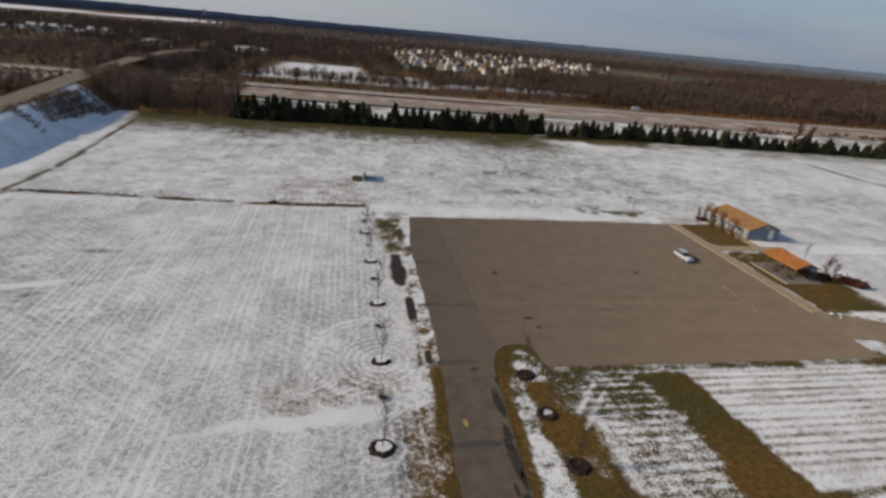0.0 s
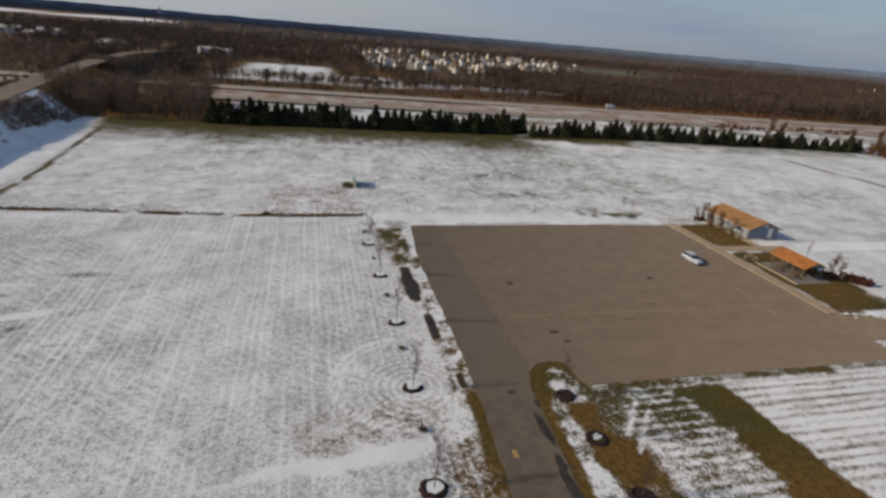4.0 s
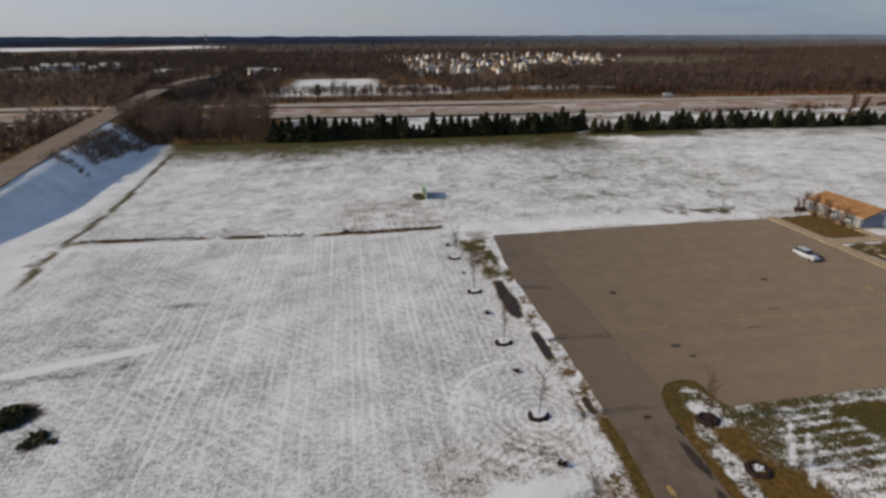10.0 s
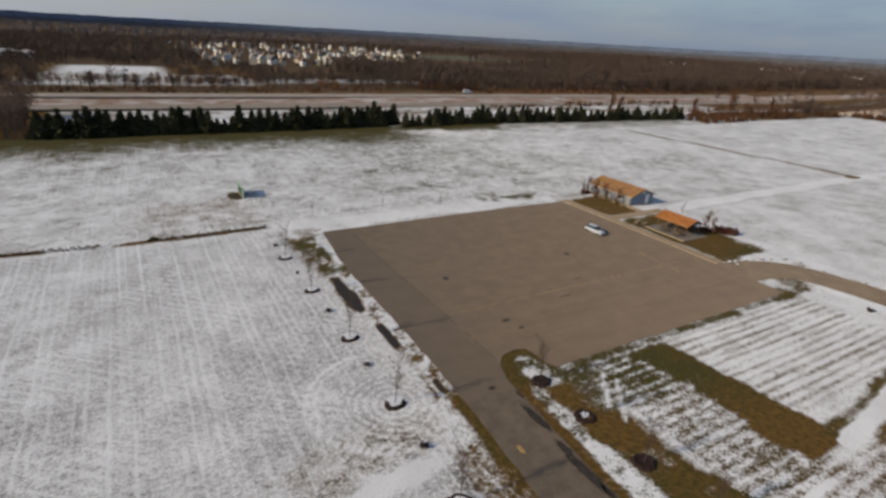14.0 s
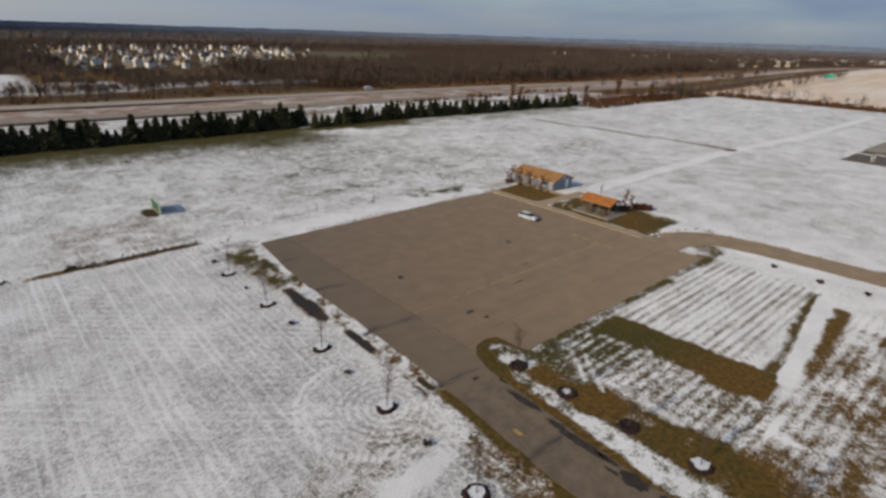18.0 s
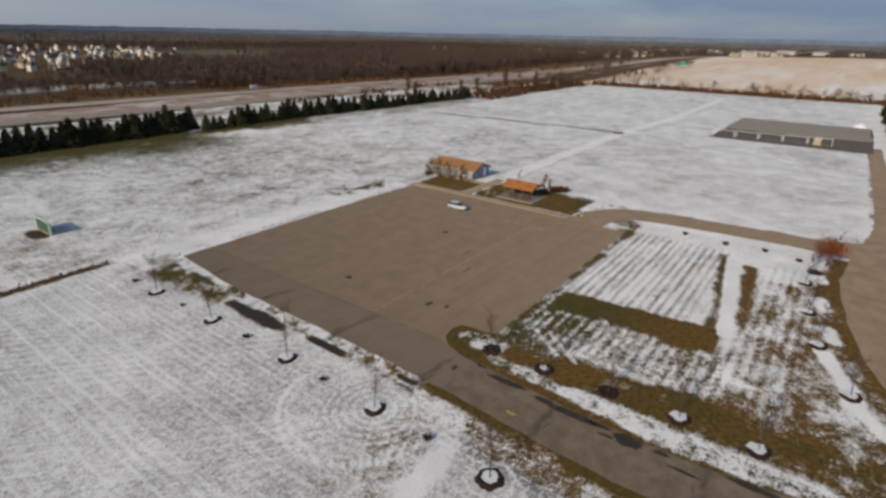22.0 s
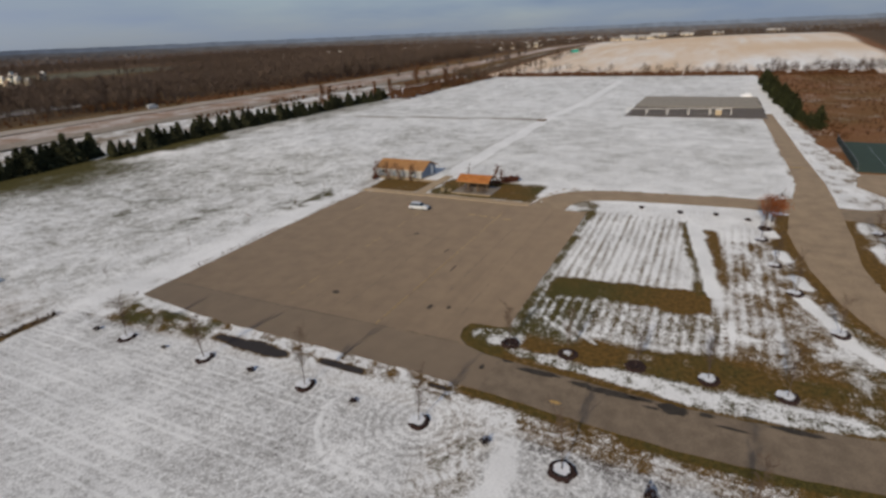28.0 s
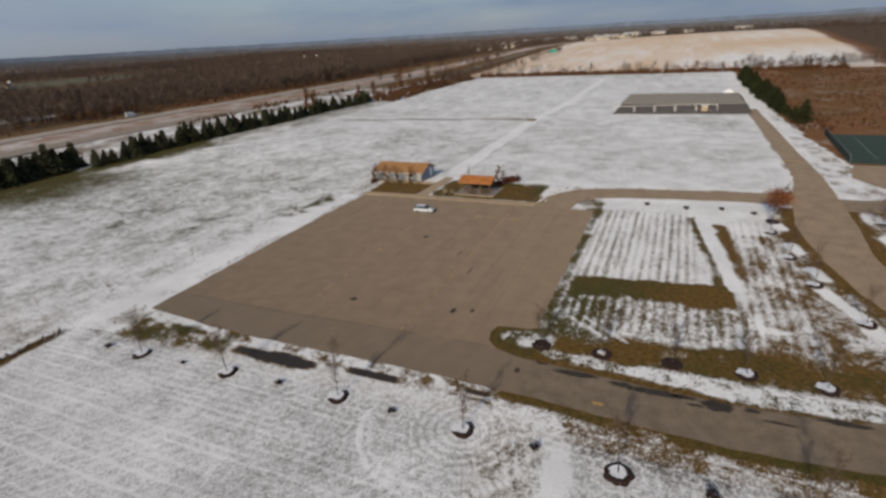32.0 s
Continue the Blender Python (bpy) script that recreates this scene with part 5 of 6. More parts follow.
woods("highway_woods", 53, scatter(64, 3600, 150, 800, 272, 560, 0.10, 30, north_ok), "bare grey-brown woods beyond the highway", M_TWIG_FAR, (11, 16), 66, 0.15)
woods("near_north_woods", 54, np.concatenate([scatter(65, 2600, -130, 200, 290, 620, 0.36, 36, north_ok), scatter(75, 420, -150, -84, 278, 400, 0.0, 20, lambda a, b: (a < county_x(b) - 7) | (a > county_x(b) + 24))]), "scattered bare trees beyond the highway", M_TWIG_FAR, (6, 11), 44, 0.20)
woods("middle_woods", 55, np.concatenate([scatter(66, 11000, -700, 1500, 540, 1250, 0.27, 60, north_ok), scatter(67, 2600, -800, -120, 420, 900, 0.25, 50, lambda a, b: ~((a > -375) & (a < -255) & (b > 470) & (b < 730)))]), "wide bare woods in the distance", M_TWIG_FAR, (9, 14), 26, 0.36)
woods("east_woods", 56, scatter(68, 2200, 330, 1500, 165, 560, 0.24, 50, lambda a, b: (np.abs(b - highway_y(a)) > 30) & (b > 150 + 0.10 * (a - 330))), "bare woods along the highway to the east", M_TWIG_FAR, (8, 13), 30, 0.34)
M_GINGER = per_piece("ginger_twigs", (0.13, 0.058, 0.022), (0.26, 0.125, 0.05))
woods("ginger_thicket", 61, np.concatenate([scatter(86, 34, 150, 206, 288, 304, 0.25, 9), scatter(87, 26, -6, 44, 318, 334), scatter(88, 12, 88, 104, 300, 312)]), "ginger-brown thicket beyond the highway", M_GINGER, (4, 7), 90, 0.12)
woods("highway_edge_trees", 62, np.concatenate([scatter(91, 260, 330, 760, 118, 172, 0.25, 18, lambda a, b: np.abs(b - (150 - 0.12 * (a - 330))) < 13), scatter(92, 420, 620, 1150, 240, 420, 0.2, 40, lambda a, b: np.abs(b - highway_y(a)) > 36)]), "bare trees along the highway's bend", M_TWIG, (6, 11), 60, 0.16)
woods("corner_hedge", 60, scatter(82, 170, 226, 380, 136, 166, 0.25, 12), "russet bare hedge where the windbreak ends", M_TWIG_WARM, (3, 7.5), 60, 0.10)
woods("field_edge_trees", 59, np.concatenate([scatter(77, 110, -78, 62, 316, 346, 0.2, 9), scatter(78, 40, -10, 60, 350, 400, 0.3, 12)]), "low russet trees before a snowy field", M_TWIG_WARM, (3.5, 7), 46, 0.16)
woods("hedge_trees", 57, np.concatenate([scatter(79, 60, 382, 392, -110, 30), scatter(80, 400, 985, 1450, -420, 240, 0.2, 60), scatter(81, 1700, 400, 1500, -900, -150, 0.15, 60, lambda a, b: b < -158 - 0.07 * (a - 392)), np.c_[386 + np.random.default_rng(8).normal(0, 2, 40), np.random.default_rng(9).uniform(-130, 120, 40)], scatter(69, 30, 300, 372, 126, 150), scatter(72, 190, 384, 425, -330, -55)]), "single bare trees in the far hedgerow", M_TWIG, (6, 12), 70, 0.09)
# twigs paled and greyed: the air's haze is painted into their colour
M_HAZE = per_piece("haze_tinted_twigs", (0.115, 0.107, 0.112), (0.175, 0.155, 0.152))
woods("far_woods", 58, np.concatenate([scatter(70, 9000, -2600, 3400, 1150, 2600, 0.34, 160, lambda a, b: ~((a > -1500) & (a < -420) & (b > 1150) & (b < 2700) & (np.abs(a + 0.42 * b + 20) < 150 + 0.12 * b))), scatter(71, 3500, 1450, 3600, -1500, 1150, 0.34, 160), scatter(73, 1800, -2600, -500, 100, 1150, 0.3, 90), scatter(74, 900, 950, 1500, -900, -330, 0.3, 90)]), "far bare woods with haze tinted into the twigs", M_HAZE, (11, 17), 9, 1.7)


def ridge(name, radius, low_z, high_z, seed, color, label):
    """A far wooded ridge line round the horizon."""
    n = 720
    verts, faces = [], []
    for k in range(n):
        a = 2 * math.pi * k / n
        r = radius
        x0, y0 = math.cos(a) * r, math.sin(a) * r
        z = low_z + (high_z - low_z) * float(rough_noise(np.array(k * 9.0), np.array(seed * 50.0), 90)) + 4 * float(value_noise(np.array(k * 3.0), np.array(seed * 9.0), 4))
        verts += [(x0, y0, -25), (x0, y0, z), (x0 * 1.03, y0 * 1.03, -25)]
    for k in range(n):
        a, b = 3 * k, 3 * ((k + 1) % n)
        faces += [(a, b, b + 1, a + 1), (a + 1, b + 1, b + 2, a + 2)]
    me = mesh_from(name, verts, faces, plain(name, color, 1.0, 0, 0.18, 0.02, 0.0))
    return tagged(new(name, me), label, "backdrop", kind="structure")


# the blue of both ridges is distance haze put into their colour
ridge("backdrop_near_ridge", 3000, 12, 24, 3, (0.120, 0.125, 0.150), "wooded rise tinted blue for distance haze")
ridge("backdrop_far_ridge", 4300, 34, 44, 5, (0.150, 0.190, 0.270), "far wooded horizon tinted blue for distance haze")

# ---- buildings ----
M_ORANGE = Net("orange_shingles")
_x, _y, _z = M_ORANGE.axes()
_c = M_ORANGE.mix(M_ORANGE.ramp(M_ORANGE.add(M_ORANGE.mul(M_ORANGE.random(), 0.7), M_ORANGE.mul(M_ORANGE.noise(1.5, 4), 0.3)), 0.15, 0.85), (0.29, 0.147, 0.062), (0.38, 0.208, 0.090))
M_ORANGE = M_ORANGE.done(_c, 0.85, 0, 0.2)
M_ORANGE_BRIGHT = Net("bright_orange_shingles")
_c = M_ORANGE_BRIGHT.mix(M_ORANGE_BRIGHT.ramp(M_ORANGE_BRIGHT.add(M_ORANGE_BRIGHT.mul(M_ORANGE_BRIGHT.random(), 0.7), M_ORANGE_BRIGHT.mul(M_ORANGE_BRIGHT.noise(1.5, 4), 0.3)), 0.15, 0.85), (0.34, 0.125, 0.034), (0.45, 0.18, 0.055))
M_ORANGE_BRIGHT = M_ORANGE_BRIGHT.done(_c, 0.85, 0, 0.2)
M_BLUEGREY = plain("blue_grey_siding", (0.20, 0.235, 0.30), 0.7, 0, 0.12, 1.5)
M_CREAM = plain("pale_siding_boards", (0.21, 0.232, 0.275), 0.7, 0, 0.15, 1.2)
M_WHITE = plain("white_paint", (0.74, 0.73, 0.70), 0.6, 0, 0.08, 2.0)
M_DARK = plain("dark_opening", (0.02, 0.021, 0.024), 0.3, 0, 0.2, 2.0)
M_WOOD = plain("weathered_timber", (0.16, 0.11, 0.07), 0.85, 0, 0.3, 4.0)
M_PATIO = plain("grey_patio", (0.24, 0.21, 0.185), 0.9, 0, 0.2, 1.0)
M_DARKWOOD = plain("dark_timber", (0.06, 0.042, 0.032), 0.85, 0, 0.3, 3.0)
M_GOAL = plain("weathered_white_steel", (0.74, 0.72, 0.69), 0.6, 0, 0.1, 2.0)
M_STEEL = plain("painted_steel", (0.42, 0.43, 0.45), 0.45, 0.6, 0.15, 3.0)
M_GLASS = Net("window_glass").done((0.03, 0.04, 0.05), 0.06, 0.0, 0.8)
M_GREEN = plain("dark_green_board", (0.045, 0.10, 0.07), 0.7, 0, 0.2, 1.0)
M_PALEGREEN = plain("pale_green_trim", (0.46, 0.56, 0.46), 0.7, 0, 0.12, 1.5)


def shingle_mesh(w, d, material):
    return mesh_from("shingle", [(-w / 2, 0, 0.0), (w / 2, 0, 0.0), (w / 2, d, 0.0), (-w / 2, d, 0.0), (-w / 2, 0, 0.03), (w / 2, 0, 0.03), (w / 2, d, 0.012), (-w / 2, d, 0.012)],
                     [(4, 5, 6, 7), (0, 1, 5, 4), (1, 2, 6, 5), (3, 0, 4, 7)], material)


def roof_side(roof, x_eave, z_eave, x_ridge, z_ridge, y0, y1, rows, cols, seed, material=None):
    """Courses of shingle strips up one slope of a roof that runs along y."""
    rnd = random.Random(seed)
    run, rise = x_ridge - x_eave, z_ridge - z_eave
    slope = math.hypot(run, rise)
    w, d = (y1 - y0) / cols, slope / rows
    me = shingle_mesh(w * 0.985, d * 1.12, material or M_ORANGE)
    up = Vector((run, 0, rise)).normalized()
    along = Vector((0, -1 if run > 0 else 1, 0))
    nrm = along.cross(up)
    for r in range(rows):
        for c in range(cols):
            f = r / rows
            o = Vector((x_eave + run * f, y0 + w * (c + 0.5), z_eave + rise * f)) + nrm * 0.05
            ob = new("shingle", me)
            ob.parent = roof
            m = Matrix((along, up, nrm)).transposed().to_4x4()
            m.translation = o + nrm * rnd.uniform(0, 0.012)
            ob.matrix_local = m


def gable_roof(parent, x0, x1, y0, y1, z_eave, z_ridge, over, thick=0.16):
    xm = (x0 + x1) / 2
    k = (z_ridge - z_eave) / (xm - x0)
    a, b = x0 - over, x1 + over
    za = z_eave - over * k
    v = []
    for y in (y0 - over, y1 + over):
        v += [(a, y, za), (xm, y, z_ridge), (b, y, za), (a, y, za - thick), (xm, y, z_ridge - thick), (b, y, za - thick)]
    f = [(0, 1, 7, 6), (1, 2, 8, 7), (3, 9, 10, 4), (4, 10, 11, 5), (0, 6, 9, 3), (2, 5, 11, 8), (0, 3, 4, 1), (1, 4, 5, 2), (6, 7, 10, 9), (7, 8, 11, 10)]
    roof = child("roof", mesh_from("roof", v, f, M_ORANGE), parent, "orange shingle roof")
    return roof, a, b, za, xm


def clubhouse():
    X0, X1, Y0, Y1, ZE, ZR = 79.4, 86.8, 41.2, 54.0, 2.42, 3.80
    ob = empty("park_building", 83.5, 47, 0, "blue-grey park building with an orange shingle roof", "building")
    o = Matrix.Translation((-83.5, -47, 0))

    def local(bm):
        bm.transform(o)
        return bm

    part("foundation", local(boxed(X0 - 0.1, X1 + 0.1, Y0 - 0.1, Y1 + 0.1, -0.2, 0.22, 0.02)), M_CONCRETE, ob)
    wall = part("wall", local(boxed(X0, X1, Y0, Y1, 0.22, ZE, 0.01)), M_BLUEGREY, ob, "blue-grey lap siding")
    for gy, name in ((Y0, "gable"), (Y1, "gable")):
        xm = (X0 + X1) / 2
        v = [(X0, gy, ZE), (X1, gy, ZE), (xm, gy, ZR - 0.15), (X0, gy + (0.1 if gy == Y0 else -0.1), ZE), (X1, gy + (0.1 if gy == Y0 else -0.1), ZE), (xm, gy + (0.1 if gy == Y0 else -0.1), ZR - 0.15)]
        g = mesh_from("gable", [(a - 83.5, b - 47, c) for a, b, c in v], [(0, 1, 2), (5, 4, 3), (0, 3, 4, 1)], M_BLUEGREY)
        child(name, g, ob)
    # lap siding boards on the two seen walls
    lap_w = mesh_from("board", [(0, 0, 0), (-0.03, 0, 0), (-0.008, 0, 0.2), (0, 0, 0.2), (0, 12.8, 0), (-0.03, 12.8, 0), (-0.008, 12.8, 0.2), (0, 12.8, 0.2)], [(1, 5, 6, 2), (0, 1, 2, 3), (4, 7, 6, 5), (0, 4, 5, 1)], M_CREAM)
    lap_s = mesh_from("board", [(0, 0, 0), (0, -0.03, 0), (0, -0.008, 0.2), (0, 0, 0.2), (7.4, 0, 0), (7.4, -0.03, 0), (7.4, -0.008, 0.2), (7.4, 0, 0.2)], [(1, 2, 6, 5), (0, 3, 2, 1), (4, 5, 6, 7), (0, 1, 5, 4)], M_BLUEGREY)
    for k in range(10):
        b = child("board", lap_w, wall)
        b.location = (X0 - 83.5, Y0 - 47, 0.3 + 0.2 * k)
        b = child("board", lap_s, wall)
        b.location = (X0 - 83.5, Y0 - 47, 0.3 + 0.2 * k)
    roof, a, b, za, xm = gable_roof(ob, X0 - 83.5, X1 - 83.5, Y0 - 47, Y1 - 47, ZE, ZR, 0.55)
    roof_side(roof, a, za, xm, ZR, Y0 - 47.55, Y1 - 46.45, 9, 13, 1)
    roof_side(roof, b, za, xm, ZR, Y0 - 47.55, Y1 - 46.45, 9, 13, 2)
    part("ridge_cap", local(boxed((X0 + X1) / 2 - 0.14, (X0 + X1) / 2 + 0.14, Y0 - 0.55, Y1 + 0.55, ZR + 0.03, ZR + 0.10, 0.03)), M_ORANGE, roof)
    for side in (a, b):
        part("gutter", boxed(side - 0.06, side + 0.06, Y0 - 47.5, Y1 - 46.5, za - 0.12, za - 0.01, 0.02), M_WHITE, roof, "white gutter")
    # west front: doors, windows and white posts
    for k, (py, w, z0, z1, kind) in enumerate(((42.3, 0.9, 0.25, 2.25, "door"), (44.1, 1.3, 1.0, 2.2, "window"), (45.8, 0.95, 0.25, 2.25, "door"), (48.0, 1.3, 1.0, 2.2, "window"), (50.2, 0.95, 0.25, 2.25, "door"), (52.3, 1.3, 1.0, 2.2, "window"))):
        f = part(kind, local(boxed(X0 - 0.06, X0 + 0.02, py - w / 2 - 0.09, py + w / 2 + 0.09, z0 - (0.09 if kind == "window" else 0), z1 + 0.09, 0.01)), M_WHITE, ob, "white framed " + kind)
        part("pane" if kind == "window" else "leaf", local(boxed(X0 - 0.075, X0 - 0.05, py - w / 2, py + w / 2, z0, z1, 0.0)), M_GLASS if kind == "window" else M_STEEL, f)
        if kind == "window":
            part("glazing_bar", local(boxed(X0 - 0.09, X0 - 0.07, py - 0.03, py + 0.03, z0, z1)), M_WHITE, f)
            part("sill", local(boxed(X0 - 0.14, X0 - 0.02, py - w / 2 - 0.12, py + w / 2 + 0.12, z0 - 0.13, z0 - 0.06, 0.01)), M_WHITE, f)
        else:
            part("handle", local(rodded((X0 - 0.12, py + w * 0.36, 1.15), (X0 - 0.12, py + w * 0.36, 1.3), 0.02)), M_STEEL, f)
    for k in range(5):
        py = Y0 + 0.3 + 3.05 * k
        part("porch_post", local(boxed(X0 - 0.50, X0 - 0.36, py - 0.07, py + 0.07, 0.0, ZE - 0.22, 0.01)), M_WHITE, ob, "white porch post")
    # gable end: a pale door and a vent
    g = part("door", local(boxed(84.2, 85.35, Y0 - 0.08, Y0 + 0.02, 0.25, 2.35, 0.01)), M_WHITE, ob, "pale grey service door")
    part("handle", local(rodded((84.4, Y0 - 0.12, 1.15), (84.4, Y0 - 0.12, 1.3), 0.02)), M_STEEL, g)
    v = part("gable_vent", local(boxed(83.1, 83.9, Y0 - 0.06, Y0 + 0.01, 2.6, 3.15, 0.01)), M_WHITE, ob)
    for k in range(5):
        part("slat", local(boxed(83.17, 83.83, Y0 - 0.085, Y0 - 0.05, 2.65 + 0.1 * k, 2.70 + 0.1 * k)), M_STEEL, v)
    return ob


def pavilion():
    X0, X1, Y0, Y1, ZE, ZR = 73.2, 77.6, 21.5, 28.5, 2.45, 3.32
    cx, cy = (X0 + X1) / 2, (Y0 + Y1) / 2
    ob = empty("picnic_shelter", cx, cy, 0, "open picnic shelter with an orange shingle roof", "shelter")
    part("slab", boxed(-4.4, 2.9, -5.0, 4.3, -0.2, 0.10, 0.03), M_PATIO, ob, "grey concrete patio slab")
    part("slab_edge", boxed(-4.7, -4.4, -5.0, 4.3, -0.2, 0.14, 0.02), M_CONCRETE, ob)
    part("back_wall", boxed(1.2, 1.35, -2.9, 2.6, 0.10, 1.9, 0.01), M_DARKWOOD, ob, "dark timber back wall")
    roof, a, b, za, xm = gable_roof(ob, X0 - cx, X1 - cx, Y0 - cy, Y1 - cy, ZE, ZR, 0.45)
    roof_side(roof, a, za, xm, ZR, Y0 - cy - 0.45, Y1 - cy + 0.45, 6, 9, 3, M_ORANGE_BRIGHT)
    roof_side(roof, b, za, xm, ZR, Y0 - cy - 0.45, Y1 - cy + 0.45, 6, 9, 4, M_ORANGE_BRIGHT)
    part("ridge_cap", boxed(-0.12, 0.12, Y0 - cy - 0.45, Y1 - cy + 0.45, ZR + 0.03, ZR + 0.09, 0.03), M_ORANGE_BRIGHT, roof)
    for k in range(4):
        y = Y0 - cy + 0.15 + k * (Y1 - Y0 - 0.3) / 3
        for x in (X0 - cx + 0.12, X1 - cx - 0.12):
            part("post", boxed(x - 0.09, x + 0.09, y - 0.09, y + 0.09, 0.1, ZE - 0.05, 0.01), M_WOOD, ob)
        part("tie_beam", boxed(X0 - cx, X1 - cx, y - 0.06, y + 0.06, ZE - 0.24, ZE - 0.06, 0.01), M_WOOD, ob)
    for x in (X0 - cx, X1 - cx):
        part("eave_beam", boxed(x - 0.07, x + 0.07, Y0 - cy, Y1 - cy, ZE - 0.22, ZE - 0.04, 0.01), M_WHITE, ob, "white eave beam")
    for y in (Y0 - cy, Y1 - cy):
        part("gable_board", bm_tri((X0 - cx, y, ZE - 0.05), (X1 - cx, y, ZE - 0.05), (0, y, ZR - 0.2), 0.05), M_BLUEGREY, ob, "blue-grey gable boarding")
    return ob


def bm_tri(a, b, c, thick):
    bm = bmesh.new()
    f = [bm.verts.new(p) for p in (a, b, c)]
    g = [bm.verts.new((p[0], p[1] + thick, p[2])) for p in (a, b, c)]
    bm.faces.new(f)
    bm.faces.new(g[::-1])
    for i in range(3):
        j = (i + 1) % 3
        bm.faces.new((f[i], g[i], g[j], f[j]))
    bmesh.ops.recalc_face_normals(bm, faces=bm.faces)
    return bm


def picnic_table():
    ob = empty("picnic_table", 0, 0, 0, "dark weathered picnic table under the shelter", "table", "picnic tables under the shelter")
    for k in range(5):
        part("top_plank", boxed(-0.36 + 0.145 * k, -0.23 + 0.145 * k, -0.95, 0.95, 0.70, 0.745, 0.008), M_WOOD, ob)
    for x in (-0.72, 0.72):
        part("bench", boxed(x - 0.13, x + 0.13, -0.95, 0.95, 0.41, 0.455, 0.008), M_WOOD, ob)
    for y in (-0.65, 0.65):
        part("cross_bar", boxed(-0.8, 0.8, y - 0.03, y + 0.03, 0.36, 0.41), M_WOOD, ob)
        for s in (-1, 1):
            part("leg", rodded((s * 0.58, y, 0.0), (s * 0.25, y, 0.70), 0.045, 0.045, 4), M_WOOD, ob)
    return ob


clubhouse()
pavilion()
table = picnic_table()
for k, (px, py, turn) in enumerate(((74.3, 23.6, 4), (72.2, 22.6, -3), (74.4, 27.2, 2), (72.0, 25.6, 10))):
    m = pose(px, py, 0.10, 0, 0, turn)
    if k == 0:
        table.matrix_world = m
    else:
        copy_thing(table, m)


def estate_car():
    """A white estate car; x across, y along with the nose to -y."""
    paint = Net("white_car_paint").done((0.56, 0.57, 0.60), 0.25, 0.0, 0.6)
    tyre = plain("tyre", (0.018, 0.018, 0.018), 0.9, 0, 0.2, 6)
    ob = empty("estate_car", 0, 0, 0, "white estate car parked on the asphalt", "car")
    sections = [(-2.28, 0.30, 0.62, 0.62), (-2.2, 0.22, 0.78, 0.80), (-1.6, 0.20, 0.90, 0.87), (-0.95, 0.20, 0.98, 0.88), (0.2, 0.20, 1.0, 0.89), (1.5, 0.22, 1.0, 0.88), (2.1, 0.28, 0.98, 0.84), (2.28, 0.36, 0.86, 0.74)]
    bm = bmesh.new()
    rings = []
    for y, lo, hi, half in sections:
        rings.append([bm.verts.new(p) for p in ((-half * 0.92, y, lo), (-half, y, (lo + hi) / 2), (-half * 0.93, y, hi), (0, y, hi + 0.03), (half * 0.93, y, hi), (half, y, (lo + hi) / 2), (half * 0.92, y, lo), (0, y, lo - 0.02))])
    for p, q in zip(rings, rings[1:]):
        for i in range(8):
            bm.faces.new((p[i], q[i], q[(i + 1) % 8], p[(i + 1) % 8]))
    bm.faces.new(rings[0][::-1])
    bm.faces.new(rings[-1])
    bmesh.ops.recalc_face_normals(bm, faces=bm.faces)
    for f in bm.faces:
        f.smooth = True
    body = part("body", bm, paint, ob)
    bm = bmesh.new()
    low = [(-1.15, 0.80), (-0.35, 0.82), (1.2, 0.82), (2.12, 0.80)]
    roofp = [(-0.30, 0.62), (0.15, 0.66), (1.2, 0.66), (1.75, 0.60)]
    a = [[bm.verts.new((s * half, y, 0.99)) for s in (-1, 1)] for y, half in low]
    b = [[bm.verts.new((s * half, y, 1.50 if 0 < i < 3 else 1.46)) for s in (-1, 1)] for i, (y, half) in enumerate(roofp)]
    for i in range(3):
        bm.faces.new((a[i][0], a[i + 1][0], b[i + 1][0], b[i][0]))
        bm.faces.new((a[i][1], b[i][1], b[i + 1][1], a[i + 1][1]))
        bm.faces.new((b[i][0], b[i + 1][0], b[i + 1][1], b[i][1]))
    bm.faces.new((a[0][0], b[0][0], b[0][1], a[0][1]))
    bm.faces.new((a[3][0], a[3][1], b[3][1], b[3][0]))
    bmesh.ops.recalc_face_normals(bm, faces=bm.faces)
    cabin = part("cabin", bm, M_GLASS, body, "dark tinted glass")
    part("roof", boxed(-0.63, 0.63, -0.28, 1.72, 1.48, 1.54, 0.03), paint, body)
    for s in (-1, 1):
        part("roof_rail", rodded((s * 0.55, -0.2, 1.57), (s * 0.55, 1.6, 1.57), 0.02), M_STEEL, body)
        part("wing_mirror", boxed(s * 0.98 - 0.08, s * 0.98 + 0.08, -0.75, -0.62, 0.98, 1.12, 0.02), paint, body)
        part("headlight", boxed(s * 0.62 - 0.14, s * 0.62 + 0.14, -2.27, -2.16, 0.60, 0.74, 0.03), M_STEEL, body)
        part("tail_light", boxed(s * 0.66 - 0.10, s * 0.66 + 0.10, 2.18, 2.285, 0.66, 0.92, 0.02), plain("red_lens", (0.3, 0.02, 0.02), 0.3, 0, 0.1, 4), body)
        for y in (-1.42, 1.38):
            w = part("wheel", rodded((s * 0.68, y, 0.325), (s * 0.89, y, 0.325), 0.325, 0.325, 20), tyre, ob)
            part("rim", rodded((s * 0.80, y, 0.325), (s * 0.90, y, 0.325), 0.20, 0.19, 14), M_STEEL, w)
    for y in (-2.29, 2.29):
        part("bumper", boxed(-0.7, 0.7, y - 0.05, y + 0.05, 0.32, 0.5, 0.03), plain("bumper", (0.05, 0.05, 0.05), 0.6, 0, 0.2, 4), body)
    return ob


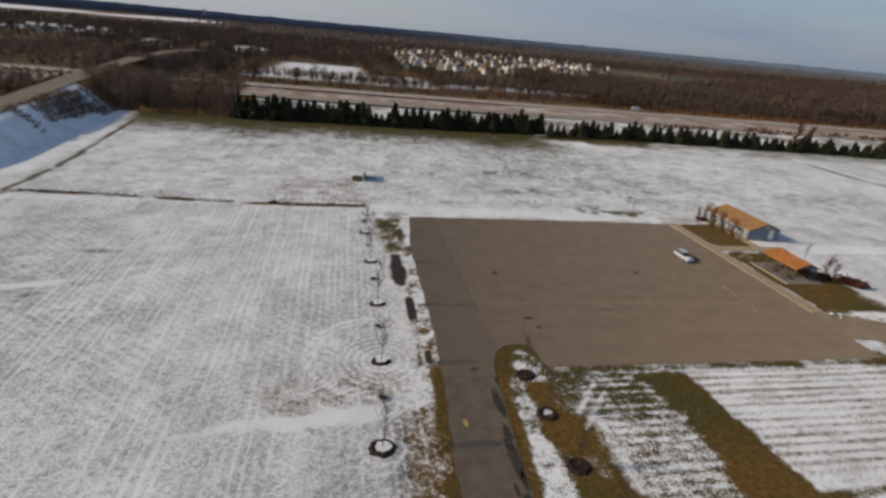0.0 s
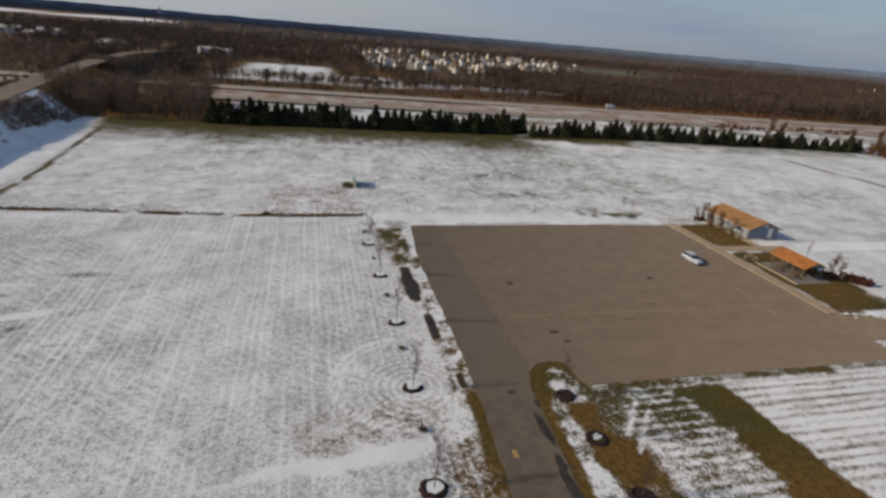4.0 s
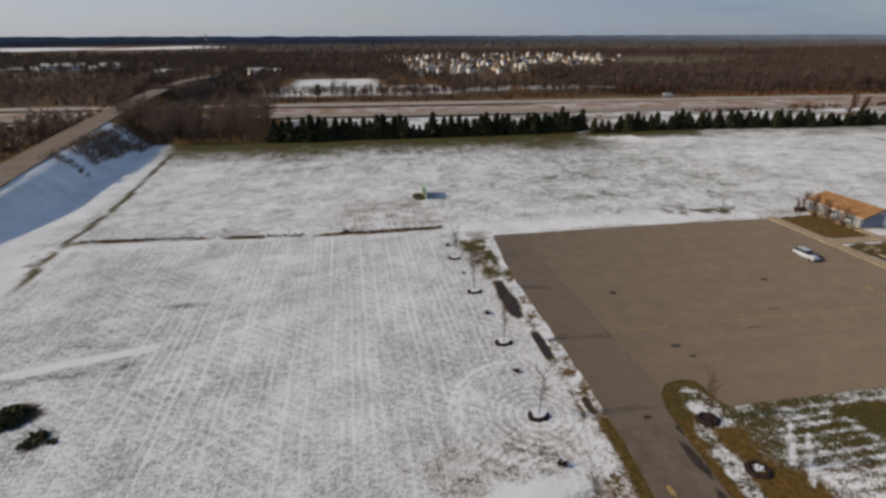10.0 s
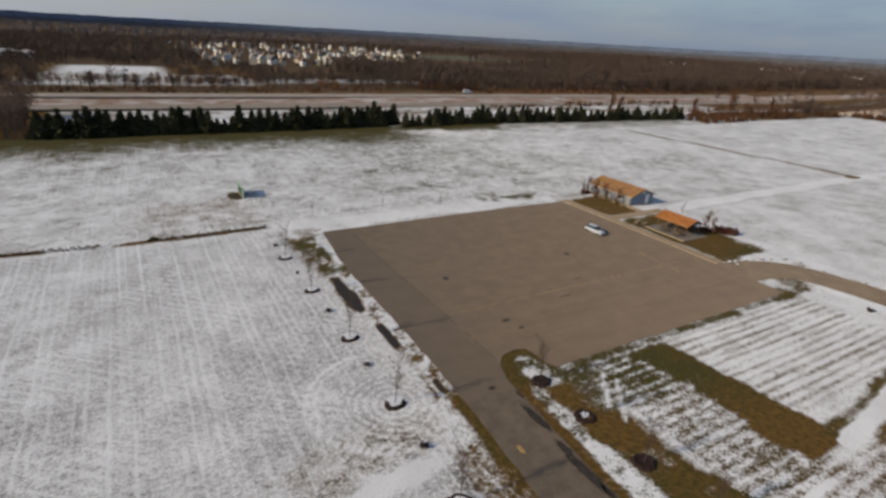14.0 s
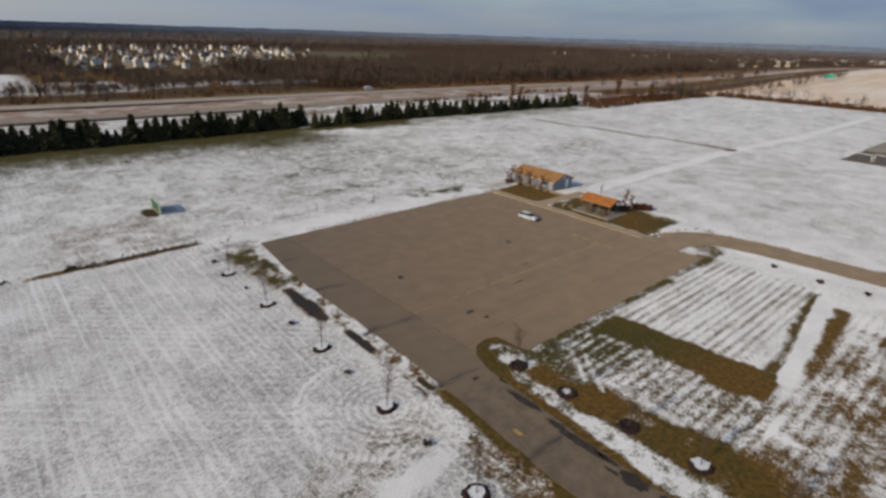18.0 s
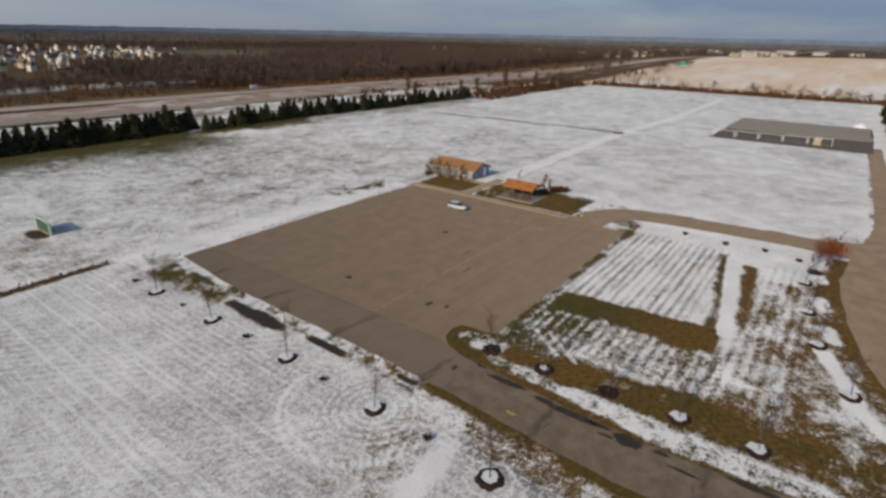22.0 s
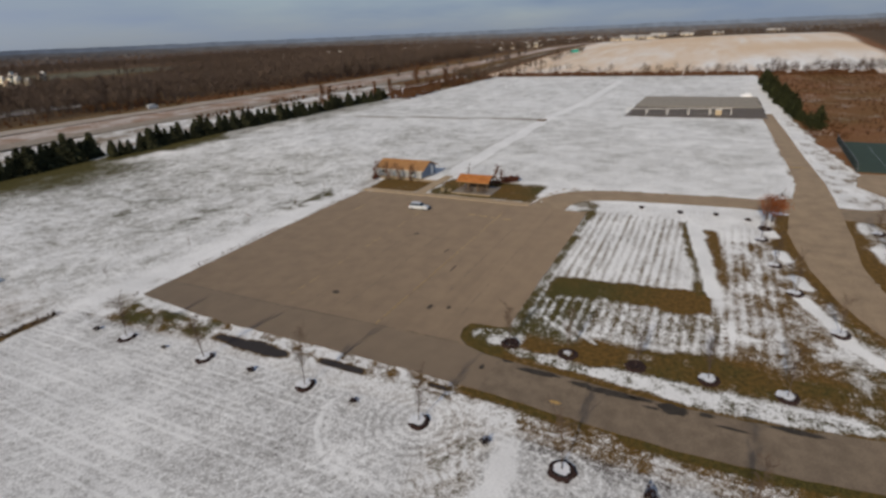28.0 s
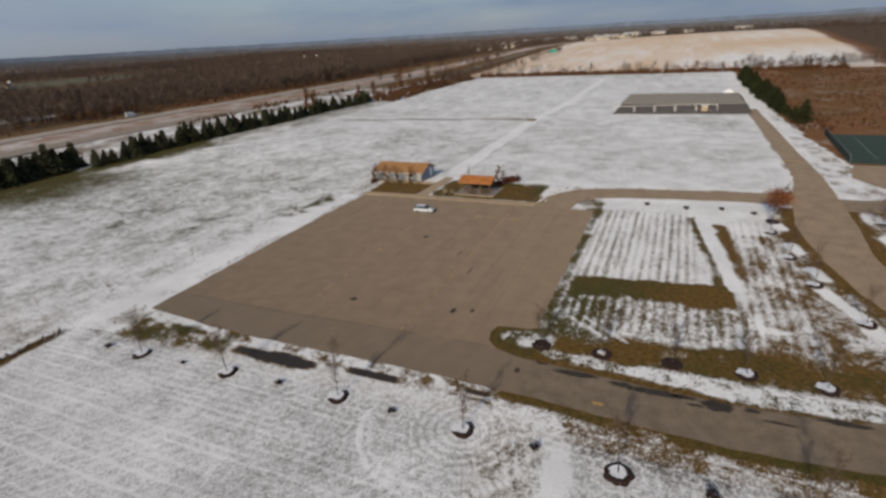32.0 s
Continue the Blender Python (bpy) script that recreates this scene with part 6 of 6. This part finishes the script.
estate_car().matrix_world = pose(57.6, 30.5, 0.03, 0, 0, 3) @ Matrix.Diagonal((0.93, 0.93, 0.93, 1))


def kickboard():
    """A green practice wall with a pale frame."""
    ob = empty("practice_wall", 0.5, 84.0, h(0.5, 84.0), "dark green practice wall with a pale frame", "wall board", turn=-1)
    part("panel", boxed(-0.10, 0.08, -3.3, 3.3, 0.02, 2.5, 0.01), M_GREEN, ob)
    part("base", boxed(-0.16, 0.16, -3.4, 3.4, -0.3, 0.18, 0.02), M_CONCRETE, ob)
    part("top_rail", boxed(-0.22, 0.16, -3.5, 3.5, 2.42, 2.62, 0.02), M_PALEGREEN, ob)
    for y in (-3.35, 3.35):
        part("end_post", boxed(-0.18, 0.14, y - 0.17, y + 0.17, 0.0, 2.5, 0.02), M_PALEGREEN, ob)
    for y in (-1.7, 0.0, 1.7):
        part("brace", rodded((0.1, y, 2.0), (0.75, y, -0.05), 0.05, 0.05, 6), M_WOOD, ob)
    return ob


kickboard()
brush("wall_grass", 37, np.c_[np.random.default_rng(2).uniform(-2.2, -0.3, 60), np.random.default_rng(6).uniform(80.5, 87.5, 60)], "dead grass at the foot of the wall", M_TWIG, (0.1, 0.3), 8)


def goal():
    ob = empty("soccer_goal", 0, 0, 0, "white steel soccer goal stored beside the yard", "soccer goal", "soccer goals in a row")
    part("crossbar", rodded((0, -3.66, 2.44), (0, 3.66, 2.44), 0.09, 0.09, 8), M_GOAL, ob)
    for y in (-3.66, 3.66):
        part("upright", rodded((0, y, 0), (0, y, 2.44), 0.09, 0.09, 8), M_GOAL, ob)
        part("side_bar", rodded((0, y, 0.06), (2.0, y, 0.06), 0.06, 0.06, 6), M_GOAL, ob)
        part("back_stay", rodded((0, y, 2.44), (2.0, y, 0.06), 0.05, 0.05, 6), M_GOAL, ob)
    part("back_bar", rodded((2.0, -3.66, 0.06), (2.0, 3.66, 0.06), 0.06, 0.06, 6), M_GOAL, ob)
    return ob


g0 = goal()
for k in range(5):
    px, py = 196.2 + 1.2 * k, 5.0 - 7.6 * k
    m = pose(px, py, h(px, py), 0, 0, -8)
    if k == 0:
        g0.matrix_world = m
    else:
        copy_thing(g0, m)
crate = empty("storage_box", 200.4, -24.6, h(200, -24), "tan storage box beside the goals", "box")
part("body", boxed(-1.0, 1.0, -1.1, 1.1, 0, 2.0, 0.05), plain("tan_panel", (0.45, 0.36, 0.25), 0.8), crate)
part("lid", boxed(-1.1, 1.1, -1.2, 1.2, 2.0, 2.12, 0.03), M_WHITE, crate)
heap = empty("snow_heap", 264, -36.6, h(264, -36.6), "heap of ploughed snow at the yard's corner", "snow heap")
rn = np.random.default_rng(12)
bm = bmesh.new()
bmesh.ops.create_icosphere(bm, subdivisions=3, radius=1.0)
for v in bm.verts:
    v.co = Vector((v.co.x * 2.8, v.co.y * 2.4, max(v.co.z, -0.1) * 1.7)) * (1 + 0.25 * (noise.noise(v.co * 1.7)))
part("mound", bm, M_SNOW, heap)

# games court with its dark green screen fence
court = empty("games_court", 133.6, -66.5, 0, "dark green games court behind a screened fence", "court", turn=-2.8)
part("surface", boxed(-19, 19, -12, 12, -0.1, 0.06, 0.01), plain("green_court", (0.042, 0.064, 0.046), 0.8, 0, 0.15, 0.5), court)
for y in (-5.5, 5.5):
    part("court_line", boxed(-14, 14, y - 0.04, y + 0.04, 0.06, 0.066), M_STEEL, court)
for y in (-12, 12):
    for k in range(13):
        part("fence_post", rodded((-19 + 38 / 12 * k, y, 0), (-19 + 38 / 12 * k, y, 2.0), 0.04, 0.04, 6), M_STEEL, court)
    part("fence_screen", boxed(-19, 19, y - 0.02, y + 0.02, 0.2, 1.9), plain("green_screen", (0.030, 0.050, 0.036), 0.85, 0, 0.2, 0.8), court, "dark green windscreen")
    part("top_rail", rodded((-19, y, 2.0), (19, y, 2.0), 0.03, 0.03, 6), M_STEEL, court)

# boulders where the drive leaves the car park
rock_mat = plain("boulder", (0.24, 0.20, 0.17), 0.9, 0, 0.3, 3)
bm = bmesh.new()
bmesh.ops.create_icosphere(bm, subdivisions=2, radius=0.55)
for v in bm.verts:
    v.co *= 1 + 0.35 * noise.noise(v.co * 2.1)
    v.co.z *= 0.7
boulder = empty("boulder", 0, 0, 0, "snow-capped field boulder at the drive's edge", "boulder", "boulders along the drive")
part("stone", bm, rock_mat, boulder)
bm = bmesh.new()
bmesh.ops.create_icosphere(bm, subdivisions=2, radius=0.5)
for v in bm.verts:
    v.co = Vector((v.co.x, v.co.y, max(v.co.z, 0) * 0.4 + 0.26)) * (1 + 0.2 * noise.noise(v.co * 3))
part("snow_cap", bm, M_SNOW, boulder)
ROCKS = [(69.4, 9.4), (70.7, 9.2), (72.0, 9.1), (73.3, 8.8), (75.0, 8.4), (76.8, 8.0), (78.6, 7.2), (80.6, 6.2), (69.9, 8.2), (82.2, 4.0)]
for k, (px, py) in enumerate(ROCKS):
    m = pose(px, py, 0.08, 0, 0, 50 * k) @ Matrix.Diagonal((rnd.uniform(0.5, 1.0),) * 3 + (1,))
    if k == 0:
        boulder.matrix_world = m
    else:
        copy_thing(boulder, m)

# trees and bushes by the buildings
russet = bare_tree("serviceberry_tree", 95, 3.1, 0.56, 0.05, "small twiggy russet tree before the building", 3, 26, 0.012, M_RUSSET, "twiggy trees before the building", 0.12)
for k, (px, py, s) in enumerate(((77.4, 53.2, 1.25), (77.0, 49.6, 1.0), (77.1, 46.6, 0.95), (75.2, 52.6, 0.75), (77.2, 43.4, 0.9), (79.6, 21.6, 1.05), (80.8, 20.6, 0.8))):
    (stand if k == 0 else put)(russet, px, py, 77 * k, s)
for k, (px, py, s) in enumerate(((78.0, 51.5, 0.6), (83.9, 30.5, 0.6))):
    put(sapling[k % 3], px, py, 33 * k, s)
wine = shrub("barberry_bush", 18, 4.4, 1.25, "dark wine-red leafless bush beside the shelter", per_piece("wine_twigs", (0.05, 0.018, 0.014), (0.15, 0.06, 0.04)), 620, "shrub", "", 0.6)
stand(wine, 83.6, 19.6, -38)
put(wine, 81.0, 22.6, -60, 0.55)
put(wine, 77.2, 53.4, 20, 0.55)
tan = shrub("ornamental_grass", 19, 0.9, 0.8, "clump of straw-coloured ornamental grass", per_piece("straw", (0.22, 0.17, 0.10), (0.45, 0.37, 0.25)), 110, "grass clump", "clumps in the planting beds")
for k, (px, py) in enumerate(((77.6, 41.5), (77.8, 43.4), (77.6, 46.2), (77.7, 48.6), (76.8, 50.2), (71.0, 29.8), (70.6, 31.2), (72.0, 32.0))):
    (stand if k == 0 else put)(tan, px, py, 60 * k, rnd.uniform(0.8, 1.2))

# ---- far houses ----
def house(seed, wall, roof, wide, deep, tall, label):
    ob = empty("house", 0, 0, 0, label, "house", "houses of the far estate")
    part("wall", boxed(-wide / 2, wide / 2, -deep / 2, deep / 2, -0.5, tall, 0.05), wall, ob)
    v = []
    o = 0.5
    for x in (-wide / 2 - o, wide / 2 + o):
        v += [(x, -deep / 2 - o, tall - 0.2), (x, 0, tall + deep * 0.36), (x, deep / 2 + o, tall - 0.2)]
    r = child("roof", mesh_from("roof", v, [(0, 3, 4, 1), (1, 4, 5, 2), (0, 1, 2), (3, 5, 4), (0, 2, 5, 3)], roof), ob)
    part("chimney", boxed(wide * 0.2, wide * 0.2 + 0.8, -0.4, 0.4, tall, tall + deep * 0.36 + 0.8), plain("brick_chimney", (0.2, 0.1, 0.08), 0.9), r)
    for k in range(3):
        x = -wide * 0.32 + wide * 0.32 * k
        part("window", boxed(x - 0.5, x + 0.5, -deep / 2 - 0.06, -deep / 2 + 0.02, tall * 0.45, tall * 0.45 + 1.3), M_GLASS, ob)
    part("garage_door", boxed(wide * 0.15, wide * 0.45, -deep / 2 - 0.05, -deep / 2 + 0.02, 0, 2.3), M_WHITE, ob)
    return ob


walls = [plain("cream_siding", (0.78, 0.70, 0.54), 0.7, 0, 0.1, 0.5), plain("white_siding", (0.76, 0.75, 0.72), 0.7, 0, 0.08, 0.5), plain("tan_siding", (0.62, 0.52, 0.39), 0.7, 0, 0.1, 0.5)]
roofs = [plain("grey_roof", (0.16, 0.15, 0.15), 0.9, 0, 0.2, 0.6), plain("snowy_roof", (0.52, 0.50, 0.48), 0.7, 0, 0.12, 0.6), plain("brown_roof", (0.17, 0.12, 0.09), 0.9, 0, 0.2, 0.6)]
models = [house(k, walls[k % 3], roofs[(k * 2 + k // 3) % 3], 12 + k, 9 + k % 3, 5.2 - 0.4 * (k % 3), ("cream", "white", "tan")[k % 3] + "-sided far house with a " + ("grey", "snowy", "brown")[(k * 2 + k // 3) % 3] + " roof") for k in range(6)]
count = 0
rows = [(45, 500, 200, 560, 9), (60, 570, 300, 620, 13), (70, 630, 330, 670, 15), (60, 700, 390, 730, 18), (50, 780, 400, 800, 20), (60, 850, 420, 880, 22), (80, 930, 420, 950, 20), (60, 1040, 420, 1000, 20), (700, 560, 1100, 520, 14), (760, 650, 1250, 610, 16), (860, 760, 1400, 700, 14), (800, 352, 960, 258, 9), (900, 372, 1120, 300, 8), (1180, 360, 1420, 300, 8), (1150, 480, 1500, 430, 9), (70, 524, 160, 500, 6), (130, 600, 290, 660, 8)]
for ax, ay, bx, by, n in rows:
    for k in range(n):
        if rnd.random() < 0.14:
            continue
        f = (k + rnd.uniform(-0.25, 0.25)) / max(1, n - 1)
        px, py = ax + (bx - ax) * f + rnd.uniform(-9, 9), ay + (by - ay) * f + rnd.uniform(-13, 13)
        m = pose(px, py, h(px, py), 0, 0, rnd.choice((90, -90, 74, 104, -78, 20))) @ Matrix.Diagonal((0.66, 0.66, 0.98, 1))
        if count < 6:
            models[count].matrix_world = m
        else:
            copy_thing(models[rnd.randrange(6)], m)
        count += 1

# long farm sheds and pale commercial blocks
def barn(px, py, wide, deep, tall, turn, wall, roof, label, name="farm_shed"):
    ob = empty(name, px, py, h(px, py), label, "building", turn=turn)
    part("wall", boxed(-wide / 2, wide / 2, -deep / 2, deep / 2, -1, tall, 0.05), wall, ob)
    v = []
    for x in (-wide / 2 - 0.6, wide / 2 + 0.6):
        v += [(x, -deep / 2 - 0.6, tall - 0.1), (x, 0, tall + deep * 0.18), (x, deep / 2 + 0.6, tall - 0.1)]
    child("roof", mesh_from("roof", v, [(0, 3, 4, 1), (1, 4, 5, 2), (0, 1, 2), (3, 5, 4), (0, 2, 5, 3)], roof), ob)
    part("door", boxed(-2, 2, -deep / 2 - 0.06, -deep / 2 + 0.02, -0.5, min(3.6, tall - 0.3)), M_STEEL, ob)
    return ob


for px, py, wide, deep, tall, turn in ((-342, 684, 44, 16, 5, 8), (-297, 702, 24, 14, 5, 6), (-190, 560, 26, 14, 4, 10), (-104, 545, 16, 11, 5, 20), (-88, 548, 12, 9, 4.5, -10), (-520, 640, 20, 12, 5, 30)):
    barn(px, py, wide, deep, tall, turn, walls[1], roofs[1], "long white farm shed under a snowy roof")
for px, py, wide, deep, tall, turn in ((1620, 290, 34, 24, 4, 70), (1700, 215, 40, 24, 4, 76), (1790, 60, 36, 24, 4, 80), (1830, -20, 30, 22, 4, 84), (1900, -170, 44, 26, 4, 95), (1560, 400, 30, 20, 4, 60), (1500, 470, 26, 18, 4, 50), (1650, 360, 24, 18, 4, 66), (1260, 150, 30, 18, 5, 70), (1420, 120, 26, 18, 5, 74), (1520, 160, 30, 20, 5, 70), (1330, 190, 20, 14, 5, 66), (1700, 130, 44, 24, 6, 76)):
    barn(px, py, wide, deep, tall, turn, walls[2], roofs[1], "pale flat commercial block beyond the hill", "commercial_block")

def roadside_van():
    ob = empty("delivery_van", 176, 267, h(176, 267) + 0.02, "white delivery van standing on the highway verge", "van", turn=87)
    body = part("body", boxed(-1.0, 1.0, -1.4, 3.0, 0.45, 2.7, 0.08), M_WHITE, ob)
    part("cab", boxed(-0.95, 0.95, -3.0, -1.4, 0.45, 1.9, 0.15), M_WHITE, ob)
    part("windscreen", boxed(-0.8, 0.8, -2.2, -1.42, 1.85, 2.4, 0.05), M_GLASS, ob)
    part("rear_door", boxed(-0.9, 0.9, 2.98, 3.04, 0.6, 2.5, 0.01), M_STEEL, body)
    for x in (-0.85, 0.85):
        for y in (-2.2, 1.9):
            part("wheel", rodded((x - 0.12, y, 0.38), (x + 0.12, y, 0.38), 0.38, 0.38, 14), M_DARK, ob)
    return ob


roadside_van()

# highway sign, water tower on the skyline
sign = empty("highway_sign", 590, 119, h(590, 119), "green highway sign board on two posts", "road sign")
for y in (-3, 3):
    part("post", rodded((0, y, 0), (0, y, 6.8), 0.12, 0.12, 6), M_STEEL, sign)
part("board", boxed(-0.06, 0.06, -4.2, 4.2, 3.6, 6.8, 0.03), plain("sign_green", (0.02, 0.30, 0.24), 0.5, 0, 0.08, 1), sign)
tower = empty("water_tower", -700, 3000, h(-560, 2500), "grey water tower on the skyline", "water tower")
part("shaft", rodded((0, 0, 0), (0, 0, 38), 3, 2.2, 12), M_STEEL, tower)
bm = bmesh.new()
bmesh.ops.create_uvsphere(bm, u_segments=16, v_segments=10, radius=8)
bmesh.ops.transform(bm, matrix=Matrix.Translation((0, 0, 42)) @ Matrix.Diagonal((1, 1, 0.7, 1)), verts=bm.verts)
part("tank", bm, M_STEEL, tower)

# ---- paving details ----
def panel_walk(name, x0, x1, y0, y1, along_y, each, label):
    """A concrete walk cast in separate panels."""
    ob = tagged(new(name), label, "pavement", kind="structure")
    n = max(1, round(((y1 - y0) if along_y else (x1 - x0)) / each))
    w, l = (x1 - x0, (y1 - y0) / n) if along_y else ((x1 - x0) / n, y1 - y0)
    bm = boxed(-w / 2 + 0.01, w / 2 - 0.01, -l / 2 + 0.01, l / 2 - 0.01, -0.15, 0.0, 0.015)
    me = bpy.data.meshes.new("panel")
    bm.to_mesh(me)
    bm.free()
    me.materials.append(M_CONCRETE)
    for k in range(n):
        p = child("panel", me, ob)
        p.location = ((x0 + x1) / 2, y0 + l * (k + 0.5), 0.13 + random.Random(k).uniform(-0.006, 0.006)) if along_y else (x0 + w * (k + 0.5), (y0 + y1) / 2, 0.125 + random.Random(k).uniform(-0.006, 0.006))
    return ob


panel_walk("car_park_walk", 66.5, 68.7, 10.0, 50.4, True, 2.0, "tan concrete walk cast in panels")
panel_walk("building_path", 68.7, 84.4, 34.9, 37.2, False, 2.0, "tan concrete path to the building")
panel_walk("porch_walk", 77.9, 79.3, 37.2, 54.0, True, 2.0, "tan concrete porch walk")


def mark(name, points, width, material, label, z=0.036, seed=1, breaks=0.0):
    """A painted or sealed line on the asphalt, worn in places."""
    rnd = random.Random(seed)
    verts, faces = [], []
    line = []
    for (ax, ay), (bx, by) in zip(points, points[1:]):
        m = max(1, int(math.hypot(bx - ax, by - ay) / 0.8))
        line += [(ax + (bx - ax) * k / m, ay + (by - ay) * k / m) for k in range(m)]
    line.append(points[-1])
    for k in range(len(line) - 1):
        (ax, ay), (bx, by) = line[k], line[k + 1]
        if rnd.random() < breaks:
            continue
        d = math.hypot(bx - ax, by - ay)
        nx, ny = -(by - ay) / d * width / 2, (bx - ax) / d * width / 2
        i = len(verts)
        s, t = rnd.uniform(0.6, 1.2), rnd.uniform(0.6, 1.2)
        verts += [(ax - nx * s, ay - ny * s, z), (bx - nx * t, by - ny * t, z), (bx + nx * t, by + ny * t, z), (ax + nx * s, ay + ny * s, z)]
        faces.append((i, i + 1, i + 2, i + 3))
    return tagged(new(name, mesh_from(name, verts, faces, material)), label, "road marking", kind="structure")


mark("lane_line", [(14.2, 13.6), (66, 13.4)], 0.12, M_YELLOW, "faded yellow parking line", seed=2, breaks=0.25)
mark("lane_line", [(14.2, 29.5), (62, 29.3)], 0.10, M_YELLOW, "faded yellow parking line", seed=3, breaks=0.6)
mark("lane_line", [(42, 43.5), (65, 43.5)], 0.10, M_YELLOW, "faded yellow parking line", seed=4, breaks=0.55)
mark("lane_line", [(57.8, 19.6), (57.2, 9.6)], 0.30, M_YELLOW, "faded yellow parking line", seed=5, breaks=0.4)
mark("pavement_joint", [(13.6, 48), (13.4, 33), (13.8, 18), (13.9, 5.0), (13.9, 2.0)], 0.16, M_CRACK, "dark joint between road and car park", seed=6, breaks=0.12)
for k, (a, b) in enumerate((((20, 4.5), (65, 4.2)), ((24, 8.8), (66, 8.3)), ((16, 20.2), (60, 19.6)), ((18, 36.5), (66, 36.0)), ((30, 46.8), (60, 46.6)), ((15, 25.6), (44, 25.2)))):
    mark("tar_seam", [a, b], 0.09, M_CRACK, "dark tar seam in the asphalt", seed=20 + k, breaks=0.2)


def blotch(name, cx, cy, rx, ry, material, label, z, seed):
    rnd = random.Random(seed)
    n = 26
    ring = [(cx + math.cos(2 * math.pi * k / n) * rx * rnd.uniform(0.72, 1.1), cy + math.sin(2 * math.pi * k / n) * ry * rnd.uniform(0.6, 1.12), z) for k in range(n)]
    return tagged(new(name, mesh_from(name, ring, [tuple(range(n))], material)), label, "stain", kind="structure")


DAMP = [(11.65, -8.1, 0.55, 2.4), (11.30, -12.6, 0.45, 1.4), (11.05, -15.8, 0.60, 2.9), (10.7, -21.3, 0.85, 1.6), (11.0, -24.1, 0.35, 0.8), (11.15, -18.4, 0.30, 1.3), (9.9, -26.3, 0.22, 1.5), (11.6, -31.4, 0.40, 2.6), (10.2, -19.4, 0.22, 1.0), (20.5, 9.2, 0.8, 0.4), (21.2, 6.8, 0.5, 0.3), (12.4, -4.4, 0.25, 0.8), (10.4, -2.2, 0.5, 0.35), (33, 11.5, 1.5, 0.15), (39, 15.5, 1.2, 0.13)]
for k, (cx, cy, rx, ry) in enumerate(DAMP):
    blotch("damp_patch", cx, cy, rx, ry, M_WET, "damp dark patch on the asphalt", 0.037 + 0.001 * (k % 3), 30 + k)
blotch("paint_patch", 7.55, -10.95, 0.30, 0.65, plain("orange_paint", (0.42, 0.27, 0.10), 0.8, 0, 0.3, 2), "worn orange paint patch on the road", 0.036, 60)
blotch("paint_patch", 115.8, -41.8, 0.5, 2.4, M_YELLOW, "worn yellow bar across the road", 0.034, 61)
blotch("asphalt_repair", 70.5, -0.2, 1.6, 1.0, M_GRAVEL, "pale repaired patch in the asphalt", 0.034, 62)

for px, py in ((19.6, 23.8), (44.6, 24.16)):
    ob = empty("drain_cover", px, py, 0.03, "dark iron drain cover in the asphalt", "drain cover", "drain covers in the car park")
    part("frame", rodded((0, 0, -0.05), (0, 0, 0.012), 0.48, 0.48, 20), plain("cast_iron", (0.03, 0.027, 0.025), 0.6, 0.5, 0.3, 6), ob)
    for k in range(5):
        part("bar", boxed(-0.34 + 0.05 * abs(k - 2), 0.34 - 0.05 * abs(k - 2), -0.26 + 0.13 * k - 0.03, -0.26 + 0.13 * k + 0.03, 0.012, 0.03), M_CRACK, ob)
